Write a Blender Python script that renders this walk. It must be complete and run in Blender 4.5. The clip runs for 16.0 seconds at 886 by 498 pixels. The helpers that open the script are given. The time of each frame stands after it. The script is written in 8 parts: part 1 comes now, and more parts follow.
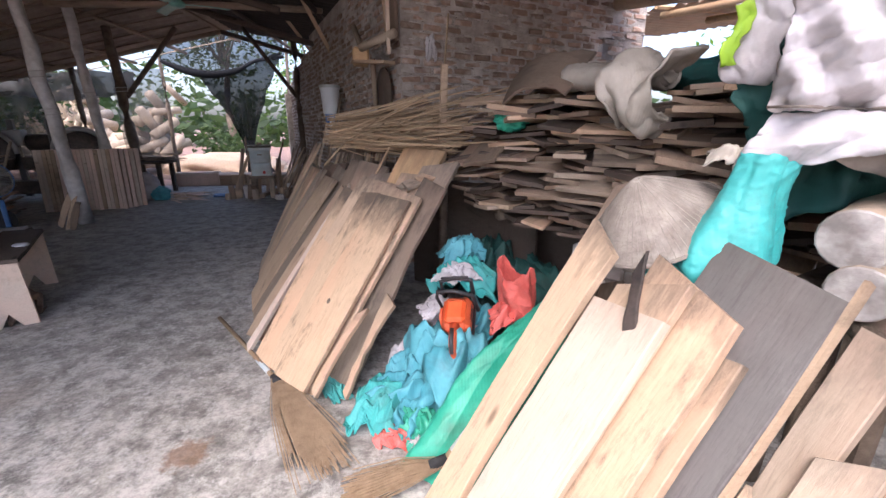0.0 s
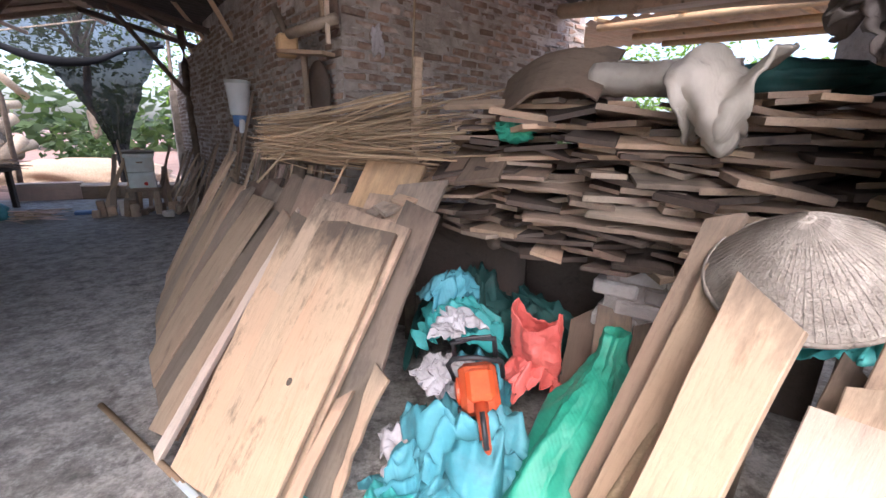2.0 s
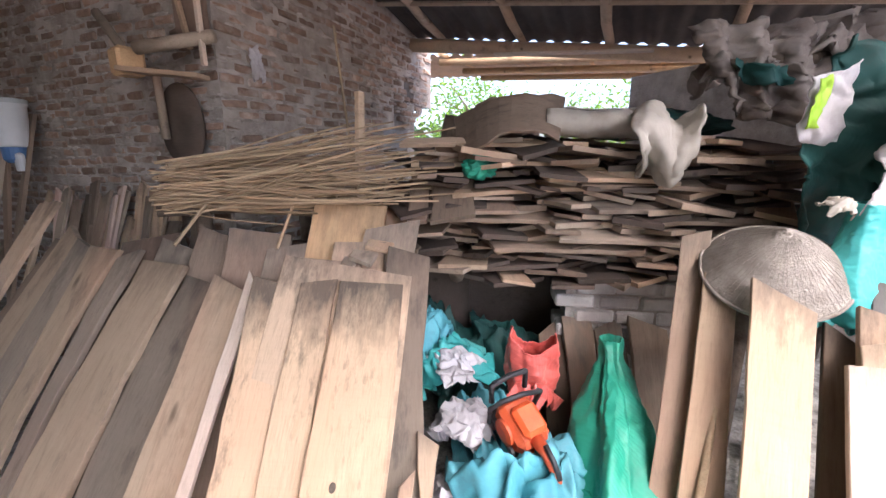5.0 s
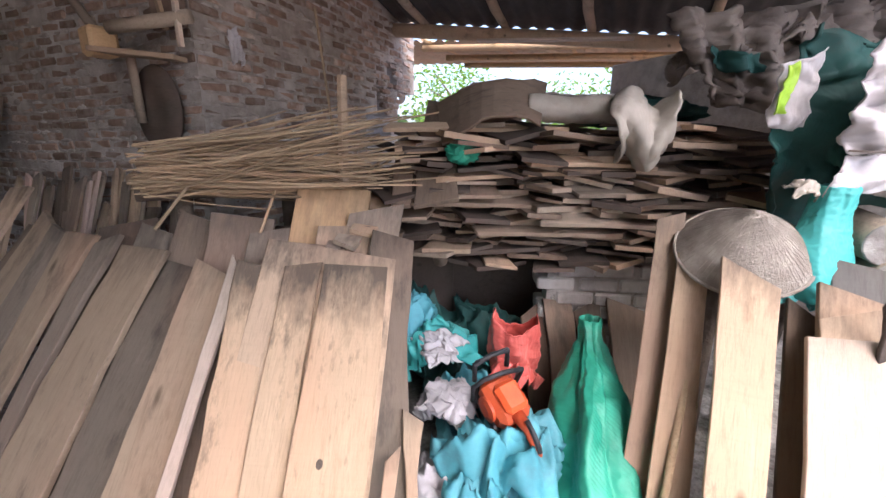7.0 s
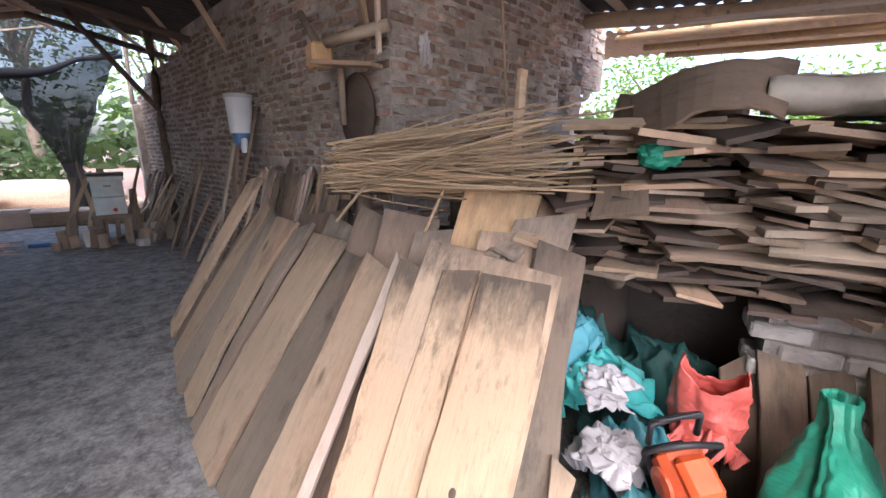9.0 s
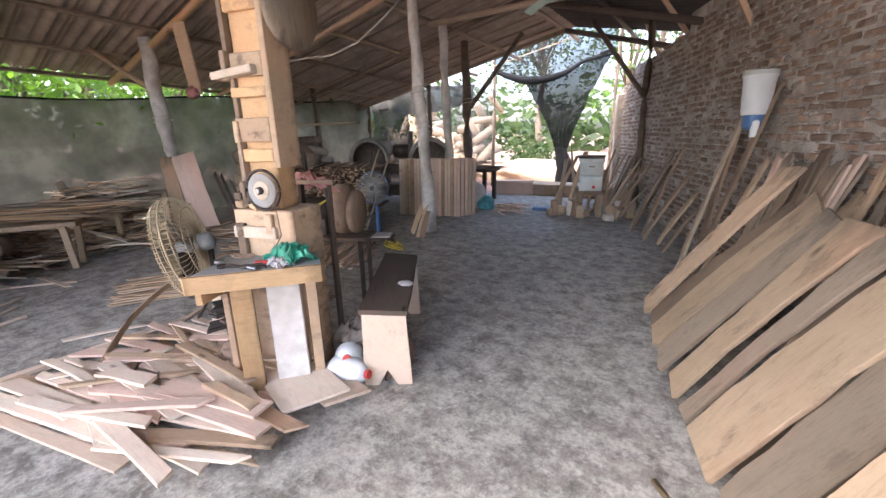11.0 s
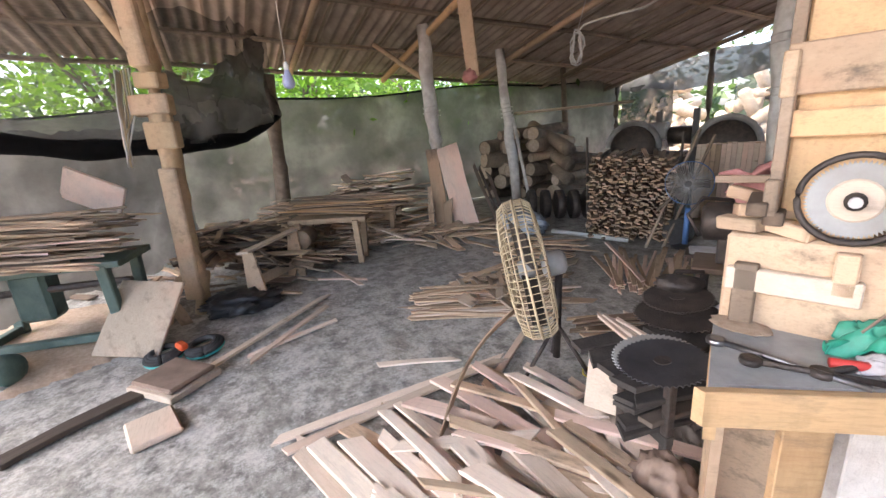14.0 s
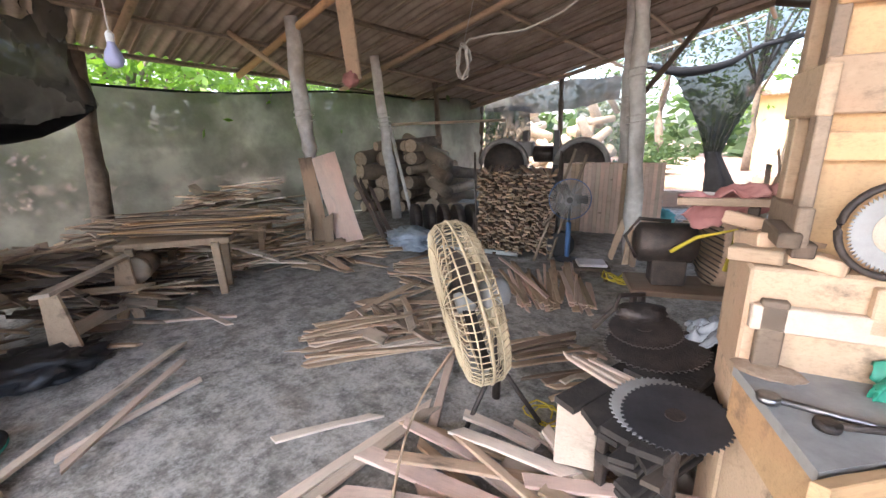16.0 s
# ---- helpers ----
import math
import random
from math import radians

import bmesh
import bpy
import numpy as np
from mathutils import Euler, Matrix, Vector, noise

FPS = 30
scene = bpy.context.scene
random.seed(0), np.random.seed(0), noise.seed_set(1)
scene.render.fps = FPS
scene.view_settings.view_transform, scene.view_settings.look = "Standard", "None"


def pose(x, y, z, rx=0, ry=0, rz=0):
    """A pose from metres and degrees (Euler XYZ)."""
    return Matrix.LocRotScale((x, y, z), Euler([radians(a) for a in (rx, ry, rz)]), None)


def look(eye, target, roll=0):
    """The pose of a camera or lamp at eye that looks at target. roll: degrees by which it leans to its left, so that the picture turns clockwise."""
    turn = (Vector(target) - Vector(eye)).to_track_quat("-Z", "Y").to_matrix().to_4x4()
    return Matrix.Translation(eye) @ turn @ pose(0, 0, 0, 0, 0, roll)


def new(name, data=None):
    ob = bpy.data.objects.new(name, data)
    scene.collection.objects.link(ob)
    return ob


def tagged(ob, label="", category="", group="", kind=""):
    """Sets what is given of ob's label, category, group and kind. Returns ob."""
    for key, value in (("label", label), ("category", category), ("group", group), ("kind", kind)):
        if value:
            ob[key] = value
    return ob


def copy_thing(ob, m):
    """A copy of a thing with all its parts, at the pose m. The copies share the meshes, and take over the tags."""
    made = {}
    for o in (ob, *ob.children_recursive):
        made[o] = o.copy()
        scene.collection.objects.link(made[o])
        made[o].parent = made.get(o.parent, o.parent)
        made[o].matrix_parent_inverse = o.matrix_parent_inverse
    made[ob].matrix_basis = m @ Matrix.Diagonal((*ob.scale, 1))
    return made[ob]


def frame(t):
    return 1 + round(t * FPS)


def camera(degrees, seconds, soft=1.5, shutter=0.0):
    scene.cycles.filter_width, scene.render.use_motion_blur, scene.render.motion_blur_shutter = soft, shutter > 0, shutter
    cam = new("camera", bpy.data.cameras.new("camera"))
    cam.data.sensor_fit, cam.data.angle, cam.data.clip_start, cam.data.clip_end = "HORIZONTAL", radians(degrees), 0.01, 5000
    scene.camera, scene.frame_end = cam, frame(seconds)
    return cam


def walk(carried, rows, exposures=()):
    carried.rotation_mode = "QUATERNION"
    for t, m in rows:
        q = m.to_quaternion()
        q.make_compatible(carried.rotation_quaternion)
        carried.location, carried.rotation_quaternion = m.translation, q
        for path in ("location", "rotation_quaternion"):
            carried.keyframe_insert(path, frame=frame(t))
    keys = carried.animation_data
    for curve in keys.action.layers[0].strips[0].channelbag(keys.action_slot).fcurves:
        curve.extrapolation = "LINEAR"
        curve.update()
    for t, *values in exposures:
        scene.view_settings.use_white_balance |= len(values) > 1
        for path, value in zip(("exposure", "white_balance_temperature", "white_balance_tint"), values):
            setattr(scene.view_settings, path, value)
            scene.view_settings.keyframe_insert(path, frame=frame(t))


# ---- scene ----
cam = camera(94.7, 16.0)
METRES, EYE, TILT, LEAN, TURN = 5.1, 1.43, -16.5, 0.0, 0.0
ROWS = [
    (0.0, 0.0, 0.0, 0.0, 0.0, 0.0, -0.0),
    (0.5, -0.0008, 0.0046, 0.0004, -3.49, -0.21, 0.27),
    (1.0, -0.0157, 0.0348, 0.0091, -7.51, -0.19, 0.24),
    (1.5, -0.0334, 0.0815, 0.0316, -13.16, 1.19, 4.35),
    (2.0, -0.0806, 0.1218, 0.0371, -12.94, 0.62, 2.52),
    (2.5, -0.1426, 0.1491, 0.0569, -13.06, 1.12, 1.56),
    (3.0, -0.1804, 0.1973, 0.0696, -15.25, 1.81, 4.08),
    (3.5, -0.1918, 0.2156, 0.0787, -27.72, 0.62, 7.94),
    (4.0, -0.2038, 0.2084, 0.0824, -37.64, 0.39, 10.72),
    (6.5, -0.2233, 0.1965, 0.0758, -39.92, -1.07, 10.86),
    (7.0, -0.2227, 0.1957, 0.0738, -41.06, -1.96, 11.06),
    (7.5, -0.2188, 0.1976, 0.0741, -41.79, -2.61, 11.19),
    (8.0, -0.2047, 0.2047, 0.0775, -42.8, -2.35, 11.52),
    (8.5, -0.1884, 0.2148, 0.0805, -37.03, -0.26, 9.58),
    (9.0, -0.2025, 0.2279, 0.0816, -18.16, 1.51, 5.01),
    (9.5, -0.2355, 0.2239, 0.083, -1.74, 2.31, 1.19),
    (10.0, -0.263, 0.2122, 0.0803, 10.62, 2.06, -2.43),
    (12.5, -0.4456, 0.2204, 0.0754, 60.54, -8.01, -11.42),
    (13.0, -0.5201, 0.2178, 0.0683, 63.01, -7.48, -11.79),
    (13.5, -0.5898, 0.2138, 0.0664, 68.04, -9.5, -10.88),
    (14.0, -0.6598, 0.1962, 0.0641, 61.37, -7.8, -10.52),
    (14.5, -0.701, 0.1934, 0.06, 58.79, -8.73, -12.56),
    (15.0, -0.7424, 0.2036, 0.0642, 52.29, -3.94, -12.0),
    (15.5, -0.7594, 0.2012, 0.0645, 47.15, -3.46, -10.94),
    (16.0, -0.7694, 0.1965, 0.0626, 41.97, -2.72, -10.11),
]
EXPOSURES = [(0.0, 2.0, 5900, 20), (1.5, 2.1, 5900, 20), (3.0, 2.5, 6000, 14), (4.2, 2.55, 5900, 16), (6.3, 2.25, 5900, 18), (8.0, 2.2, 5900, 18), (10.0, 3.0, 6100, 16), (12.5, 3.4, 6500, 14), (16.0, 3.55, 6400, 13)]
walk(cam, [(t, pose(0, 0, EYE, TILT, LEAN, TURN) @ pose(METRES * x, METRES * y, METRES * z, 90 + pitch, roll, yaw)) for t, x, y, z, yaw, pitch, roll in ROWS], EXPOSURES)

# ---- sky, sun and exposure ----
world = bpy.data.worlds.new("overcast")
scene.world = world
world.use_nodes = True
wn = world.node_tree
sky = wn.nodes.new("ShaderNodeTexSky")
sky.sky_type, sky.sun_disc = "NISHITA", False
sky.sun_elevation, sky.sun_rotation = radians(56), radians(201)
sky.dust_density, sky.air_density = 5.0, 1.0
wn.links.new(sky.outputs[0], wn.nodes["Background"].inputs[0])
wn.nodes["Background"].inputs[1].default_value = 0.15
SUN = bpy.data.lights.new("sun", "SUN")
SUN.energy, SUN.angle, SUN.color = 0.6, radians(50), (1.0, 0.95, 0.88)
new("sun", SUN).matrix_world = look((-1.8, -4.6, 7.4), (0, 0, 0))


# ---- materials ----
def material(name):
    m = bpy.data.materials.new(name)
    m.use_nodes = True
    return m, m.node_tree, m.node_tree.nodes["Principled BSDF"]


def nd(t, kind, **inputs):
    n = t.nodes.new(kind)
    for k, v in inputs.items():
        n.inputs[k.replace("_", " ")].default_value = v
    return n


def ramp(t, fac, stops):
    r = t.nodes.new("ShaderNodeValToRGB")
    while len(r.color_ramp.elements) < len(stops):
        r.color_ramp.elements.new(0.5)
    for e, (p, c) in zip(r.color_ramp.elements, stops):
        e.position, e.color = p, (*c, 1)
    t.links.new(fac, r.inputs[0])
    return r.outputs[0]


def mixc(t, fac, a, b, how="MIX"):
    m = t.nodes.new("ShaderNodeMix")
    m.data_type, m.blend_type = "RGBA", how
    for v, s in ((fac, m.inputs["Factor"]), (a, m.inputs[6]), (b, m.inputs[7])):
        if hasattr(v, "links"):
            t.links.new(v, s)
        else:
            s.default_value = v if isinstance(v, float) else (*v, 1)
    return m.outputs[2]


def coords(t, scale=(1, 1, 1), space="Object", shift=True):
    tc = t.nodes.new("ShaderNodeTexCoord")
    mp = t.nodes.new("ShaderNodeMapping")
    mp.inputs["Scale"].default_value = scale
    t.links.new(tc.outputs[space], mp.inputs[0])
    if shift:
        oi = t.nodes.new("ShaderNodeObjectInfo")
        mu = t.nodes.new("ShaderNodeMath")
        mu.operation = "MULTIPLY"
        mu.inputs[1].default_value = 37.0
        t.links.new(oi.outputs["Random"], mu.inputs[0])
        t.links.new(mu.outputs[0], mp.inputs["Location"])
    return mp.outputs[0]


def noise_of(t, vec, scale, detail=6.0, rough=0.6):
    n = nd(t, "ShaderNodeTexNoise", Scale=scale, Detail=detail, Roughness=rough)
    t.links.new(vec, n.inputs["Vector"])
    return n.outputs["Fac"]


def bump(t, p, height, strength=0.3, dist=0.01):
    b = nd(t, "ShaderNodeBump", Strength=strength, Distance=dist)
    t.links.new(height, b.inputs["Height"])
    t.links.new(b.outputs[0], p.inputs["Normal"])


def tint_random(t, colour, low, high):
    """Varies a colour's brightness from piece to piece."""
    oi = t.nodes.new("ShaderNodeObjectInfo")
    mr = nd(t, "ShaderNodeMapRange", To_Min=low, To_Max=high)
    t.links.new(oi.outputs["Random"], mr.inputs[0])
    return mixc(t, 1.0, colour, mr.outputs[0], "MULTIPLY")


def wood(name, light, dark, stain=(0.12, 0.1, 0.08), stain_amount=0.35, rough=0.75, low=0.75, high=1.15, edge=0.5, mould=0.0):
    """Sawn wood: grain, saw marks, mould, knots, grey ends and bark left along the edges."""
    m, t, p = material(name)
    g = nd(t, "ShaderNodeTexNoise", Scale=1.6, Detail=8.0, Roughness=0.68, Distortion=2.6)
    t.links.new(coords(t, (0.8, 5, 5)), g.inputs["Vector"])
    g = g.outputs["Fac"]
    fine = noise_of(t, coords(t, (5, 60, 60)), 2.0, 6, 0.75)
    saw = noise_of(t, coords(t, (90, 3, 3)), 1.0, 3, 0.6)
    patch = noise_of(t, coords(t, (1, 1.6, 1.6)), 3.4, 8, 0.7)
    col = ramp(t, g, [(0.28, dark), (0.45, tuple((a + 2 * b) / 3 for a, b in zip(dark, light))), (0.55, tuple((2 * a + b) / 3 for a, b in zip(light, dark))), (0.68, light)])
    col = mixc(t, ramp(t, fine, [(0.30, (0.45,) * 3), (0.5, (0,) * 3)]), col, tuple(c * 0.55 for c in dark))
    col = mixc(t, ramp(t, saw, [(0.3, (0.08,) * 3), (0.5, (0,) * 3)]), col, tuple(c * 0.6 for c in dark))
    col = mixc(t, ramp(t, patch, [(0.42, (0,) * 3), (0.66, (0.45,) * 3)]), col, tuple(c * 0.72 for c in light))
    pink = noise_of(t, coords(t, (1, 3, 3)), 1.1, 3, 0.5)
    col = mixc(t, ramp(t, pink, [(0.46, (0,) * 3), (0.7, (0.45,) * 3)]), col, (light[0] * 1.02, light[1] * 0.82, light[2] * 0.78))
    blot = noise_of(t, coords(t, (1.6, 5, 5)), 1.7, 9, 0.72)
    col = mixc(t, ramp(t, blot, [(0.55, (0,) * 3), (0.68, (stain_amount,) * 3)]), col, stain)
    ring = nd(t, "ShaderNodeTexVoronoi", Scale=1.0)
    t.links.new(coords(t, (1.7, 5.0, 5.0)), ring.inputs["Vector"])
    col = mixc(t, ramp(t, ring.outputs["Distance"], [(0.04, (0.8,) * 3), (0.10, (0,) * 3)]), col, tuple(c * 0.35 for c in dark))
    # grey mouldy far end and bark along both edges
    ge = nd(t, "ShaderNodeSeparateXYZ")
    t.links.new(nd(t, "ShaderNodeTexCoord").outputs["Generated"], ge.inputs[0])
    end = nd(t, "ShaderNodeMath")
    end.operation = "MULTIPLY_ADD"
    end.inputs[1].default_value = 0.42
    t.links.new(noise_of(t, coords(t, (4, 12, 12)), 1.5, 7, 0.7), end.inputs[0])
    t.links.new(ge.outputs[0], end.inputs[2])
    col = mixc(t, ramp(t, scaled(t, end.outputs[0], 1.06 - mould, 1.26 - mould), [(0.0, (0,) * 3), (1.0, (min(0.8, stain_amount * 1.2),) * 3)]), col, tuple(0.5 * c + 0.02 for c in stain))
    rim = nd(t, "ShaderNodeMath")
    rim.operation = "SUBTRACT"
    rim.inputs[1].default_value = 0.5
    t.links.new(ge.outputs[1], rim.inputs[0])
    ab = nd(t, "ShaderNodeMath")
    ab.operation = "ABSOLUTE"
    t.links.new(rim.outputs[0], ab.inputs[0])
    ed = nd(t, "ShaderNodeMath")
    ed.operation = "MULTIPLY_ADD"
    ed.inputs[1].default_value = 0.16
    t.links.new(noise_of(t, coords(t, (7, 2, 2)), 1.2, 6, 0.7), ed.inputs[0])
    t.links.new(ab.outputs[0], ed.inputs[2])
    col = mixc(t, ramp(t, scaled(t, ed.outputs[0], 0.545, 0.60), [(0.0, (0,) * 3), (1.0, (edge,) * 3)]), col, tuple(c * 0.45 for c in dark))
    col = tint_random(t, col, low, high)
    t.links.new(col, p.inputs["Base Color"])
    p.inputs["Roughness"].default_value = rough
    p.inputs["Specular IOR Level"].default_value = 0.2
    bump(t, p, mixc(t, 0.5, fine, patch), 0.45, 0.006)
    return m


def scaled(t, value, low, high):
    mr = nd(t, "ShaderNodeMapRange", From_Min=low, From_Max=high)
    t.links.new(value, mr.inputs[0])
    return mr.outputs[0]


def rough_stuff(name, a, b, scale=6.0, rough=0.85, strength=0.4, dist=0.01, metal=0.0, low=0.85, high=1.1, c=None, cscale=1.2):
    m, t, p = material(name)
    n = noise_of(t, coords(t), scale, 8, 0.65)
    col = ramp(t, n, [(0.3, a), (0.7, b)])
    if c:
        w = noise_of(t, coords(t), cscale, 4, 0.6)
        col = mixc(t, ramp(t, w, [(0.48, (0,) * 3), (0.68, (0.85,) * 3)]), col, c)
    t.links.new(tint_random(t, col, low, high), p.inputs["Base Color"])
    p.inputs["Roughness"].default_value, p.inputs["Metallic"].default_value = rough, metal
    bump(t, p, noise_of(t, coords(t), scale * 7, 4, 0.6), strength, dist)
    return m


def fabric(name, a, b, rough=0.8, weave=220.0, soil=0.5):
    m, t, p = material(name)
    n = noise_of(t, coords(t), 5.0, 5, 0.6)
    col = ramp(t, n, [(0.3, a), (0.7, b)])
    dirt = noise_of(t, coords(t), 2.6, 8, 0.7)
    col = mixc(t, ramp(t, dirt, [(0.52, (0,) * 3), (0.66, (soil,) * 3)]), col, (a[0] * 0.4 + 0.06, a[1] * 0.36 + 0.04, a[2] * 0.34 + 0.03))
    t.links.new(col, p.inputs["Base Color"])
    p.inputs["Roughness"].default_value = rough
    w = nd(t, "ShaderNodeTexWave", Scale=weave / 10, Distortion=0.5, Detail=1.0)
    t.links.new(coords(t), w.inputs["Vector"])
    bump(t, p, mixc(t, 0.6, w.outputs["Fac"], noise_of(t, coords(t), 26.0, 4, 0.6)), 0.25, 0.004)
    return m


def netting(name, colour, hold, streak=0.15):
    """Woven shade net: part thread, part holes, with dappled leaf shadow mottled into its colour."""
    m, t, p = material(name)
    n = noise_of(t, coords(t, (1, 1, 1), shift=False), 1.3, 6, 0.6)
    fine = noise_of(t, coords(t, (2, 2, 40), shift=False), 6.0, 2, 0.6)
    p.inputs["Roughness"].default_value = 0.9
    # soft dark and bright zones imitate foliage shadows on the net
    t.links.new(ramp(t, n, [(0.36, tuple(c * 0.65 for c in colour)), (0.52, colour), (0.64, tuple(c * 1.4 for c in colour))]), p.inputs["Base Color"])
    tr = t.nodes.new("ShaderNodeBsdfTransparent")
    mix = t.nodes.new("ShaderNodeMixShader")
    mr = nd(t, "ShaderNodeMapRange", From_Min=0.3, From_Max=0.7, To_Min=hold - streak, To_Max=hold + streak)
    t.links.new(mixc(t, 0.4, n, fine), mr.inputs[0])
    t.links.new(mr.outputs[0], mix.inputs[0])
    t.links.new(tr.outputs[0], mix.inputs[1])
    tl = t.nodes.new("ShaderNodeBsdfTranslucent")
    t.links.new(ramp(t, n, [(0.36, tuple(c * 0.6 for c in colour)), (0.52, colour), (0.66, tuple(min(0.8, c * 1.6) for c in colour))]), tl.inputs[0])
    m2 = t.nodes.new("ShaderNodeMixShader")
    m2.inputs[0].default_value = 0.55
    t.links.new(p.outputs[0], m2.inputs[1])
    t.links.new(tl.outputs[0], m2.inputs[2])
    t.links.new(m2.outputs[0], mix.inputs[2])
    t.links.new(mix.outputs[0], t.nodes["Material Output"].inputs[0])
    return m


def leafy(name, a, b):
    m, t, p = material(name)
    ge = t.nodes.new("ShaderNodeNewGeometry")
    t.links.new(ramp(t, ge.outputs["Random Per Island"], [(0.0, a), (1.0, b)]), p.inputs["Base Color"])
    p.inputs["Roughness"].default_value = 0.6
    tl = t.nodes.new("ShaderNodeBsdfTranslucent")
    tl.inputs[0].default_value = (b[0] * 1.3, b[1] * 1.3, b[2], 1)
    mix = t.nodes.new("ShaderNodeMixShader")
    mix.inputs[0].default_value = 0.4
    t.links.new(p.outputs[0], mix.inputs[1])
    t.links.new(tl.outputs[0], mix.inputs[2])
    t.links.new(mix.outputs[0], t.nodes["Material Output"].inputs[0])
    return m


def concrete_floor():
    m, t, p = material("worn_concrete")
    v = coords(t, shift=False)
    big = noise_of(t, v, 0.55, 5, 0.62)
    mid = noise_of(t, v, 6.8, 12, 0.76)
    fine = noise_of(t, v, 38.0, 8, 0.75)
    col = ramp(t, mid, [(0.38, (0.15, 0.144, 0.128)), (0.46, (0.285, 0.271, 0.238)), (0.53, (0.43, 0.408, 0.358)), (0.62, (0.61, 0.582, 0.515))])
    col = mixc(t, ramp(t, big, [(0.4, (0.5,) * 3), (0.6, (0,) * 3)]), col, (0.205, 0.195, 0.175))
    # pale dust patches, fading inwards to paint in daylight from the open side
    sp = t.nodes.new("ShaderNodeSeparateXYZ")
    t.links.new(v, sp.inputs[0])
    near = nd(t, "ShaderNodeMapRange", From_Min=9.0, From_Max=1.5, To_Min=0.35, To_Max=1.0)
    t.links.new(sp.outputs[1], near.inputs[0])
    dust = nd(t, "ShaderNodeMath")
    dust.operation = "MULTIPLY"
    t.links.new(near.outputs[0], dust.inputs[0])
    t.links.new(ramp(t, noise_of(t, v, 5.2, 12, 0.80), [(0.47, (0,) * 3), (0.57, (0.8,) * 3)]), dust.inputs[1])
    col = mixc(t, dust.outputs[0], col, (0.62, 0.60, 0.55))
    spots = nd(t, "ShaderNodeTexVoronoi", Scale=9.0, Randomness=1.0)
    t.links.new(v, spots.inputs["Vector"])
    col = mixc(t, ramp(t, spots.outputs["Distance"], [(0.07, (0.7,) * 3), (0.16, (0,) * 3)]), col, (0.62, 0.6, 0.57))
    tan = noise_of(t, v, 0.9, 4, 0.6)
    col = mixc(t, ramp(t, tan, [(0.58, (0,) * 3), (0.74, (0.45,) * 3)]), col, (0.38, 0.30, 0.22))
    # rust stain left by an old bracket
    away = t.nodes.new("ShaderNodeVectorMath")
    away.operation = "DISTANCE"
    away.inputs[1].default_value = (-1.17, 1.52, 0)
    t.links.new(v, away.inputs[0])
    ragged = nd(t, "ShaderNodeMath")
    ragged.operation = "MULTIPLY_ADD"
    ragged.inputs[1].default_value = -0.22
    t.links.new(noise_of(t, v, 12.0, 5, 0.7), ragged.inputs[0])
    t.links.new(away.outputs["Value"], ragged.inputs[2])
    col = mixc(t, ramp(t, scaled(t, ragged.outputs[0], -0.04, 0.0), [(0.0, (0.7,) * 3), (1.0, (0,) * 3)]), col, (0.22, 0.11, 0.045))
    col = mixc(t, ramp(t, fine, [(0.34, (0.55,) * 3), (0.56, (1.0,) * 3)]), (0.06, 0.058, 0.055), col)
    t.links.new(col, p.inputs["Base Color"])
    t.links.new(ramp(t, mid, [(0.3, (0.55,) * 3), (0.7, (0.9,) * 3)]), p.inputs["Roughness"])
    p.inputs["Specular IOR Level"].default_value = 0.25
    bump(t, p, mixc(t, 0.5, mid, fine), 0.35, 0.02)
    return m


PALE = wood("fresh_sawn_wood", (0.63, 0.475, 0.325), (0.45, 0.32, 0.21), stain_amount=0.75)
CREAM = wood("cream_plywood", (0.64, 0.535, 0.425), (0.52, 0.415, 0.31), stain_amount=0.25, edge=0.2, low=0.92, high=1.15)
TAN = wood("tan_wood", (0.56, 0.425, 0.29), (0.37, 0.27, 0.175), stain_amount=0.5)
GREY = wood("weathered_wood", (0.42, 0.345, 0.26), (0.26, 0.205, 0.15), stain_amount=0.6, low=0.6, high=1.25)
OLD = wood("old_dusty_wood", (0.33, 0.25, 0.18), (0.17, 0.125, 0.09), stain_amount=0.55, low=0.55, high=1.35)
DARK = wood("dark_wood", (0.12, 0.095, 0.075), (0.06, 0.047, 0.038), low=0.7, high=1.3)
PINK = wood("pinkish_fresh_wood", (0.78, 0.61, 0.50), (0.62, 0.46, 0.36), stain_amount=0.2, edge=0.25, low=0.9, high=1.15)
ORANGE = wood("golden_pine", (0.66, 0.45, 0.25), (0.48, 0.31, 0.155), stain_amount=0.5)
STRIP = wood("fresh_white_wood", (0.84, 0.73, 0.60), (0.72, 0.59, 0.46), stain_amount=0.15, low=0.92, high=1.1, edge=0.0)
DUSTY = wood("dusty_golden_timber", (0.54, 0.41, 0.26), (0.36, 0.26, 0.155), stain_amount=0.4, low=0.9, high=1.1)
BAMBOO = wood("dry_bamboo", (0.46, 0.35, 0.22), (0.28, 0.20, 0.12), stain_amount=0.2, low=0.65, high=1.3)
POSTWOOD = rough_stuff("limewashed_trunk", (0.50, 0.485, 0.455), (0.80, 0.785, 0.75), 9.0, c=(0.34, 0.29, 0.24))
BARK = rough_stuff("bark", (0.09, 0.065, 0.045), (0.20, 0.155, 0.115), 9.0, strength=0.8)
LOGEND = rough_stuff("log_end", (0.40, 0.31, 0.22), (0.58, 0.48, 0.36), 20.0)
CONCRETE = concrete_floor()
DIRT = rough_stuff("red_dirt", (0.19, 0.115, 0.09), (0.29, 0.19, 0.15), 1.5, strength=0.6, dist=0.03, low=1, high=1)
SAWDUST = rough_stuff("sawdust", (0.42, 0.30, 0.20), (0.62, 0.48, 0.35), 30.0, strength=0.8)
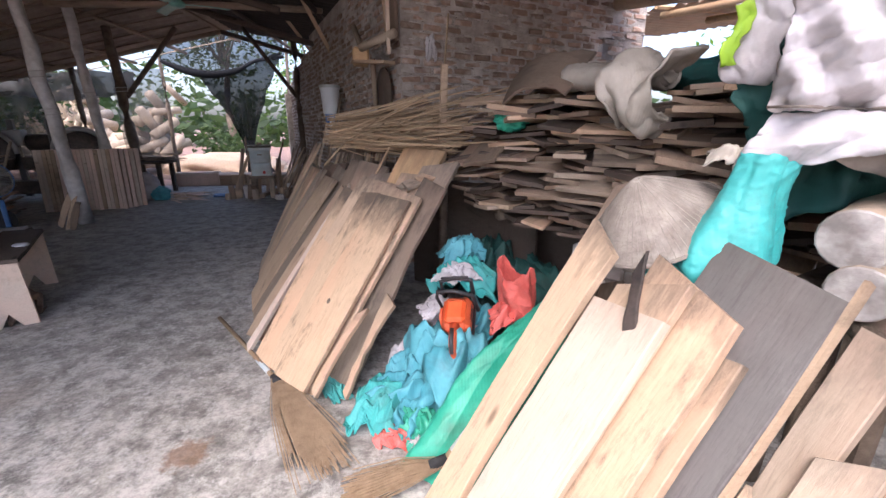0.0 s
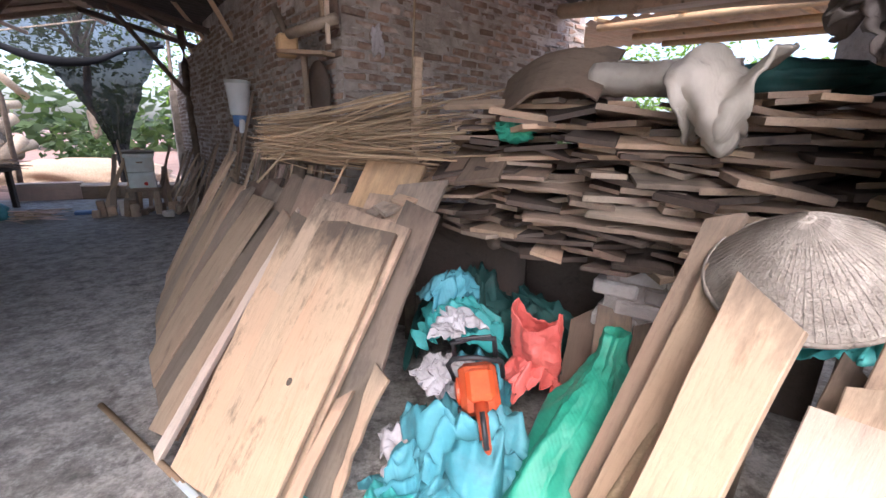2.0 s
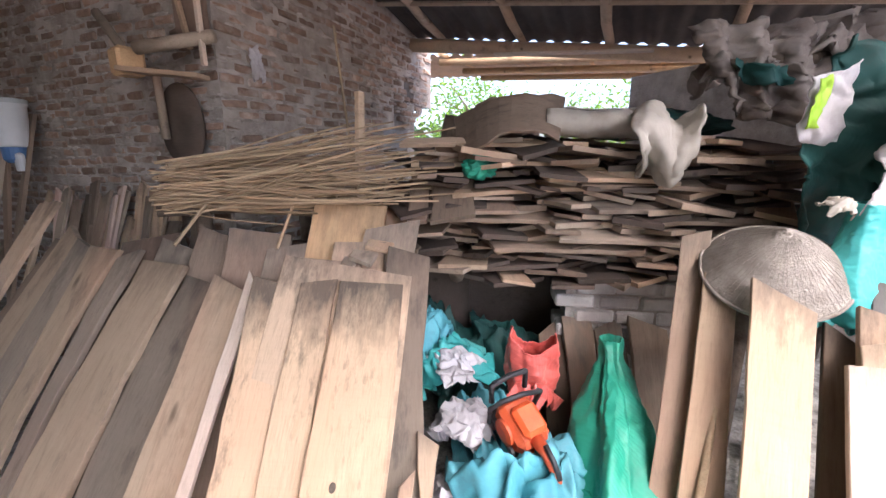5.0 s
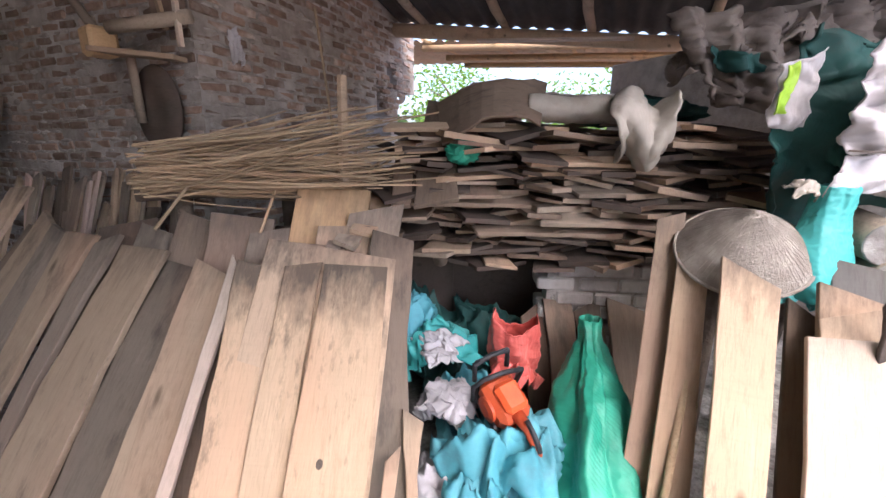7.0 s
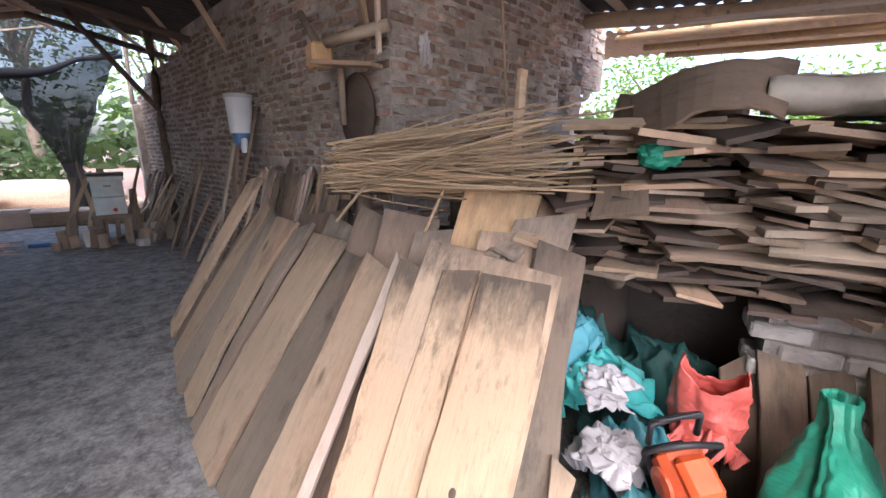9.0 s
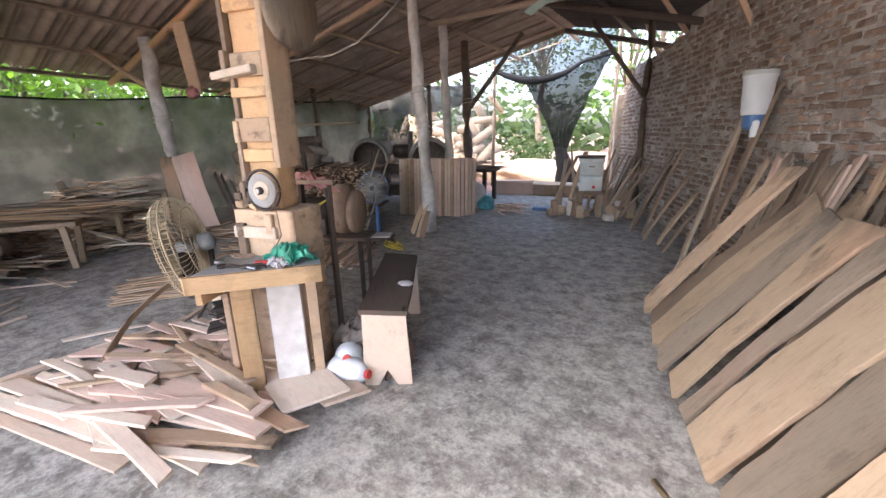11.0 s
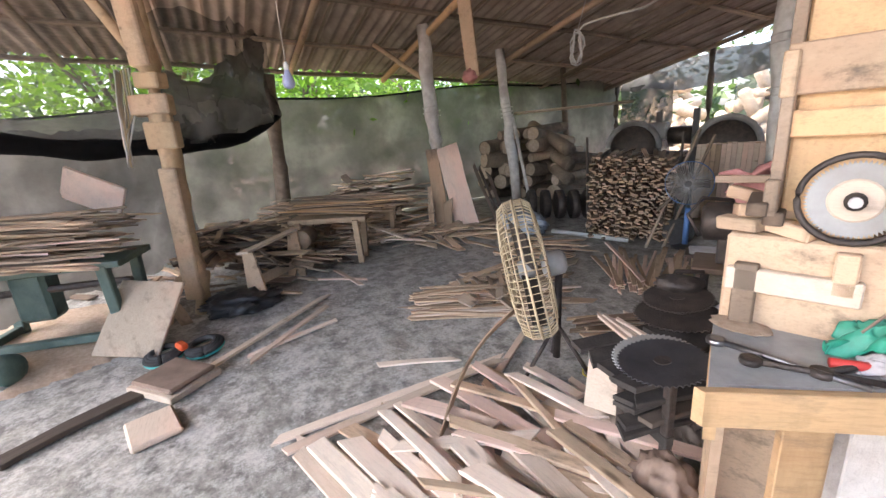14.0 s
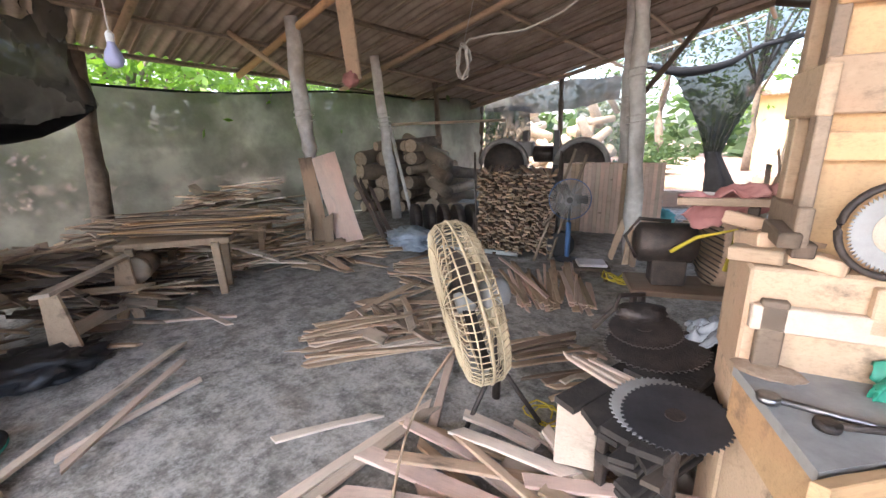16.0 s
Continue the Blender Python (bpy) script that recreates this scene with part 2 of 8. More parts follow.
BRICK = rough_stuff("old_brick", (0.19, 0.125, 0.09), (0.37, 0.255, 0.185), 9.0, strength=0.8, low=0.6, high=1.35, c=(0.50, 0.44, 0.38), cscale=7.0)
MORTAR = rough_stuff("lime_mortar", (0.25, 0.215, 0.18), (0.46, 0.41, 0.355), 9.0, strength=0.9, dist=0.02, c=(0.62, 0.58, 0.53), cscale=2.2)
WHITEBRICK = rough_stuff("limewashed_brick", (0.50, 0.46, 0.42), (0.72, 0.69, 0.64), 10.0, strength=0.7, c=(0.36, 0.31, 0.27), cscale=5.0)
FIBRO = rough_stuff("fibre_cement_sheet", (0.24, 0.19, 0.15), (0.46, 0.38, 0.30), 2.5, strength=0.4, low=0.9, high=1.1)
# roof sheet colour far darker than FIBRO
LOWROOF = rough_stuff("dark_roof_sheet", (0.03, 0.025, 0.022), (0.07, 0.057, 0.048), 3.0)
IRON = rough_stuff("rusty_iron", (0.045, 0.04, 0.038), (0.12, 0.095, 0.08), 14.0, rough=0.55, metal=0.6)
STEEL = rough_stuff("bright_steel", (0.26, 0.26, 0.26), (0.42, 0.42, 0.43), 20.0, rough=0.38, metal=1.0, strength=0.1)
GREYMETAL = rough_stuff("grey_paint", (0.24, 0.24, 0.23), (0.42, 0.42, 0.40), 6.0, rough=0.6, strength=0.15, c=(0.16, 0.14, 0.12), cscale=3.0)
BLACK = rough_stuff("black_plastic", (0.018, 0.018, 0.02), (0.045, 0.045, 0.048), 8.0, rough=0.45, strength=0.15)
RUBBER = rough_stuff("tyre_rubber", (0.02, 0.02, 0.02), (0.05, 0.05, 0.05), 12.0)
ORANGEP = rough_stuff("orange_plastic", (0.62, 0.075, 0.02), (0.85, 0.14, 0.035), 9.0, rough=0.45, strength=0.15, c=(0.4, 0.09, 0.04))
GREENPAINT = rough_stuff("dark_green_paint", (0.05, 0.09, 0.075), (0.11, 0.16, 0.135), 7.0, rough=0.6)
FANGREEN = rough_stuff("mint_enamel", (0.16, 0.42, 0.33), (0.24, 0.52, 0.42), 4.0, rough=0.4, strength=0.05)
BLUEP = rough_stuff("blue_plastic", (0.05, 0.12, 0.28), (0.08, 0.18, 0.38), 6.0, rough=0.45, strength=0.1)
WHITEP = rough_stuff("white_plastic", (0.66, 0.70, 0.72), (0.80, 0.83, 0.85), 5.0, rough=0.5, strength=0.1)
PALEBLUE = rough_stuff("pale_blue_paint", (0.48, 0.56, 0.57), (0.66, 0.72, 0.72), 7.0, rough=0.7, c=(0.45, 0.42, 0.36))
REDP = rough_stuff("red_plastic", (0.45, 0.03, 0.025), (0.6, 0.05, 0.04), 5.0, rough=0.5)
YELLOW = rough_stuff("yellow_cable", (0.6, 0.47, 0.04), (0.75, 0.6, 0.08), 5.0, rough=0.5)
CAGE = rough_stuff("rusty_cream_wire", (0.42, 0.33, 0.20), (0.60, 0.50, 0.33), 12.0, rough=0.6)
WICKER = rough_stuff("dusty_wicker", (0.27, 0.235, 0.195), (0.46, 0.41, 0.35), 18.0, strength=0.8, c=(0.19, 0.16, 0.13), cscale=5.0)
TEAL = fabric("turquoise_woven_sack", (0.03, 0.33, 0.31), (0.09, 0.48, 0.45), 0.55)
GREENC = fabric("green_plastic_cloth", (0.01, 0.24, 0.15), (0.05, 0.42, 0.28), 0.5)
BLUEC = fabric("sky_blue_woven_plastic", (0.045, 0.25, 0.30), (0.13, 0.43, 0.49), 0.6)
WHITEC = fabric("white_woven_plastic", (0.42, 0.39, 0.38), (0.66, 0.64, 0.66), 0.6, soil=0.4)
OLDEND = rough_stuff("weathered_log_end", (0.30, 0.275, 0.25), (0.52, 0.49, 0.46), 14.0, c=(0.16, 0.14, 0.125), cscale=6.0)
SLATE = wood("grey_smoked_board", (0.19, 0.18, 0.168), (0.10, 0.094, 0.088), stain_amount=0.4, low=0.95, high=1.05)
MOULDY = wood("mouldy_sawn_wood", (0.66, 0.49, 0.32), (0.50, 0.345, 0.215), stain=(0.05, 0.047, 0.042), stain_amount=0.7, edge=0.6, low=0.9, high=1.08, mould=0.09)
BROWNSACK = fabric("muddy_white_sack", (0.12, 0.095, 0.078), (0.31, 0.265, 0.225), 0.7)
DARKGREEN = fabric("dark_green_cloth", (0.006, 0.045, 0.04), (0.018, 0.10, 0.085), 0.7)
LIME = fabric("lime_print", (0.30, 0.52, 0.03), (0.42, 0.64, 0.06), 0.6)
CORAL = fabric("coral_plastic_bag", (0.62, 0.10, 0.08), (0.82, 0.20, 0.16), 0.4)
BEIGE = fabric("beige_felt", (0.30, 0.27, 0.22), (0.46, 0.42, 0.355), 0.95)
BROWNC = fabric("brown_cloth", (0.16, 0.11, 0.08), (0.28, 0.2, 0.15), 0.9)
ROSE = fabric("faded_red_sheet", (0.34, 0.13, 0.12), (0.48, 0.24, 0.22), 0.6)
PLASTIC = fabric("crumpled_clear_plastic", (0.22, 0.27, 0.32), (0.40, 0.45, 0.5), 0.35)
NETDARK = netting("black_shade_net", (0.045, 0.046, 0.046), 0.86, 0.12)
NETTHIN = netting("sheer_black_net", (0.06, 0.062, 0.062), 0.60, 0.22)
NETHEM = netting("bunched_black_net", (0.012, 0.013, 0.016), 0.98, 0.02)
NETGREY = netting("dusty_shade_net", (0.135, 0.13, 0.118), 0.935, 0.045)
NETFOLD = netting("dusty_doubled_net", (0.15, 0.14, 0.125), 0.975, 0.02)
SOOT = rough_stuff("sooty_scrap", (0.022, 0.019, 0.017), (0.06, 0.05, 0.042), 8.0)
NETBLUE = netting("thin_black_net", (0.012, 0.014, 0.014), 0.78, 0.18)
NETFAR = netting("dense_black_net", (0.012, 0.013, 0.013), 0.93, 0.06)
LEAF = leafy("leaves", (0.05, 0.11, 0.015), (0.16, 0.30, 0.035))
# second, darker leaf colour with the crowns' shade mixed in
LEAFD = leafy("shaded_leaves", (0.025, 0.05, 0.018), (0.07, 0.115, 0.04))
BULB = rough_stuff("frosted_bulb", (0.42, 0.46, 0.74), (0.5, 0.55, 0.8), 5.0, rough=0.4)
YWALL = rough_stuff("yellow_plaster", (0.72, 0.58, 0.25), (0.82, 0.68, 0.34), 2.0)
ROCK = rough_stuff("pale_rock", (0.42, 0.33, 0.28), (0.62, 0.52, 0.46), 4.0, strength=0.8)
WIRE = rough_stuff("grey_cable", (0.45, 0.43, 0.4), (0.6, 0.58, 0.54), 5.0)
BROOM = rough_stuff("broom_straw", (0.24, 0.165, 0.095), (0.40, 0.29, 0.18), 20.0, low=0.7, high=1.2)


# ---- building helpers ----
def thing(name, label, category, group="", kind="", at=(0, 0, 0)):
    ob = tagged(new(name), label, category, group, kind)
    ob.matrix_world = at if isinstance(at, Matrix) else Matrix.Translation(at)
    return ob


def mesh_of(bm, mat, smooth=False, name="mesh"):
    me = bpy.data.meshes.new(name)
    bmesh.ops.recalc_face_normals(bm, faces=bm.faces)
    bm.to_mesh(me)
    bm.free()
    me.materials.append(mat)
    if smooth:
        me.polygons.foreach_set("use_smooth", [True] * len(me.polygons))
    return me


def part(name, bm, mat, parent=None, label="", at=None, smooth=False):
    """Links a bmesh (or a mesh) as one mesh object under a thing."""
    me = bm if isinstance(bm, bpy.types.Mesh) else mesh_of(bm, mat, smooth, name)
    ob = new(name, me)
    ob.parent = parent
    if at is not None:
        ob.matrix_local = at
    if label:
        ob["label"] = label
    return ob


def solo(name, bm, mat, label, category, group="", kind="", at=None, smooth=False):
    """A thing that is one mesh."""
    ob = new(name, mesh_of(bm, mat, smooth, name))
    if at is not None:
        ob.matrix_world = at
    return tagged(ob, label, category, group, kind)


def box(bm, sx, sy, sz, m=None, bevel=0.0):
    r = bmesh.ops.create_cube(bm, size=1.0, matrix=Matrix.Diagonal((sx, sy, sz, 1)))
    vs = r["verts"]
    if bevel:
        es = {e for v in vs for e in v.link_edges}
        r = bmesh.ops.bevel(bm, geom=list(es), offset=bevel, segments=1, affect="EDGES")
        vs = list({v for f in r["faces"] for v in f.verts} | {v for v in vs if v.is_valid})
    if m is not None:
        bmesh.ops.transform(bm, matrix=m, verts=[v for v in vs if v.is_valid])
    return bm


def B(sx, sy, sz, m=None, bevel=0.0):
    return box(bmesh.new(), sx, sy, sz, m, bevel)


def span(p0, p1, up=(0, 0, 1)):
    """A pose at p0 whose x axis runs to p1 and whose z axis leans to up."""
    x = (Vector(p1) - Vector(p0)).normalized()
    z = Vector(up)
    y = z.cross(x)
    if y.length < 1e-4:
        y = Vector((0, 1, 0)).cross(x)
    y.normalize()
    z = x.cross(y)
    return Matrix(((x.x, y.x, z.x, p0[0]), (x.y, y.y, z.y, p0[1]), (x.z, y.z, z.z, p0[2]), (0, 0, 0, 1)))


def tube(bm, pts, radius, seg=8, cap=True):
    """A round tube along points; radius is a number or one for each point."""
    rings = []
    n = len(pts)
    for i, p in enumerate(pts):
        a, b = Vector(pts[max(i - 1, 0)]), Vector(pts[min(i + 1, n - 1)])
        d = (b - a).normalized()
        s = d.cross(Vector((0, 0, 1)))
        s = s.normalized() if s.length > 1e-3 else Vector((1, 0, 0))
        u = s.cross(d)
        r = radius[i] if isinstance(radius, (list, tuple)) else radius
        rings.append([bm.verts.new(Vector(p) + r * (math.cos(k * math.tau / seg) * s + math.sin(k * math.tau / seg) * u)) for k in range(seg)])
    for a, b in zip(rings, rings[1:]):
        for k in range(seg):
            bm.faces.new((a[k], a[(k + 1) % seg], b[(k + 1) % seg], b[k]))
    if cap:
        bm.faces.new(rings[0][::-1])
        bm.faces.new(rings[-1])
    return bm


def T(pts, radius, seg=8):
    return tube(bmesh.new(), pts, radius, seg)


def lathe(profile, seg=24):
    """A body of turning round z from (radius, height) pairs."""
    bm = bmesh.new()
    rings = [[bm.verts.new((r * math.cos(k * math.tau / seg), r * math.sin(k * math.tau / seg), z)) for k in range(seg)] for r, z in profile]
    for a, b in zip(rings, rings[1:]):
        for k in range(seg):
            bm.faces.new((a[k], a[(k + 1) % seg], b[(k + 1) % seg], b[k]))
    bm.faces.new(rings[0][::-1])
    bm.faces.new(rings[-1])
    return bm


def trunk_bm(p0, p1, r0, r1, seed, seg=10, steps=9, wob=0.02):
    rnd = random.Random(seed)
    a, b = Vector(p0), Vector(p1)
    pts = [a.lerp(b, i / steps) + (Vector((rnd.uniform(-wob, wob), rnd.uniform(-wob, wob), 0)) if 0 < i < steps else Vector()) for i in range(steps + 1)]
    return T(pts, [(r0 + (r1 - r0) * i / steps) * rnd.uniform(0.93, 1.07) for i in range(steps + 1)], seg)


def board_bm(length, width, thick, seed, wob=0.012, bow=0.01, taper=0.0, steps=9, skew=1.0):
    """A sawn board along x from 0, with uneven edges, a slight bow and skewed ends."""
    rnd = random.Random(seed)
    bm = bmesh.new()
    rows, ph, ph2 = [], rnd.uniform(0, 9), rnd.uniform(0, 9)
    sk0, sk1 = skew * rnd.uniform(-0.03, 0.03), skew * rnd.uniform(-0.05, 0.05)
    for i in range(steps + 1):
        u = i / steps
        w = width / 2 * (1 - taper * u)
        l = w + wob * (math.sin(u * 5 + ph) + 0.6 * rnd.uniform(-1, 1))
        r = w + wob * (math.sin(u * 4 + ph2) + 0.6 * rnd.uniform(-1, 1))
        z = bow * math.sin(u * math.pi)
        sk = sk0 * (1 - u) + sk1 * u
        c = 0.003
        rows.append([bm.verts.new((u * length + sk * s, y, z + dz)) for s, y, dz in (
            (-1, -l, -thick / 2), (-1, -l, thick / 2 - c), (-1, -l + c, thick / 2), (1, r - c, thick / 2), (1, r, thick / 2 - c), (1, r, -thick / 2))])
    for a, b in zip(rows, rows[1:]):
        for k in range(6):
            bm.faces.new((a[k], b[k], b[(k + 1) % 6], a[(k + 1) % 6]))
    bm.faces.new(rows[0])
    bm.faces.new(rows[-1][::-1])
    return bm


def lean(foot, top, facing):
    return span(foot, top, facing)


def blob_bm(size, seed, fold=0.22, freq=2.2, detail=4, flat=0.0, stretch=(1, 1, 1)):
    """A crumpled, folded body: a ball pushed in and out by ridged noise."""
    bm = bmesh.new()
    bmesh.ops.create_icosphere(bm, subdivisions=detail, radius=1.0)
    off = Vector((seed * 7.3, seed * 3.1, seed * 1.7))
    for v in bm.verts:
        d = v.co.normalized()
        q = Vector((d.x * stretch[0], d.y * stretch[1], d.z * stretch[2])) * freq + off
        q += 0.7 * Vector((noise.noise(q * 0.9), noise.noise(q * 0.9 + off), noise.noise(q * 0.9 - off)))
        r = 1 + fold * (1 - 2.6 * abs(noise.noise(q))) + 0.45 * fold * (1 - 2.6 * abs(noise.noise(q * 2.3))) + 0.2 * fold * (1 - 2.6 * abs(noise.noise(q * 5.1)))
        c = d * r
        if flat and c.z < -flat:
            c.z = -flat + 0.15 * (c.z + flat)
        v.co = Vector((c.x * size[0], c.y * size[1], c.z * size[2]))
    return bm


def sheet_bm(fn, nu=40, nv=28, thick=0.004, wrinkle=0.02, freq=4.0, seed=0):
    """A cloth from a surface fn(u, v), wrinkled and given thickness."""
    bm = bmesh.new()
    off = Vector((seed * 5.7, seed * 2.3, seed))
    g = []
    for i in range(nu + 1):
        row = []
        for j in range(nv + 1):
            p = Vector(fn(i / nu, j / nv))
            q = p * freq + off
            w = Vector((noise.noise(q), noise.noise(q + Vector((9, 3, 1))), noise.noise(q - Vector((4, 7, 2)))))
            w += 0.5 * Vector((1 - 2.5 * abs(noise.noise(q * 2.1)), 1 - 2.5 * abs(noise.noise(q * 2.1 + off)), 1 - 2.5 * abs(noise.noise(q * 2.2 - off))))
            w += 0.35 * Vector((1 - 2.5 * abs(noise.noise(q * 4.6)), 1 - 2.5 * abs(noise.noise(q * 4.6 + off)), 1 - 2.5 * abs(noise.noise(q * 4.4 - off))))
            row.append(bm.verts.new(p + wrinkle * w))
        g.append(row)
    for i in range(nu):
        for j in range(nv):
            bm.faces.new((g[i][j], g[i + 1][j], g[i + 1][j + 1], g[i][j + 1]))
    bm.normal_update()
    if thick:
        back = [[bm.verts.new(v.co - v.normal * thick) for v in row] for row in g]
        for i in range(nu):
            for j in range(nv):
                bm.faces.new((back[i][j], back[i][j + 1], back[i + 1][j + 1], back[i + 1][j]))
        for i in range(nu):
            for j in (0, nv):
                bm.faces.new((g[i][j], g[i + 1][j], back[i + 1][j], back[i][j]))
        for j in range(nv):
            for i in (0, nu):
                bm.faces.new((g[i][j], g[i][j + 1], back[i][j + 1], back[i][j]))
    return bm


def tri_wave(a):
    return abs((a % 1.0) * 2 - 1) * 2 - 1


def crumple_bm(size, seed, n=46, pleats=6):
    """A dropped cloth: a sheet heaped up in the middle with sharp pleats running outwards."""
    off = Vector((seed * 3.7, seed * 1.9, seed * 0.7))

    def f(u, v):
        a, b = u * 2 - 1, v * 2 - 1
        q = Vector((a * 1.5, b * 1.5, 0)) + off
        w = Vector((noise.noise(q), noise.noise(q + off), noise.noise(q - off)))
        r = min(1.25, math.hypot(a, b))
        th = math.atan2(b, a) / math.tau
        pl = tri_wave(th * pleats + 0.9 * w.x + 0.4 * r) * min(1.0, r * 1.8)
        rg = 1 - 3 * abs(noise.noise(q * 1.3 + w))
        r2 = 1 - 3 * abs(noise.noise(q * 3.1 + w * 1.5))
        h = 1.05 * (1 - r * r / 1.2) - 0.35 + 0.22 * pl + 0.30 * rg + 0.13 * r2
        k = 1 + 0.22 * w.y + 0.10 * pl
        return (size[0] * (a * k + 0.16 * rg), size[1] * (b * k + 0.16 * w.z), size[2] * max(h, -1.0 + 0.12 * r2))
    return sheet_bm(f, n, n, 0.004, 0.0, 1.0, seed)


def leaves_bm(count, shape, seed, size=0.1):
    """Many small bent leaves scattered by shape(rnd), which gives a place."""
    rnd = random.Random(seed)
    vs, fs = [], []
    for _ in range(count):
        c = Vector(shape(rnd))
        a = Vector((rnd.gauss(0, 1), rnd.gauss(0, 1), rnd.gauss(0, 0.6))).normalized()
        b = a.orthogonal().normalized()
        b.rotate(Matrix.Rotation(rnd.uniform(0, 6.3), 3, a))
        s = size * rnd.uniform(0.6, 1.5)
        k = len(vs)
        vs += [c - a * s, c + b * s * 0.42 - a * 0.1 * s, c + a * s, c - b * s * 0.42 - a * 0.1 * s]
        fs.append((k, k + 1, k + 2, k + 3))
    me = bpy.data.meshes.new("leaves")
    me.from_pydata([tuple(v) for v in vs], [], fs)
    return me


# ---- ground and floor ----
def grid_sheet(x0, x1, y0, y1, nx, ny, zf):
    bm = bmesh.new()
    g = [[bm.verts.new((x0 + (x1 - x0) * i / nx, y0 + (y1 - y0) * j / ny, zf(x0 + (x1 - x0) * i / nx, y0 + (y1 - y0) * j / ny))) for j in range(ny + 1)] for i in range(nx + 1)]
    for i in range(nx):
        for j in range(ny):
            bm.faces.new((g[i][j], g[i + 1][j], g[i + 1][j + 1], g[i][j + 1]))
    return bm


solo("ground", grid_sheet(-400, 400, -400, 400, 80, 80, lambda x, y: -0.06), DIRT, "bare reddish dirt yard round the open workshop", "ground", kind="structure")
floor = solo("floor", grid_sheet(-12.2, 6.0, -5.0, 10.6, 91, 78, lambda x, y: 0.006 * noise.noise(Vector((x, y, 0)) * 0.7)),
             CONCRETE, "worn grey concrete floor with pale dusty patches", "floor", kind="structure")
solo("floor_edge", B(18.2, 0.12, 0.05, Matrix.Translation((-3.1, 10.66, -0.035)), 0.01), CONCRETE, "worn concrete edge of the workshop floor", "floor edge", kind="structure")

# ---- brick building ----
C0 = Vector((-0.40, 4.22, 0))
FRONT = (Vector((0.897, 0.441, 0)), Vector((0.441, -0.897, 0)))
SIDE = (Vector((-0.445, 0.895, 0)), Vector((-0.895, -0.445, 0)))
def worn_brick(seed):
    rnd = random.Random(seed)
    bm = B(rnd.uniform(0.18, 0.2), 0.05, rnd.uniform(0.046, 0.056), None, 0.009)
    for v in bm.verts:
        v.co += Vector((rnd.uniform(-0.007, 0.007), rnd.uniform(-0.006, 0.004), rnd.uniform(-0.005, 0.005)))
    return mesh_of(bm, BRICK, name="brick")


BRICK_MESHES = [worn_brick(k) for k in range(6)]


def wall_pose(along, out, u, d, z):
    return Matrix(((along.x, -out.x, 0, C0.x + along.x * u + out.x * d), (along.y, -out.y, 0, C0.y + along.y * u + out.y * d), (0, 0, 1, z), (0, 0, 0, 1)))


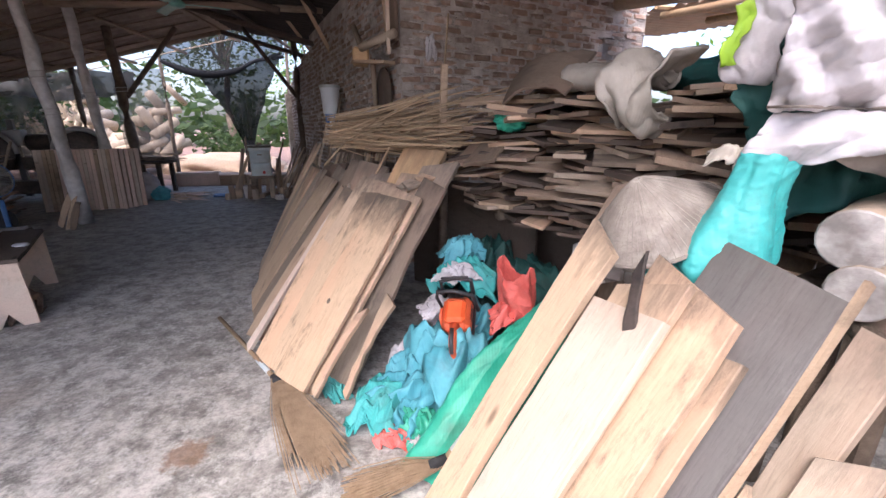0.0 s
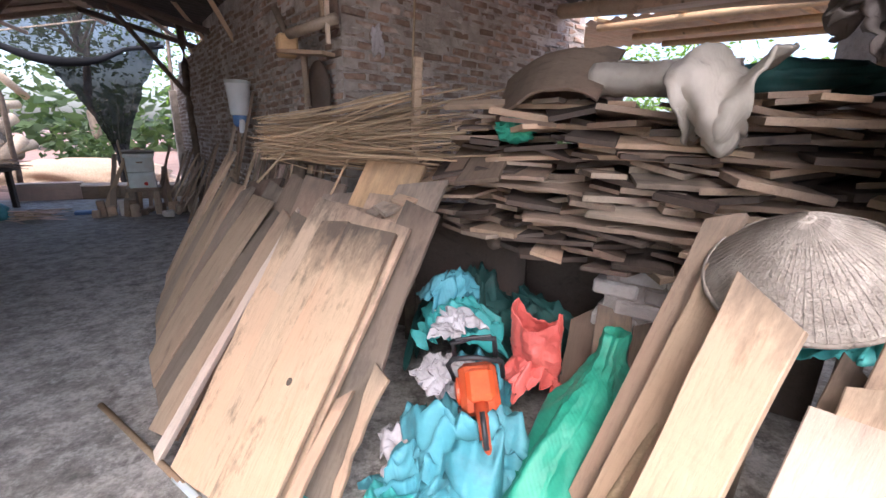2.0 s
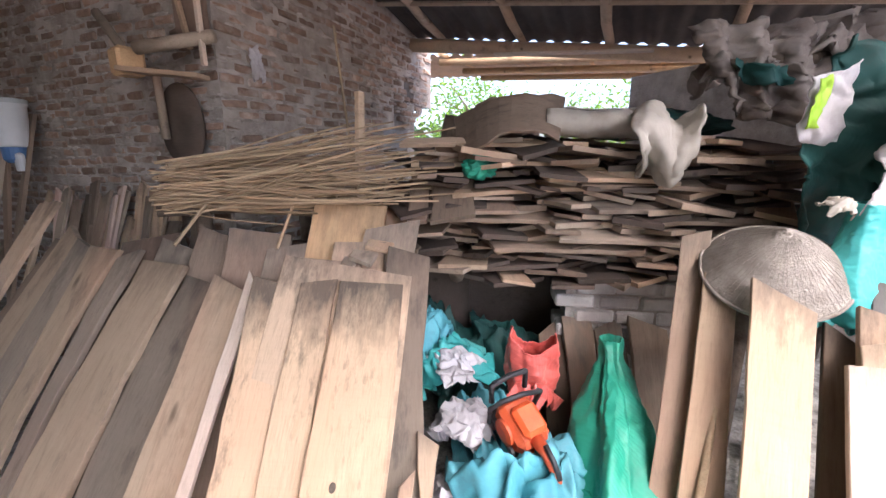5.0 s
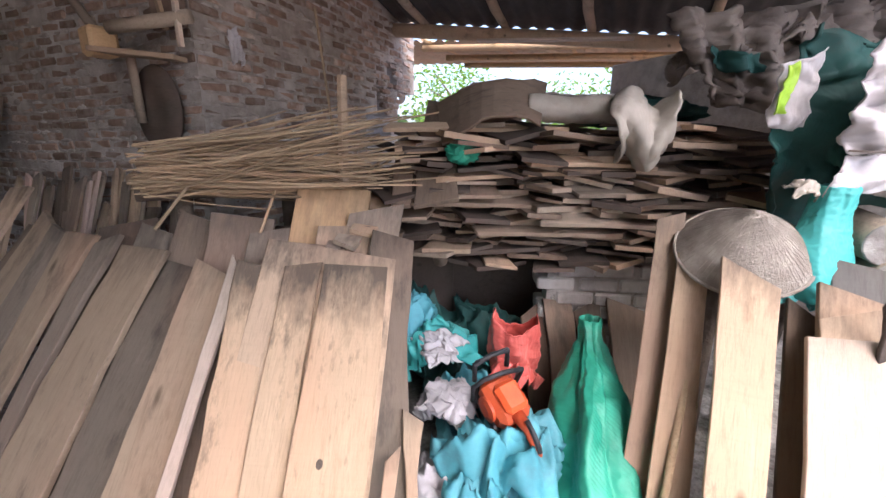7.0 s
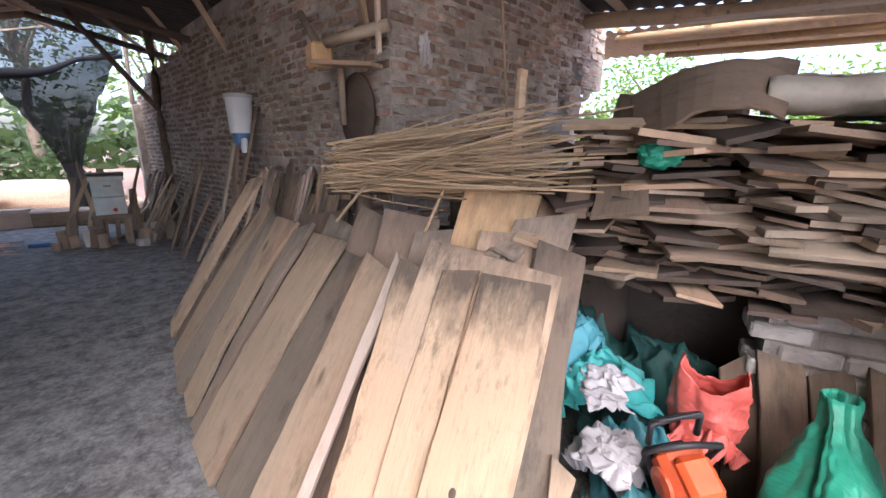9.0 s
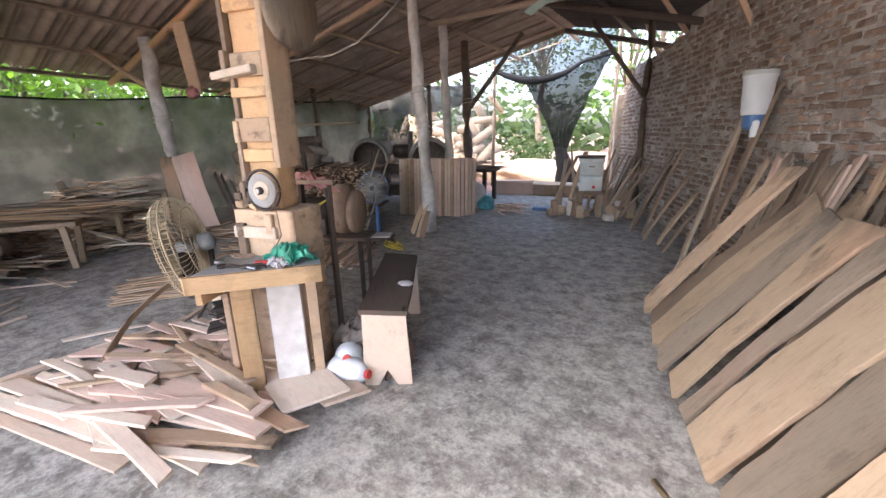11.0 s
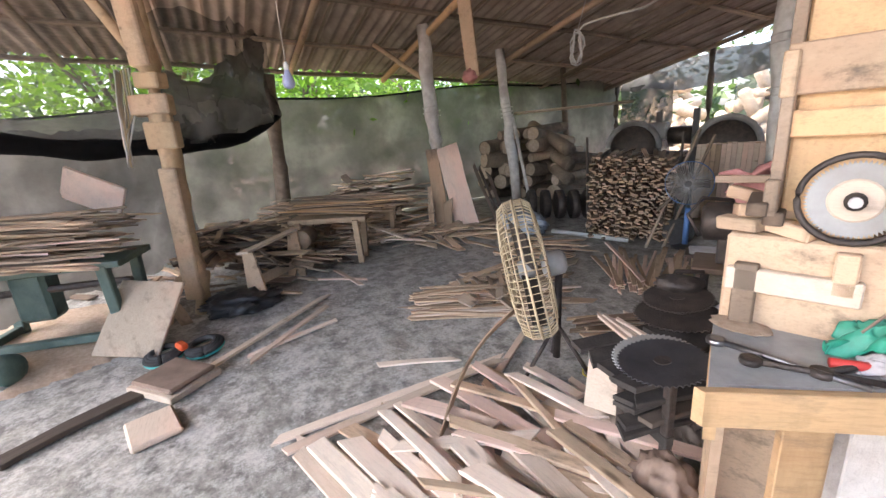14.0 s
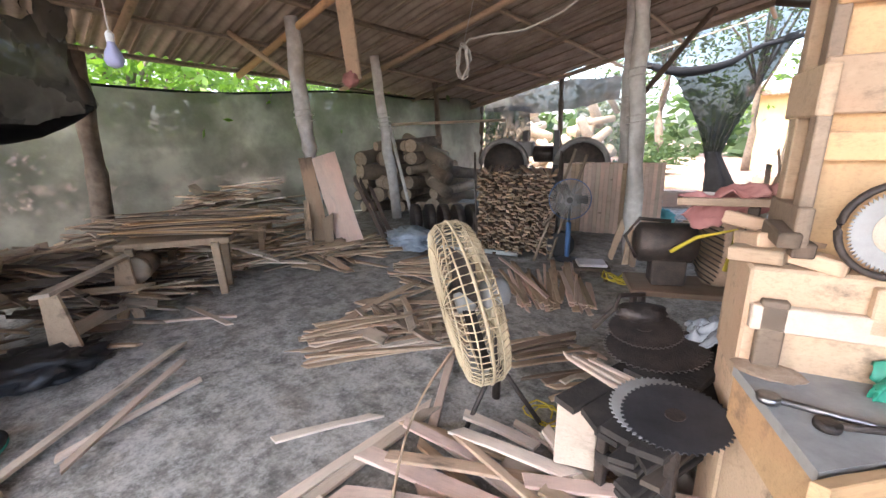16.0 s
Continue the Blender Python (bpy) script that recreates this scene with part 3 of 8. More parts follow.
def brick_wall(name, axes, length, top, gone, near, label, seed):
    """A wall of single bricks on a mortar core; top(u) is its height, gone(u, z) where bricks fell out, near(u, z) ranks the bricks."""
    along, out = axes
    rnd = random.Random(seed)
    core = bmesh.new()
    step, rows = 0.25, 0.077 * 4
    for i in range(int(length / step)):
        u = (i + 0.5) * step
        for k in range(11):
            z = (k + 0.5) * rows
            if z + rows / 2 > top(u) + 0.2 or gone(u, z):
                continue
            box(core, step, 0.19, rows, wall_pose(along, out, u, -0.095, z))
    wall = solo(name, core, MORTAR, label, "wall", kind="structure")
    spots = []
    for r in range(int(3.3 / 0.077)):
        z = 0.04 + r * 0.077
        shift = 0.112 * (r % 2)
        for i in range(int(length / 0.224)):
            u = 0.108 + i * 0.224 + shift + rnd.uniform(-0.006, 0.006)
            if u < length - 0.05 and z < top(u) and not gone(u, z):
                m = wall_pose(along, out, u, -0.017 + rnd.uniform(-0.014, 0.010), z + rnd.uniform(-0.008, 0.008) + 0.008 * math.sin(u * 2.1)) @ pose(0, 0, 0, 0, rnd.uniform(-2.6, 2.6), rnd.uniform(-3, 3))
                spots.append((near(u, z), m))
    spots.sort(key=lambda s: s[0])
    for k, (_, m) in enumerate(spots[:300]):
        ob = part("brick", BRICK_MESHES[k % 6], BRICK, wall)
        ob.matrix_local = m
    vs, fs = [], []
    kinds = [([v.co.copy() for v in me.vertices], [tuple(p.vertices) for p in me.polygons]) for me in BRICK_MESHES]
    for n, (_, m) in enumerate(spots[300:]):
        k = len(vs)
        base, faces = kinds[n % 6]
        vs += [tuple(m @ v) for v in base]
        fs += [tuple(i + k for i in f) for f in faces]
    me = bpy.data.meshes.new("bricks")
    me.from_pydata(vs, [], fs)
    me.materials.append(BRICK)
    tagged(part("bricks", me, BRICK, wall), kind="stuff")
    # mortar squeezed out of the joints and smeared over the bricks
    ico = bmesh.new()
    bmesh.ops.create_icosphere(ico, subdivisions=1, radius=1.0)
    ico.verts.ensure_lookup_table()
    ball, tris = [v.co.copy() for v in ico.verts], [tuple(v.index for v in f.verts) for f in ico.faces]
    ico.free()
    vs, fs = [], []
    for n in range(int(length * 330)):
        u, r = rnd.uniform(0.02, length - 0.05), rnd.randrange(5, 39)
        z = 0.0015 + r * 0.077 + 0.008 * math.sin(u * 2.1) + rnd.uniform(-0.006, 0.006)
        if z > top(u) or gone(u, z):
            continue
        big = rnd.random() < 0.12
        m = wall_pose(along, out, u, 0.0 + rnd.uniform(-0.004, 0.006), z + (rnd.uniform(-0.03, 0.03) if big else 0))
        s = Vector((rnd.uniform(0.03, 0.09), rnd.uniform(0.006, 0.014), rnd.uniform(0.009, 0.018) * (2.2 if big else 1)))
        k = len(vs)
        vs += [tuple(m @ Vector((c.x * s.x * rnd.uniform(0.7, 1.2), c.y * s.y * rnd.uniform(0.7, 1.3), c.z * s.z * rnd.uniform(0.6, 1.3)))) for c in ball]
        fs += [tuple(i + k for i in f) for f in tris]
    me = bpy.data.meshes.new("mortar_smears")
    me.from_pydata(vs, [], fs)
    me.materials.append(MORTAR)
    me.polygons.foreach_set("use_smooth", [True] * len(fs))
    tagged(part("mortar_smears", me, MORTAR, wall), kind="stuff")
    return wall


def add_walls():
    # added wall, hidden by the sacks, that cuts light from the right
    solo("wall_right", B(0.15, 5.2, 2.3, pose(2.75, 0.7, 1.15, 0, 0, -12), 0.01), MORTAR, "added plain wall at the edge of the lean-to, blocking side light", "wall", kind="structure")
    brick_wall("wall_front", FRONT, 3.3, lambda u: 3.05 - 0.04 * math.sin(u * 3),
               lambda u, z: (u > 1.95 and z < 1.95 + 0.12 * math.sin(u * 9)) or (abs(u - 2.62) < 0.07 and abs(z - 2.33) < 0.08) or (u > 3.05 and z < 2.3),
               lambda u, z: (u - 1.2) ** 2 + (z - 2.2) ** 2, "old brick wall with thick uneven mortar, broken away at one end", 1)
    brick_wall("wall_side", SIDE, 8.5, lambda u: 3.02 - 0.03 * u - max(0, u - 5.5) * 0.11,
               lambda u, z: False, lambda u, z: (u - 1.2) ** 2 + (z - 1.9) ** 2, "long old brick side wall, grey with dust", 2)
    solo("wall_end", B(0.2, 4.5, 2.3, pose(-2.2, 12.6, 1.15, 0, 0, -64), 0.01), MORTAR, "plain plastered end wall of the brick building", "wall", kind="structure")
    solo("wall_back", B(0.2, 8.0, 2.9, pose(0.6, 9.5, 1.45, 0, 0, 26), 0.01), MORTAR, "plain inner wall of the brick building", "wall", kind="structure")


# ---- roofs ----
def roof_z(x, y):
    left = 2.9 + 0.19 * (x + 11.8) - 0.05 * y
    right = 2.9 + 0.19 * 6.8 - 0.05 * y - 0.19 * (x + 5)
    return min(left, right)


def corrugated(x0, x1, y0, y1, zf, amp=0.026, pitch=0.17, sheets=4):
    """Overlapping wavy sheets, the waves running along x."""
    bm = bmesh.new()
    ny = int((y1 - y0) / pitch * 6)
    for s in range(sheets):
        a, b = x0 + (x1 - x0) * s / sheets, x0 + (x1 - x0) * (s + 1) / sheets + 0.12
        rows = []
        for i in range(3):
            x = a + (b - a) * i / 2
            rows.append([bm.verts.new((x, y0 + (y1 - y0) * j / ny, zf(x, y0 + (y1 - y0) * j / ny) + amp * math.sin(math.tau * j / 6) + (0.016 if i == 2 else 0.0))) for j in range(ny + 1)])
        for p, q in zip(rows, rows[1:]):
            for j in range(ny):
                bm.faces.new((p[j], q[j], q[j + 1], p[j + 1]))
    return bm


# left and middle roofs run on unseen below y = -1 to shade the floor
solo("roof_left", corrugated(-11.7, -5.0, -4.7, 10.6, roof_z), FIBRO, "sagging brown corrugated roof sheets seen from below", "roof", kind="structure", smooth=True)
solo("roof_right", corrugated(-2.5, 0.2, -0.3, 10.6, roof_z, sheets=2), LOWROOF, "very dark corrugated roof sheets seen from below", "roof", kind="structure", smooth=True)
solo("roof_middle", corrugated(-5.0, -2.62, -4.7, 10.6, roof_z, sheets=2), LOWROOF, "very dark corrugated roof sheets beside the ridge", "roof", kind="structure", smooth=True)

BEAM0, BDIR, BIN = Vector((2.07, 5.40, 2.83)), Vector((0.443, -0.897, -0.13)), Vector((-0.897, -0.443, 0))


def low_roof():
    bm = corrugated(0, 1, 0, 1, lambda x, y: 0, amp=0.02, pitch=0.17 / 7.0, sheets=2)
    for v in bm.verts:
        q = BEAM0 + BDIR * (v.co.y * 7.5 - 1.0) + BIN * (v.co.x * 3.2 - 0.1)
        v.co = Vector((q.x, q.y, q.z + 0.10 + v.co.z + 0.19 * (v.co.x * 3.2)))
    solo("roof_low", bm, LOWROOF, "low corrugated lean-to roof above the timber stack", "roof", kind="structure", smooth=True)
    bm = trunk_bm(BEAM0 - BDIR * 0.3, BEAM0 + BDIR * 6.5, 0.075, 0.06, 3, wob=0.03)
    solo("roof_beam", bm, TAN, "crooked brown log beam under the lean-to roof", "beam", "lean-to beams", "structure", smooth=True)
    for k, d in enumerate((0.35, 1.3, 2.2, 3.2, 4.2, 5.2)):
        a = BEAM0 + BDIR * d + Vector((0, 0, 0.04))
        b = a + BIN * 3.0 + Vector((0, 0, 0.57))
        solo("roof_rafter", trunk_bm(a - BIN * 0.35, b, 0.045, 0.05, 30 + k), TAN if k % 2 else GREY, "rough pole rafter under the lean-to roof", "rafter", "lean-to rafters", "structure", smooth=True)
    for k in range(2):
        a = BEAM0 + BIN * (0.8 + k * 1.0) + Vector((0, 0, 0.06 + 0.19 * (0.8 + k)))
        solo("roof_purlin", T([a, a + BDIR * 6.0], 0.022, 6), GREY, "thin pole purlin", "purlin", "lean-to purlins", "structure")
    # the neighbour's lower roof beyond the opening
    bm = corrugated(0, 1, 0, 1, lambda x, y: 0, amp=0.02, pitch=0.17 / 9.0, sheets=1)
    for v in bm.verts:
        q = BEAM0 + BDIR * (v.co.y * 9 - 2.0) - BIN * (0.7 + v.co.x * 2.2)
        v.co = Vector((q.x, q.y, 2.86 + v.co.z + 0.10 * v.co.x - 0.06 * (v.co.y * 9 - 2)))
    solo("roof_neighbour", bm, TAN, "sunlit sheets of the next shed's roof", "roof", kind="structure", smooth=True)
    for k in range(3):
        a = BEAM0 - BIN * (0.75 + 0.9 * k)
        z = 2.78 + 0.04 * k
        solo("roof_pole", T([(a.x, a.y, z), (a.x + 2.6, a.y - 5.3, z - 0.36)], 0.045, 7), ORANGE, "peeled pole under the next shed's roof", "pole", "poles of the next shed", "structure", smooth=True)
    for k in range(7):
        a = BEAM0 + BDIR * (k * 0.9 + 0.1) - BIN * 0.5
        b = a - BIN * 2.3
        solo("roof_batten", T([(a.x, a.y, 2.83 - 0.06 * k), (b.x, b.y, 2.98 - 0.06 * k)], 0.028, 6), ORANGE, "peeled batten under the next shed's roof", "batten", "battens of the next shed", "structure")


low_roof()
PLANK_TOP = solo("roof_strip", B(1.45, 0.1, 0.02, span((2.15, 4.15, 2.52), (2.8, 2.85, 2.42)) @ Matrix.Translation((0.72, 0, 0)), 0.003), CREAM, "pale batten laid across the lean-to rafters", "batten", kind="structure")

# poles that carry the main roof
for k, x in enumerate((-11.6, -10.4, -9.1, -7.8, -6.5, -5.1, -3.8, -2.0, -0.4)):
    pts = [(x, y, roof_z(x, y) - 0.075 + 0.02 * math.sin(y * 1.7 + k)) for y in ((-2.9, -0.9, 0.7, 2.7, 4.9, 7.1, 9.3, 11.3) if x < -5 else ((-1.4, 0.6, 2.7, 4.9, 7.1, 9.3, 11.3) if x < -2.6 else (0.3, 2.7, 4.9, 7.1, 9.3, 11.3)))]
    solo("roof_purlin", T(pts, 0.038, 7), GREY if k < 6 else DARK, "rough pole purlin under the corrugated roof", "purlin", "roof purlins", "structure", smooth=True)
for k, y in enumerate((-0.7, 0.6, 2.4, 4.15, 6.15, 8.1, 10.2)):
    z0, z1 = roof_z(-11.6, y) - 0.16, roof_z(-5.0, y) - 0.17
    solo("roof_rafter", T([(-11.5, y, z0), (-8.2, y + 0.04, (z0 + z1) / 2 + 0.01), (-5.0, y, z1)], 0.05, 8), ORANGE if k == 3 else (TAN if k < 5 else GREY), "round pole rafter under the corrugated roof", "rafter", "roof rafters", "structure", smooth=True)
    z2 = roof_z(0.4, y) - 0.17
    if y > 3:
        solo("roof_rafter", T([(-5.0, y, z1), (-0.9 if y < 6 else -2.2, y, z2 + 0.25)], 0.05, 8), DARK, "dark pole rafter under the roof", "rafter", "roof rafters", "structure", smooth=True)
for k in range(29):
    y = -2.8 + 0.5 * k
    solo("roof_batten", B(6.6, 0.035, 0.022, span((-11.7, y, roof_z(-11.7, y) - 0.034), (-5.1, y, roof_z(-5.1, y) - 0.034)) @ Matrix.Translation((3.3, 0, 0))), GREY, "thin wooden batten under the corrugated roof", "batten", "roof battens", "structure")
solo("tie_beam", T([(-6.3, 7.3, 3.32), (-3.6, 7.3, 3.3), (-1.9, 7.2, 3.2)], 0.05, 8), GREY, "grey pole tie beam across the workshop", "beam", kind="structure", smooth=True)


# ---- posts ----
def post(p0, p1, r0, r1, seed, mat, label, knots=()):
    t = thing("roof_post", label, "post", "roof posts", "structure", (p0[0], p0[1], 0))
    d = Vector((p0[0], p0[1], 0))
    part("trunk", trunk_bm(Vector(p0) - d, Vector(p1) - d, r0, r1, seed), mat, t, smooth=True)
    for z in knots:
        f = z / p1[2]
        c = (Vector(p0) - d).lerp(Vector(p1) - d, f)
        pts = [c + Vector(((r0 + 0.012) * math.cos(a), (r0 + 0.012) * math.sin(a), 0.012 * a)) for a in [i * 0.6 for i in range(22)]]
        part("rope_tie", T(pts, 0.008, 5), WIRE, t, "grey rope wound round the post", smooth=True)
    return t


post((-5.57, 6.24, 0), (-5.74, 6.14, roof_z(-5.7, 6.1)), 0.105, 0.075, 1, POSTWOOD, "whitened round trunk post with rope ties", (1.55, 2.05))
post((-6.32, 7.9, 0), (-6.43, 7.84, roof_z(-6.4, 7.8)), 0.10, 0.08, 2, POSTWOOD, "pale grey trunk post beside the slatted panels", (1.9,))
post((-6.70, 9.2, 0), (-6.80, 9.15, roof_z(-6.8, 9.1)), 0.11, 0.09, 3, BARK, "dark trunk post with diagonal braces", (2.1,))
post((-9.44, 4.20, 0), (-9.52, 4.12, 3.08), 0.125, 0.10, 4, POSTWOOD, "whitened trunk post behind leaning boards", (1.75,))
post((-9.98, 6.2, 0), (-10.16, 6.0, roof_z(-10.1, 6.1)), 0.10, 0.085, 5, POSTWOOD, "grey trunk post with a rope-bound fork", (1.65, 1.72, 1.8))
post((-10.6, 8.2, 0), (-10.7, 8.1, roof_z(-10.7, 8.1)), 0.07, 0.06, 6, BARK, "thin dark post", ())
post((-10.75, 1.85, 0), (-10.6, 1.95, 2.55), 0.13, 0.09, 7, BARK, "dark bark-covered fence post", ())
post((-8.9, 10.6, 0), (-8.9, 10.6, roof_z(-8.9, 10.6)), 0.07, 0.06, 8, BARK, "thin dark post at the back", ())
post((-11.3, 10.6, 0), (-11.3, 10.6, roof_z(-11.3, 10.6)), 0.07, 0.06, 9, BARK, "thin dark post at the back corner", ())
post((-3.3, 9.9, 0), (-3.3, 9.9, roof_z(-3.3, 9.9)), 0.07, 0.06, 10, BARK, "dark thin post beside the brick wall", ())
solo("brace", T([(-6.7, 9.2, 2.05), (-5.75, 9.75, 3.5)], 0.05, 7), BARK, "dark diagonal pole brace", "brace", "pole braces", "structure", smooth=True)
solo("brace", T([(-3.3, 9.85, 2.1), (-4.3, 9.7, 3.5)], 0.045, 7), BARK, "dark diagonal pole brace", "brace", "pole braces", "structure", smooth=True)
for a, b in (((-2.35, 6.9, 3.75), (-1.75, 7.0, 2.55)), ((-3.1, 8.6, 3.6), (-2.45, 8.7, 2.7)), ((-3.55, 10.2, 3.6), (-3.1, 10.3, 2.6))):
    solo("brace", B(1.35, 0.09, 0.06, span(a, b) @ Matrix.Translation((0.67, 0, 0)), 0.006), TAN, "plain sawn brace from the roof to the brick wall", "brace", "wall braces", "structure")


def carved_post():
    """Thick old trunk wrapped with planks and nailed blocks."""
    t = thing("machine_post", "dusty brown post built up of old timbers and nailed blocks", "post", at=(-7.65, 0.66, 0))
    rnd = random.Random(5)
    part("trunk", trunk_bm((0, 0, 0), (0.02, 0.02, 3.25), 0.10, 0.085, 12, wob=0.025), DUSTY, t, smooth=True)
    for k, (z, h, w) in enumerate(((0.75, 1.2, 0.15), (1.62, 0.22, 0.24), (1.86, 0.16, 0.30), (2.05, 0.12, 0.22), (2.5, 0.7, 0.16))):
        part("timber", B(w, 0.13, h, pose(0.03, -0.02 + 0.03 * (k % 2), z, rnd.uniform(-4, 4), rnd.uniform(-5, 5), 62 + rnd.uniform(-8, 8)), 0.012), DUSTY if k % 2 else TAN, t)
    part("brace", T([(0, 0, 2.15), (-0.55, -0.5, 3.1)], 0.045, 7), DUSTY, t, smooth=True)
    for k in range(7):
        x, low = -0.10 + 0.03 * k, 1.38 + 0.07 * (k % 3)
        pts = [(x - 0.03, -0.24 + 0.02 * k, 2.14), (x - 0.05, -0.27 + 0.02 * k, 1.8), (x - 0.02, -0.28, low + 0.05), (x + 0.03, -0.27, low), (x + 0.06, -0.26, low + 0.1), (x + 0.04, -0.24, 1.85), (x + 0.02, -0.2, 2.12)]
        part("hanging_cord", T(pts, 0.0065, 5), CAGE if k % 2 else WIRE, t, smooth=True)
    return t


carved_post()


# ---- nets ----
def lerp(a, b, f):
    return a + (b - a) * f


def add_nets():
    def fence(u, v):
        y = lerp(-4.5, 10.8, u)
        top = 2.22 + 0.035 * (y - 2) + 0.05 * math.sin(y * 1.3)
        return (-11.35 + 0.06 * math.sin(y * 2.2) + 0.04 * math.sin(y * 5 + v * 3), y, lerp(0.0, top, v))
    solo("shade_net_fence", sheet_bm(fence, 110, 22, 0, 0.035, 1.6, 1), NETGREY, "dusty grey shade net stretched as a fence along the yard", "net", smooth=True)
    pts = [(-11.33, y, 2.24 + 0.035 * (y - 2) + 0.05 * math.sin(y * 1.3)) for y in [-4.5 + 0.6 * k for k in range(26)]]
    solo("fence_rope", T(pts, 0.02, 6), NETHEM, "black rolled hem of the fence net", "rope")

    def drape(u, v):
        f = u * 1.55 - 0.55
        x, y = lerp(-8.15, -10.65, f), lerp(-0.05, 2.0, f)
        hem = 1.55 + 0.25 * max(0, f - 0.45) + 0.9 * max(0, f - 0.72) + 0.5 * max(0, -f)
        top = 2.85 + 0.55 * max(0, f - 0.2) + 0.04 * math.sin(u * 30)
        return (x + 0.05 * math.sin(v * 9 + u * 14), y + 0.06 * math.sin(u * 22 + v * 4), lerp(hem, top, v))
    solo("hanging_shade_net", sheet_bm(drape, 90, 26, 0, 0.05, 2.2, 2), NETTHIN, "black shade net hung in a sagging swag behind the post", "net", smooth=True)

    def fold(u, v):
        f = lerp(0.54, 0.985, u)
        p, hem = Vector(drape(f, v)), drape(f, 0)[2]
        top = 2.25 + 0.85 * u * u + 0.05 * math.sin(u * 14)
        return Vector((p.x, p.y, lerp(hem, top, v))) + Vector((0.05, -0.06, 0)) + Vector((0.05, -0.05, 0)) * tri_wave(u * 5 + v * 0.6)
    solo("folded_shade_net", sheet_bm(fold, 60, 34, 0, 0.06, 2.0, 12), NETFOLD, "doubled black shade net gathered at its end", "net", smooth=True)

    def haze(u, v):
        f = u * 1.0 - 0.62
        x, y = lerp(-8.15, -10.65, f), lerp(-0.05, 2.0, f)
        return (x - 0.12 + 0.05 * math.sin(v * 7 + u * 11), y - 0.1, lerp(0.25, 1.7, v))
    solo("grey_shade_net", sheet_bm(haze, 60, 20, 0, 0.06, 2.0, 6), NETGREY, "dusty grey net hanging in loose folds to the floor", "net", smooth=True)
    pts = []
    for k in range(34):
        f = (k / 33) * 1.55 - 0.55
        hem = 1.55 + 0.25 * max(0, f - 0.45) + 0.9 * max(0, f - 0.72) + 0.5 * max(0, -f)
        pts.append((lerp(-8.15, -10.65, f), lerp(-0.05, 2.0, f), hem))
    solo("net_hem", T(pts, [0.06 + 0.03 * math.sin(math.pi * k / 33) + 0.012 * math.sin(k * 1.1) for k in range(34)], 8), NETHEM, "thick bunched black lower hem of the hanging net", "net hem", smooth=True)

    # torn net strung between two tall poles beyond the far doorway
    def swag(u, v):
        x, y = lerp(-7.75, -4.8, u), lerp(12.2, 13.4, u)
        top = 4.55 - 0.2 * u
        hem = 3.2 - 0.32 * math.sin(math.pi * min(1, u * 1.3)) + 0.75 * max(0, u - 0.62)
        return (x, y - 0.25 * math.sin(math.pi * u) * (1 - v), lerp(hem, top, v))
    dn = thing("doorway_net", "thin torn black net hung across the far doorway", "net")
    part("sheet", sheet_bm(swag, 60, 22, 0, 0.05, 2.0, 4), NETBLUE, dn, smooth=True)
    part("hem", T([swag(k / 24, 0) for k in range(25)], [0.05 + 0.055 * math.sin(math.pi * min(1, k / 17)) for k in range(25)], 8), NETHEM, dn, "bunched black hem", smooth=True)

    def funnel(u, v):
        f = v ** 1.25
        x, y = lerp(-6.15, lerp(-7.1, -4.85, u), f), lerp(13.3, lerp(12.6, 13.35, u), f)
        x += (u - 0.5) * 0.35 * (1 - f)
        hem = 2.9 + 1.0 * max(0, u - 0.3)
        return (x, y - 0.12 * math.sin(u * 9) * f + 0.05 * tri_wave(u * 6), lerp(0.95, hem, v))
    gn = thing("gathered_net", "black net gathered to a bunch in the doorway", "net")
    part("funnel", sheet_bm(funnel, 44, 34, 0, 0.04, 3.0, 5), NETFAR, gn, smooth=True)

    def tail(u, v):
        th = u * math.tau
        r = lerp(0.15, 0.42, v ** 1.5) * (1 + 0.25 * tri_wave(u * 6 + v * 0.5))
        return (-6.15 + 0.35 * v + r * math.cos(th), 13.3 + 0.6 * r * math.sin(th), lerp(1.05, -0.05, v))
    part("tail", sheet_bm(tail, 40, 20, 0, 0.02, 4.0, 6), NETHEM, gn, "tied tail spreading on the ground", smooth=True)
    for k, (x, y, z) in enumerate(((-7.8, 12.2, 4.7), (-4.75, 13.42, 4.5))):
        solo("net_pole", trunk_bm((x, y, -0.06), (x + 0.05, y, z), 0.06, 0.045, 70 + k), BARK, "tall dark pole from which the doorway net hangs", "pole", "net poles", smooth=True)

    def screen(u, v):
        return (lerp(-9.3, -7.9, u), 12.3 + 0.02 * math.sin(u * 20), lerp(-0.05, 3.0, v))
    solo("door_screen", sheet_bm(screen, 20, 16, 0, 0.02, 2.0, 8), NETTHIN, "grey net screen beside the far doorway", "net", smooth=True)

    def tarp(u, v):
        return (lerp(-11.3, -7.6, u), 10.75 + 0.05 * math.sin(u * 15), lerp(2.05 + 0.35 * abs(u - 0.5), 2.75, v))
    solo("back_tarp", sheet_bm(tarp, 40, 10, 0, 0.05, 2.0, 9), NETGREY, "brown-grey tarpaulin hanging under the back eave", "tarpaulin", smooth=True)

    def backfence(u, v):
        return (lerp(-11.35, -9.9, u), 10.8 + 0.04 * math.sin(u * 15), lerp(0, 2.3, v))
    solo("back_net", sheet_bm(backfence, 20, 14, 0, 0.03, 2.0, 10), NETDARK, "dark net closing the back corner", "net", smooth=True)


add_nets()


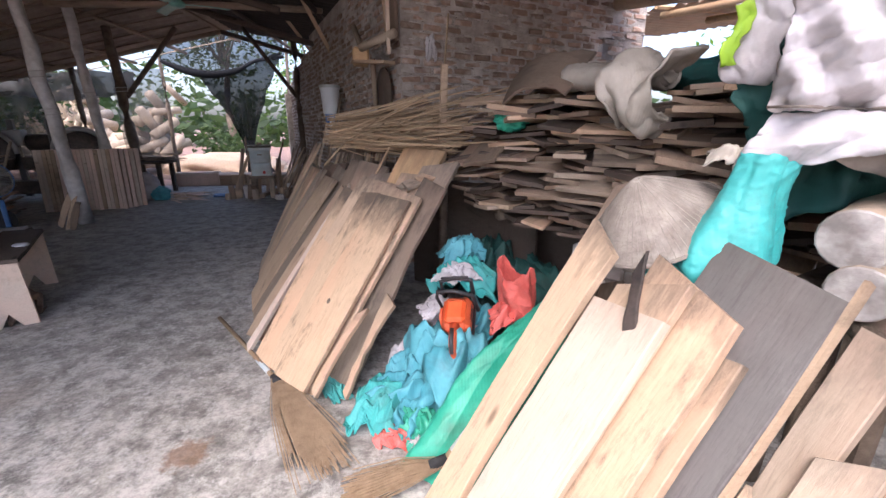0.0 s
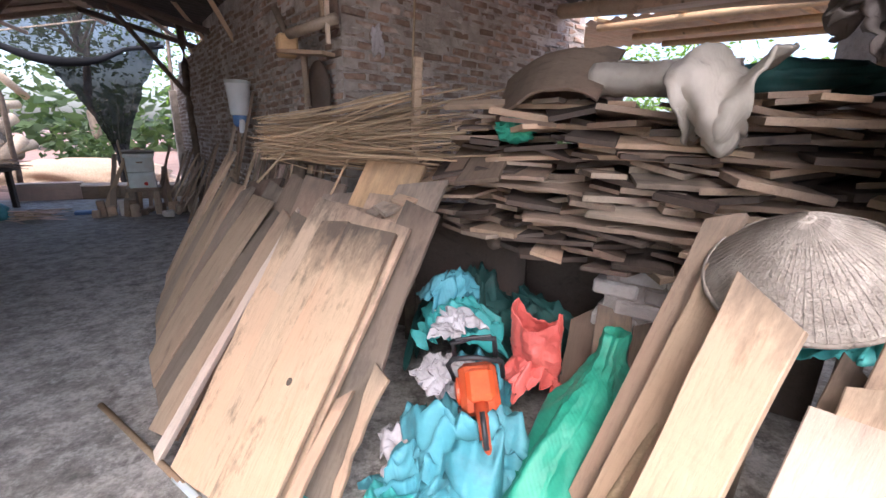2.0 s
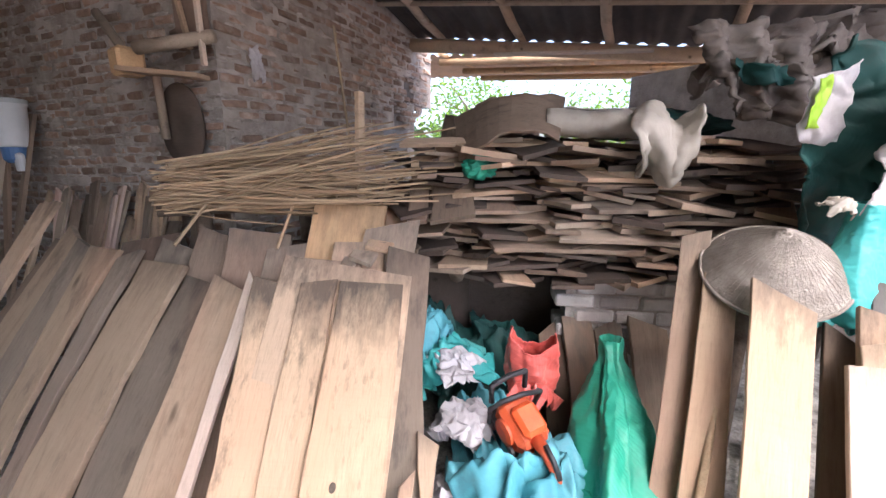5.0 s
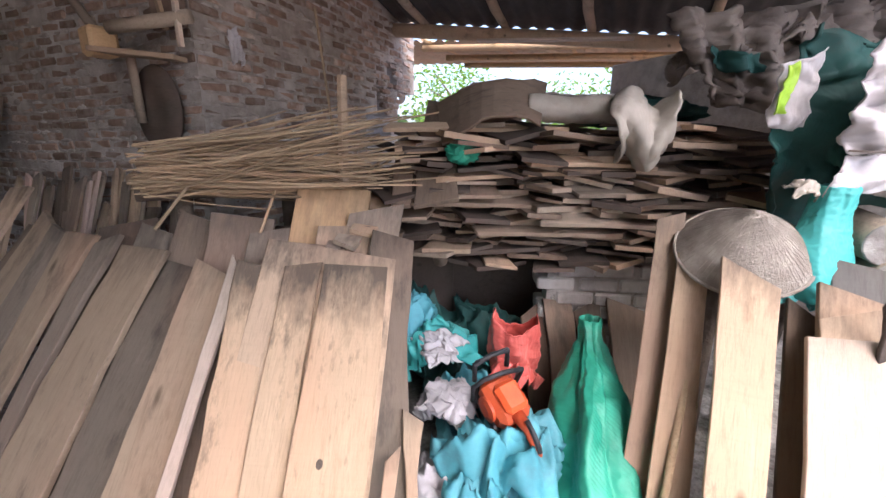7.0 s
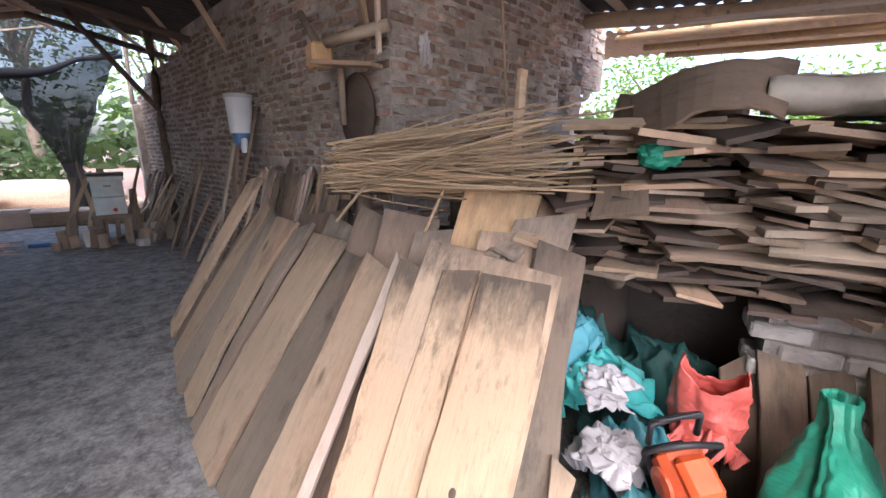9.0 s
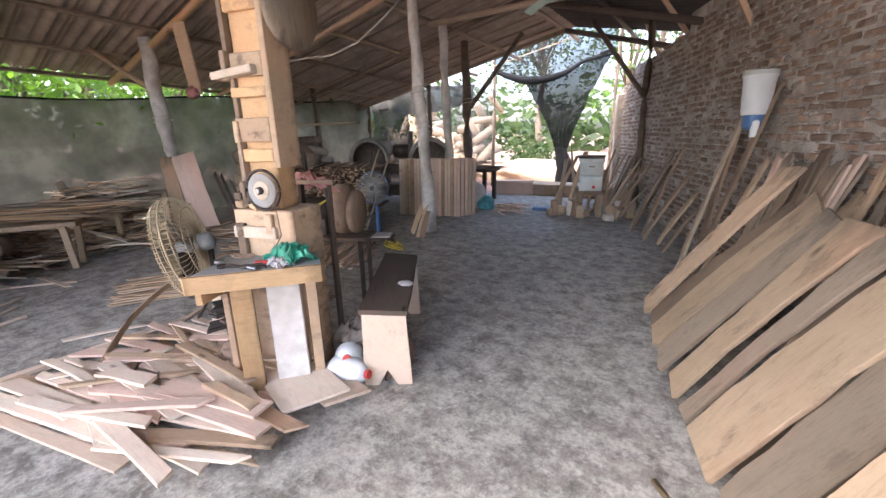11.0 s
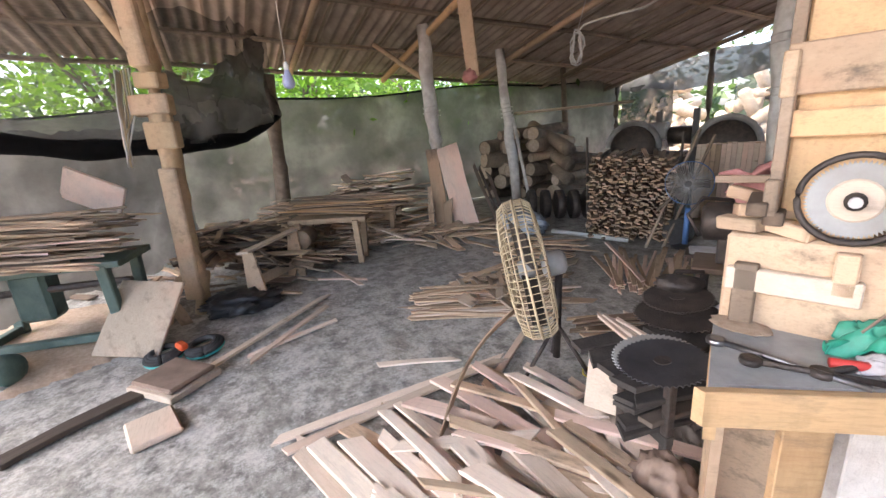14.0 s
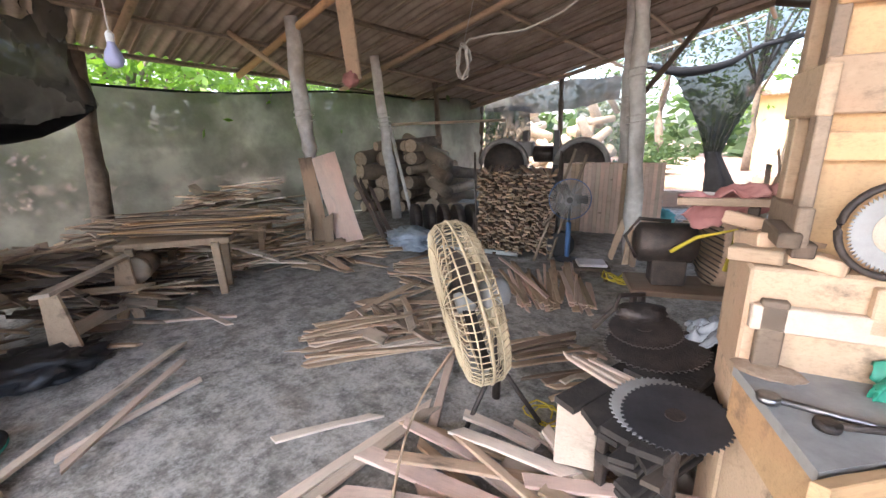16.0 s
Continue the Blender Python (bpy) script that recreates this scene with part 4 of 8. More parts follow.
# ---- boards leaning on the timber stack ----
def plank(foot, top, width, mat, label, group, facing, seed, thick=0.028, wob=0.008, lift=0.0, bow=0.012, skew=1.0):
    f, t = Vector(foot), Vector(top)
    m = span(f, t, facing)
    m = m @ Matrix.Translation((0, 0, lift))
    return solo("plank", board_bm((t - f).length, width, thick, seed, wob, bow, skew=skew), mat, label, "plank", group, at=m)


LG, LF = "planks leaning in a row", (-0.6, -0.62, 0.55)
LEFT_PLANKS = (
    # foot, top, width, material, lift, label
    ((-1.095, 2.26), (-0.575, 2.80, 0.985), 0.17, MOULDY, 0.052, "pale sawn plank with black mould at its cracked top, leaning"),
    ((-0.93, 2.13), (-0.33, 2.66, 1.055), 0.55, PALE, 0.018, "wide pale plank showing above the front one, leaning"),
    ((-0.60, 2.02), (-0.04, 2.62, 1.08), 0.20, GREY, 0.015, "narrow greyish plank with a rough bark edge, leaning"),
    ((-0.52, 1.92), (-0.28, 2.19, 0.46), 0.055, TAN, 0.04, "short narrow offcut leaning on the planks"),
    ((-0.66, 1.93), (-0.42, 2.14, 0.40), 0.05, PALE, 0.075, "short pale batten leaning on the planks"),
    ((-1.24, 2.40), (-0.64, 2.93, 0.97), 0.05, CREAM, 0.06, "thin pale batten leaning between planks"),
    ((-1.29, 2.55), (-0.70, 3.02, 0.96), 0.24, TAN, 0.03, "brown plank with a pale edge, leaning"),
    ((-1.43, 2.84), (-0.78, 3.22, 0.95), 0.24, GREY, 0.01, "dark weathered plank with live edges, leaning"),
    ((-1.56, 3.15), (-0.90, 3.40, 1.02), 0.27, TAN, 0.03, "weathered brown plank with grey streaks, leaning"),
    ((-1.66, 3.44), (-1.02, 3.55, 1.06), 0.10, GREY, 0.02, "narrow grey plank leaning in the row"),
    ((-1.74, 3.70), (-1.10, 3.68, 1.08), 0.17, TAN, 0.03, "brown plank standing on edge, leaning"),
    ((-1.86, 3.98), (-1.18, 3.86, 1.08), 0.18, GREY, 0.02, "grey dusty plank leaning in the row"),
    ((-1.95, 4.30), (-1.22, 4.08, 1.10), 0.20, TAN, 0.02, "dusty brown plank leaning in the row"),
    ((-2.10, 4.85), (-1.32, 4.55, 1.25), 0.17, PALE, 0.03, "pale rough plank leaning on the brick wall"),
    ((-2.02, 4.62), (-1.30, 4.35, 1.05), 0.15, OLD, 0.01, "old dusty plank, leaning"),
    ((-0.80, 2.36), (-0.14, 2.98, 1.30), 0.36, ORANGE, -0.03, "golden plank end showing above the others"),
    ((-0.66, 2.30), (-0.02, 2.78, 1.20), 0.26, GREY, -0.015, "grey mould-stained plank behind others"),
    ((-0.98, 2.40), (-0.42, 3.02, 1.12), 0.28, GREY, -0.02, "grey plank end behind the pale planks"),
    ((-0.78, 2.25), (-0.18, 2.82, 1.12), 0.25, PALE, 0.0, "short pale plank end behind others"),
    ((-0.90, 2.22), (-0.34, 2.84, 1.05), 0.30, PALE, 0.01, "pale plank end with black streaks"),
    ((-1.05, 2.55), (-0.54, 3.18, 1.18), 0.30, OLD, -0.03, "dark old plank behind the row"),
    ((-1.20, 2.70), (-0.66, 3.32, 1.16), 0.28, OLD, -0.04, "dusty old plank behind the row"),
    ((-1.32, 2.90), (-0.82, 3.45, 1.10), 0.26, GREY, -0.04, "dusty grey plank behind the row"),
    ((-1.45, 3.15), (-0.95, 3.62, 1.14), 0.28, OLD, -0.04, "old brown plank behind the row"),
)
# two more boards lie flush beside the first, parted from it by narrow cracks
for k, (f, t, w, label) in enumerate((((-0.985, 2.16), (-0.445, 2.70, 0.99), 0.145, "narrow golden plank with black mould streaks at its top, leaning"),
                                      ((-0.84, 2.02), (-0.28, 2.555, 0.98), 0.265, "broad golden plank with a knot hole and a mouldy top, leaning"))):
    board = plank((f[0], f[1], 0.02), t, w, MOULDY, label, LG, (-0.5, -0.86, 0.79), 180 + k, lift=0.05 + 0.004 * k, wob=0.004, skew=0.4)
    if k:
        part("knot_hole", lathe([(0.013, 0.0), (0.013, 0.003), (0.008, 0.003)], 12), BARK, board, "dark knot hole", at=pose(0.50, 0.03, 0.024) @ Matrix.Diagonal((1.3, 0.9, 1, 1)))
for k, (f, t, w, mat, lift, label) in enumerate(LEFT_PLANKS):
    plank((f[0], f[1], 0.02), t, w, mat, label, LG, (-0.5, -0.86, 0.79) if k < 6 or k > 14 else (-0.8, -0.55, 0.75), 100 + k, lift=lift, wob=0.004 if mat in (PALE, CREAM, ORANGE) else 0.012, skew=0.3 if w > 0.3 else 1.0)

# old slabs standing against the brick walls
rnd = random.Random(8)
for k in range(34):
    u = 0.25 + 0.05 * k + rnd.uniform(-0.04, 0.04)
    h = rnd.uniform(0.95, 1.35)
    base = C0 + SIDE[0] * u + SIDE[1] * rnd.uniform(0.35, 0.55)
    topp = C0 + SIDE[0] * (u + rnd.uniform(-0.15, 0.05)) + SIDE[1] * rnd.uniform(0.06, 0.2)
    plank((base.x, base.y, 0.02), (topp.x, topp.y, h), rnd.uniform(0.05, 0.13), rnd.choice((TAN, GREY, OLD, PINK)), "dusty narrow slab standing against the brick wall", "slabs against the side wall", (-0.9, -0.4, 0.2), 300 + k, 0.022, 0.01)
for k in range(22):
    u = 1.9 + 0.27 * k + rnd.uniform(-0.1, 0.1)
    h = rnd.uniform(0.6, 1.25) if k > 3 else rnd.uniform(1.2, 2.1)
    base = C0 + SIDE[0] * u + SIDE[1] * rnd.uniform(0.35, 0.7)
    topp = C0 + SIDE[0] * (u + rnd.uniform(-0.2, 0.3)) + SIDE[1] * rnd.uniform(0.05, 0.15)
    plank((base.x, base.y, 0.02), (topp.x, topp.y, h), rnd.uniform(0.04, 0.10), rnd.choice((TAN, GREY, OLD, GREY)), "old pole or slab propped against the brick wall", "slabs against the side wall", (-0.9, -0.4, 0.2), 340 + k, 0.03, 0.008)


# ---- stack of old planks lying flat ----
def flat_stack():
    t = thing("plank_stack", "tall loose stack of dusty old planks lying flat", "plank stack", at=(0.75, 2.35, 0))
    o = Vector((0.75, 2.35, 0))
    r = random.Random(21)
    run = Vector((0.66, -0.75, 0))      # along the stack's face
    back = Vector((0.75, 0.66, 0))      # away from the open floor
    n = 0
    for layer in range(21):
        z = 0.90 + 0.032 * layer
        lo, hi = -0.93 + 0.012 * layer, 1.05
        s = lo
        while s < hi:
            w = r.uniform(0.12, 0.30)
            sag = 0.07 * math.sin(math.pi * min(1, max(0, (s + 0.75) / 1.1))) * (1 - layer / 21)
            ln = r.uniform(0.9, 1.5)
            start = o + run * (s + w / 2) + back * (-0.02 + r.uniform(-0.13, 0.16) - 0.004 * layer) - o
            yaw = math.degrees(math.atan2(back.y, back.x)) + r.uniform(-30, 30)
            m = pose(start.x, start.y, z - sag + r.uniform(-0.012, 0.012), r.uniform(-13, 13), r.uniform(-7, 5), yaw)
            part("plank", board_bm(ln, w, r.uniform(0.016, 0.03), 500 + n, 0.016, r.uniform(-0.03, 0.05), steps=6), r.choice((OLD, DARK, GREY, OLD, TAN, DARK, OLD, DARK)), t, at=m)
            n += 1
            s += w * r.uniform(0.75, 1.15)
    # long boards lying along the face
    for k, (s0, s1, z, out, mat) in enumerate(((-0.55, 0.35, 1.34, 0.06, TAN), (-0.1, 0.55, 1.43, 0.1, TAN), (0.15, 0.72, 1.27, 0.08, GREY), (-0.7, 0.0, 1.22, 0.08, OLD), (0.0, 0.8, 1.13, 0.09, GREY), (0.45, 1.3, 1.52, 0.0, TAN), (0.55, 1.35, 1.46, -0.02, GREY), (-0.8, 0.2, 1.5, 0.0, TAN), (0.1, 0.9, 1.40, 0.05, OLD), (-0.35, 0.4, 1.05, 0.08, OLD), (0.3, 1.0, 1.2, 0.07, OLD))):
        a, b = run * s0 - back * out + Vector((0, 0, z)), run * s1 - back * (out - 0.05) + Vector((0, 0, z + r.uniform(-0.04, 0.04)))
        part("plank", board_bm((b - a).length, r.uniform(0.09, 0.16), 0.022, 700 + k, 0.008), mat, t, at=span(a, b, (-0.2, -0.2, 1)))
    for k in range(7):
        a = run * r.uniform(-0.4, 0.8) - back * r.uniform(-0.1, 0.1) + Vector((0, 0, 1.585 + 0.02 * (k % 2)))
        part("plank", board_bm(r.uniform(0.7, 1.2), r.uniform(0.1, 0.2), 0.022, 720 + k, 0.01), r.choice((TAN, GREY, TAN)), t, at=pose(a.x, a.y, a.z, r.uniform(-4, 4), r.uniform(-3, 3), 41 + r.uniform(-25, 25)))
    # bearers under the stack, and the posts at its back
    for s in (-0.55, 0.15, 0.95):
        a = run * s + Vector((0, 0, 0.86))
        part("bearer", T([a, a + back * 1.3], 0.045, 8), BARK, t, smooth=True)
    for s in (-0.7, 0.3, 1.1):
        for d in (0.55, 1.25):
            a = run * s + back * d
            part("leg", T([(a.x, a.y, 0), (a.x, a.y, 0.86)], 0.05, 7), BARK, t)
    return t


flat_stack()


def brick_pier():
    t = thing("brick_pier", "low pier of limewashed bricks under the plank stack", "brick pier", at=(1.02, 2.16, 0))
    m0 = span((0, 0, 0), (0.66, -0.75, 0))
    rr = random.Random(4)
    me = mesh_of(B(0.21, 0.11, 0.075, None, 0.01), WHITEBRICK, name="pier_brick")
    for r in range(10):
        for c in range(3):
            for d in range(2):
                ob = part("brick", me, WHITEBRICK, t)
                ob.matrix_local = m0 @ pose(-0.2 + 0.225 * c + (0.1 if r % 2 else 0) + rr.uniform(-0.01, 0.01), 0.12 * d + rr.uniform(-0.008, 0.008), 0.04 + 0.086 * r, rr.uniform(-2, 2), rr.uniform(-2, 2), rr.uniform(-3, 3))
    part("mortar", B(0.66, 0.2, 0.84, m0 @ Matrix.Translation((0.08, 0.06, 0.42))), MORTAR, t)


brick_pier()
# added dark panels that stand in for deep shade in the hollow
solo("hollow_back", B(1.9, 0.03, 0.86, span((0.62, 3.32, 0.43), (1.9, 1.9, 0.43)) @ Matrix.Translation((0.9, 0.1, 0)), 0.004), DARK, "added dark panel standing in for the shade under the stack", "boards", kind="structure")
solo("hollow_back", B(1.25, 0.03, 1.0, pose(0.22, 3.38, 0.5, 0, 0, -38), 0.004), DARK, "added dark panel standing in for the shade beside the stack", "boards", kind="structure")
for k, (f, tp, w) in enumerate((((0.62, 1.98), (0.86, 2.28, 0.62), 0.16), ((0.70, 1.86), (0.98, 2.14, 0.60), 0.15), ((0.78, 1.72), (1.10, 1.98, 0.62), 0.2), ((0.55, 2.10), (0.78, 2.4, 0.55), 0.13))):
    plank((f[0], f[1], 0.02), tp, w, OLD, "dark brown board leaning below the brick pier", "boards below the pier", (-0.6, -0.6, 0.5), 480 + k)


# ---- bamboo sticks on the stack ----
def bamboo_bundle():
    t = thing("bamboo_bundle", "loose bundle of thin dry split-bamboo sticks", "bamboo sticks", at=(-0.2, 3.3, 1.3))
    r = random.Random(3)
    for k in range(210):
        z = 0.02 + 0.24 * r.random() ** 1.2
        x0 = -0.66 + r.uniform(-0.1, 0.22) + 0.3 * abs(z - 0.1)
        y0 = r.uniform(-0.2, 0.14)
        ln = r.uniform(0.6, 1.3)
        yaw = -10 + r.gauss(0, 21)
        dz = r.uniform(-0.12, 0.22)
        a = Vector((x0, y0 + 0.14, z - 0.04))
        b = a + Vector((ln * math.cos(radians(yaw)), ln * math.sin(radians(yaw)), dz))
        mid = (a + b) / 2 + Vector((0, 0, -0.012))
        part("stick", T([a, mid, b], r.uniform(0.003, 0.0055), 5), BAMBOO, t)
    for a, b in (((0.2, -0.12, -0.06), (0.98, -0.42, 0.46)), ((0.25, -0.1, 0.0), (0.62, -0.14, 0.18)), ((0.12, -0.2, -0.08), (0.34, 0.0, 0.36)), ((0.17, -0.18, 0.05), (0.24, 0.12, 0.95)), ((-0.55, -0.1, 0.02), (-0.7, -0.16, -0.14)), ((-0.16, -0.2, 0.06), (-0.3, -0.24, -0.2)), ((0.05, -0.2, 0.1), (0.0, -0.25, -0.25)), ((0.16, -0.15, 0.1), (0.2, -0.12, -0.2))):
        part("stick", T([a, b], 0.0075, 6), BAMBOO, t)
    return t


bamboo_bundle()
solo("upright_batten", B(0.05, 0.03, 0.78, pose(-0.0, 3.12, 1.47, 2, 1, 20), 0.003), TAN, "brown batten standing up through the bamboo", "batten")
bsup = thing("bamboo_support", "rough rack of crossed poles holding the bamboo bundle", "rack", at=(-0.3, 3.45, 0))
for k, (a, b) in enumerate((((-0.5, 0.15, 0), (-0.4, 0.1, 1.28)), ((0.3, -0.1, 0), (0.3, -0.1, 1.28)), ((0.2, 0.25, 0), (0.2, 0.25, 1.28)), ((-0.6, 0.15, 1.27), (0.7, -0.15, 1.27)))):
    part("pole", T([a, b], 0.04, 7), BARK, bsup, smooth=True)
rnd = random.Random(14)
for k in range(12):
    x, y, z = -0.35 + 0.05 * k, 3.05 + rnd.uniform(-0.15, 0.15), 1.02 + 0.02 * k
    plank((x - 0.25, y - 0.2, z - 0.1), (x + 0.35, y + 0.35, z + rnd.uniform(0.0, 0.12)), rnd.uniform(0.06, 0.13), rnd.choice((OLD, GREY, TAN)), "dark old offcut under the bamboo sticks", "offcuts under the bamboo", (0, -0.3, 1), 380 + k, 0.02)
for k, (a, b, w, mat) in enumerate((((0.22, 2.6, 1.22), (0.85, 3.25, 1.78), 0.22, OLD), ((0.1, 2.75, 1.2), (0.6, 3.3, 1.62), 0.10, OLD), ((0.15, 2.92, 1.60), (0.72, 2.42, 1.58), 0.06, TAN), ((0.32, 2.85, 1.55), (0.95, 2.6, 1.6), 0.12, GREY))):
    plank(a, b, w, mat, "old plank laid over the stack", "planks on the stack", (-0.5, -0.4, 1), 395 + k, 0.025)

# ---- cloths and sheets on top of the stack ----
def roll_bm(p0, p1, r, seed, turns=2.2):
    """A rolled cloth: a spiral cross-section drawn along its length."""
    a, b = Vector(p0), Vector(p1)
    m = span(a, b)
    ln = (b - a).length

    def f(u, v):
        ang = v * turns * math.tau
        rad = r * (0.42 + 0.58 * v) * (1 + 0.06 * math.sin(u * 9 + ang))
        return m @ Vector((u * ln, rad * math.cos(ang), rad * math.sin(ang) * 0.8))
    return sheet_bm(f, 22, 60, 0.006, 0.012, 6.0, seed)


def cloth_fold(centre, size, seed, mat, label, category="cloth", fold=0.22, freq=2.0, flat=0.0, rot=(0, 0, 0), stretch=(1, 1, 1), detail=4, name="folded_cloth"):
    return solo(name, blob_bm(size, seed, fold, freq, detail, flat, stretch), mat, label, category, at=pose(*centre, *rot), smooth=True)


solo("cloth_roll", roll_bm((0.70, 2.42, 1.69), (1.02, 1.98, 1.67), 0.095, 2), BEIGE, "thick beige felt cloth rolled up on the stack", "cloth roll", smooth=True)


def felt(u, v):
    a = v * 1.15 * math.tau
    return (0.88 + 0.2 * (u - 0.5) * (1 - 0.55 * v) + 0.11 * math.cos(a) - 0.05 * v, 1.89 - 0.24 * (u - 0.5) * (1 - 0.5 * v) + 0.06 * math.cos(a), 1.70 - 0.30 * v + 0.06 * math.sin(a) + 0.05 * math.sin(u * 7))


solo("felt_cloth", sheet_bm(felt, 34, 40, 0.012, 0.025, 4.0, 7), BEIGE, "beige felt cloth hanging in a fold from the stack", "cloth", smooth=True)
cloth_fold((0.92, 2.9, 1.66), (0.3, 0.2, 0.18), 5, BROWNC, "curved brown bark sheet lying on the stack", "bark sheet", 0.12, 1.2, rot=(10, 20, 30), name="bark_sheet")
solo("wood_sheet", board_bm(0.55, 0.30, 0.015, 77, 0.03, 0.10), OLD, "bowed tan sheet of wood on the stack", "wood sheet", at=span((0.40, 2.78, 1.62), (0.72, 2.36, 1.70), (-0.5, -0.4, 0.6)))
cloth_fold((1.45, 2.25, 1.70), (0.35, 0.14, 0.07), 6, DARKGREEN, "dark green tarpaulin folded over the planks", "tarpaulin", 0.3, 1.8, rot=(0, 0, -48))
cloth_fold((0.42, 2.62, 1.475), (0.08, 0.06, 0.05), 9, GREENC, "scrap of green cloth between planks", "cloth scrap", 0.35, 2.0)


def sack_drape(u, v):
    """Sacks hanging over the pole at the right end."""
    x = lerp(1.28, 2.2, u)
    y = lerp(1.98, 0.72, u)
    z = 2.15 - 0.42 * v - 0.1 * math.sin(u * 6) * v
    fold = 0.035 * tri_wave(u * 9 + 0.5 * v)
    return (x - 0.25 * v * math.sin(u * 3.1) + fold, y - 0.2 * v + fold, z)


hk = thing("hanging_sack", "dirty white woven sacks with green print draped over a pole", "sack")
part("sheet", sheet_bm(sack_drape, 70, 44, 0.006, 0.036, 6.0, 12), BROWNSACK, hk, smooth=True)


def sack_print(u, v):
    p = Vector(sack_drape(0.04 + 0.17 * u, 0.48 + 0.16 * v))
    return p + Vector((-0.05, -0.05, 0.0))


part("printed_band", sheet_bm(sack_print, 16, 8, 0.002, 0.03, 6.0, 12), DARKGREEN, hk, "faded dark green printed band", smooth=True)
solo("draped_sack", crumple_bm((0.2, 0.16, 0.13), 31, 50, 8), BROWNSACK, "muddy crumpled sack on the stack", "sack", at=pose(1.52, 1.85, 1.93, 0, 0, -40), smooth=True)
solo("draped_sack", crumple_bm((0.24, 0.17, 0.14), 32, 50, 8), BROWNSACK, "grey-brown crumpled sack hung high", "sack", at=pose(1.62, 1.55, 1.98, 0, 10, -60), smooth=True)
solo("draped_sack", crumple_bm((0.3, 0.25, 0.16), 33, 50, 8), BROWNSACK, "white woven sack hung over a pole", "sack", at=pose(1.95, 1.15, 2.02, 0, 0, -60), smooth=True)


def white_sack(u, v):
    """The upper sack: a flat sheet with long slanting creases, hung over the pole."""
    a, b = Vector((0.93, 1.21, 1.84)).lerp(Vector((1.55, 0.62, 1.86)), u), Vector((0.915, 1.215, 1.475)).lerp(Vector((1.5, 0.60, 1.44)), u)
    p = a.lerp(b, v)
    k = 0.05 * tri_wave(u * 3.1 + v * 0.8) * (0.35 + v) + 0.022 * tri_wave(u * 6.2 - v * 1.7) + 0.016 * tri_wave(u * 3.0 + v * 4.1) + 0.05 * math.sin(math.pi * v)
    return p + Vector((-0.65, -0.7, 0)) * k


def sack_flap(u, v):
    """The lower flap, folded back on itself along a brown-stained crease."""
    a = Vector((0.93, 1.215, 1.47)).lerp(Vector((1.5, 0.62, 1.45)), u)
    b = Vector((0.875, 1.245, 1.315 if u < 0.2 else 1.315 + 0.16 * (u - 0.2))).lerp(Vector((1.45, 0.6, 1.42)), u)
    p = a.lerp(b, v)
    return p + Vector((-0.65, -0.7, 0)) * (0.045 * math.sin(math.pi * v) + 0.018 * tri_wave(u * 3.4 + v))


def sack_hem(u, v):
    a = Vector((0.97, 1.17, 1.42)).lerp(Vector((1.5, 0.66, 1.44)), u)
    b = Vector((0.98, 1.17, 1.365)).lerp(Vector((1.45, 0.64, 1.13)), u)
    return a.lerp(b, v) + Vector((0.03, 0.03, 0)) + Vector((-0.65, -0.7, 0)) * 0.03 * tri_wave(u * 4 + v * 0.6)


ws = thing("white_sack", "white woven plastic sacks with brown stains hanging over a pole", "sack", at=(1.2, 0.95, 1.3))
wsi = ws.matrix_world.inverted()
part("upper_sheet", sheet_bm(lambda u, v: wsi @ white_sack(u, v), 90, 70, 0.005, 0.009, 10.0, 15), WHITEC, ws, smooth=True)
part("folded_flap", sheet_bm(lambda u, v: wsi @ sack_flap(u, v), 70, 34, 0.005, 0.009, 10.0, 18), WHITEC, ws, "folded flap with a reddish brown stain", smooth=True)
part("hem", sheet_bm(lambda u, v: wsi @ sack_hem(u, v), 50, 24, 0.005, 0.010, 8.0, 19), BROWNSACK, ws, "dirty lower hem", smooth=True)
part("seam", T([wsi @ (white_sack(k / 30, 0.97) + Vector((-0.006, -0.007, 0))) for k in range(31)], 0.004, 5), BROWNSACK, ws, "stitched seam", smooth=True)
solo("pale_rag", crumple_bm((0.05, 0.045, 0.035), 7, 22), BEIGE, "small frayed beige rag tucked under the sacks", "rag", at=pose(0.875, 1.29, 1.35, 20, 10, -40), smooth=True)


def lime_sack(u, v):
    return (lerp(0.905, 1.03, u) + 0.015 * math.sin(v * 7), lerp(1.43, 1.33, u), lerp(1.80 + 0.05 * u, 1.56, v))


solo("lime_sack", sheet_bm(lime_sack, 18, 18, 0.005, 0.025, 5.0, 16), WHITEC, "white sack with a lime green print hanging up", "sack", smooth=True)


def lime_print(u, v):
    p = Vector(lime_sack(0.02 + 0.3 * u, 0.05 + 0.75 * v))
    return p + Vector((-0.024, -0.02, 0))


solo("lime_patch", sheet_bm(lime_print, 10, 14, 0.004, 0.02, 5.0, 16), LIME, "lime green printed patch on the sack", "sack print", smooth=True)


def green_drape(u, v):
    return (lerp(1.0, 1.5, u) + 0.04 * math.sin(v * 9 + u * 6), lerp(1.38, 0.98, u) + 0.04 * math.sin(u * 13), lerp(1.92, 1.14 + 0.1 * u, v))


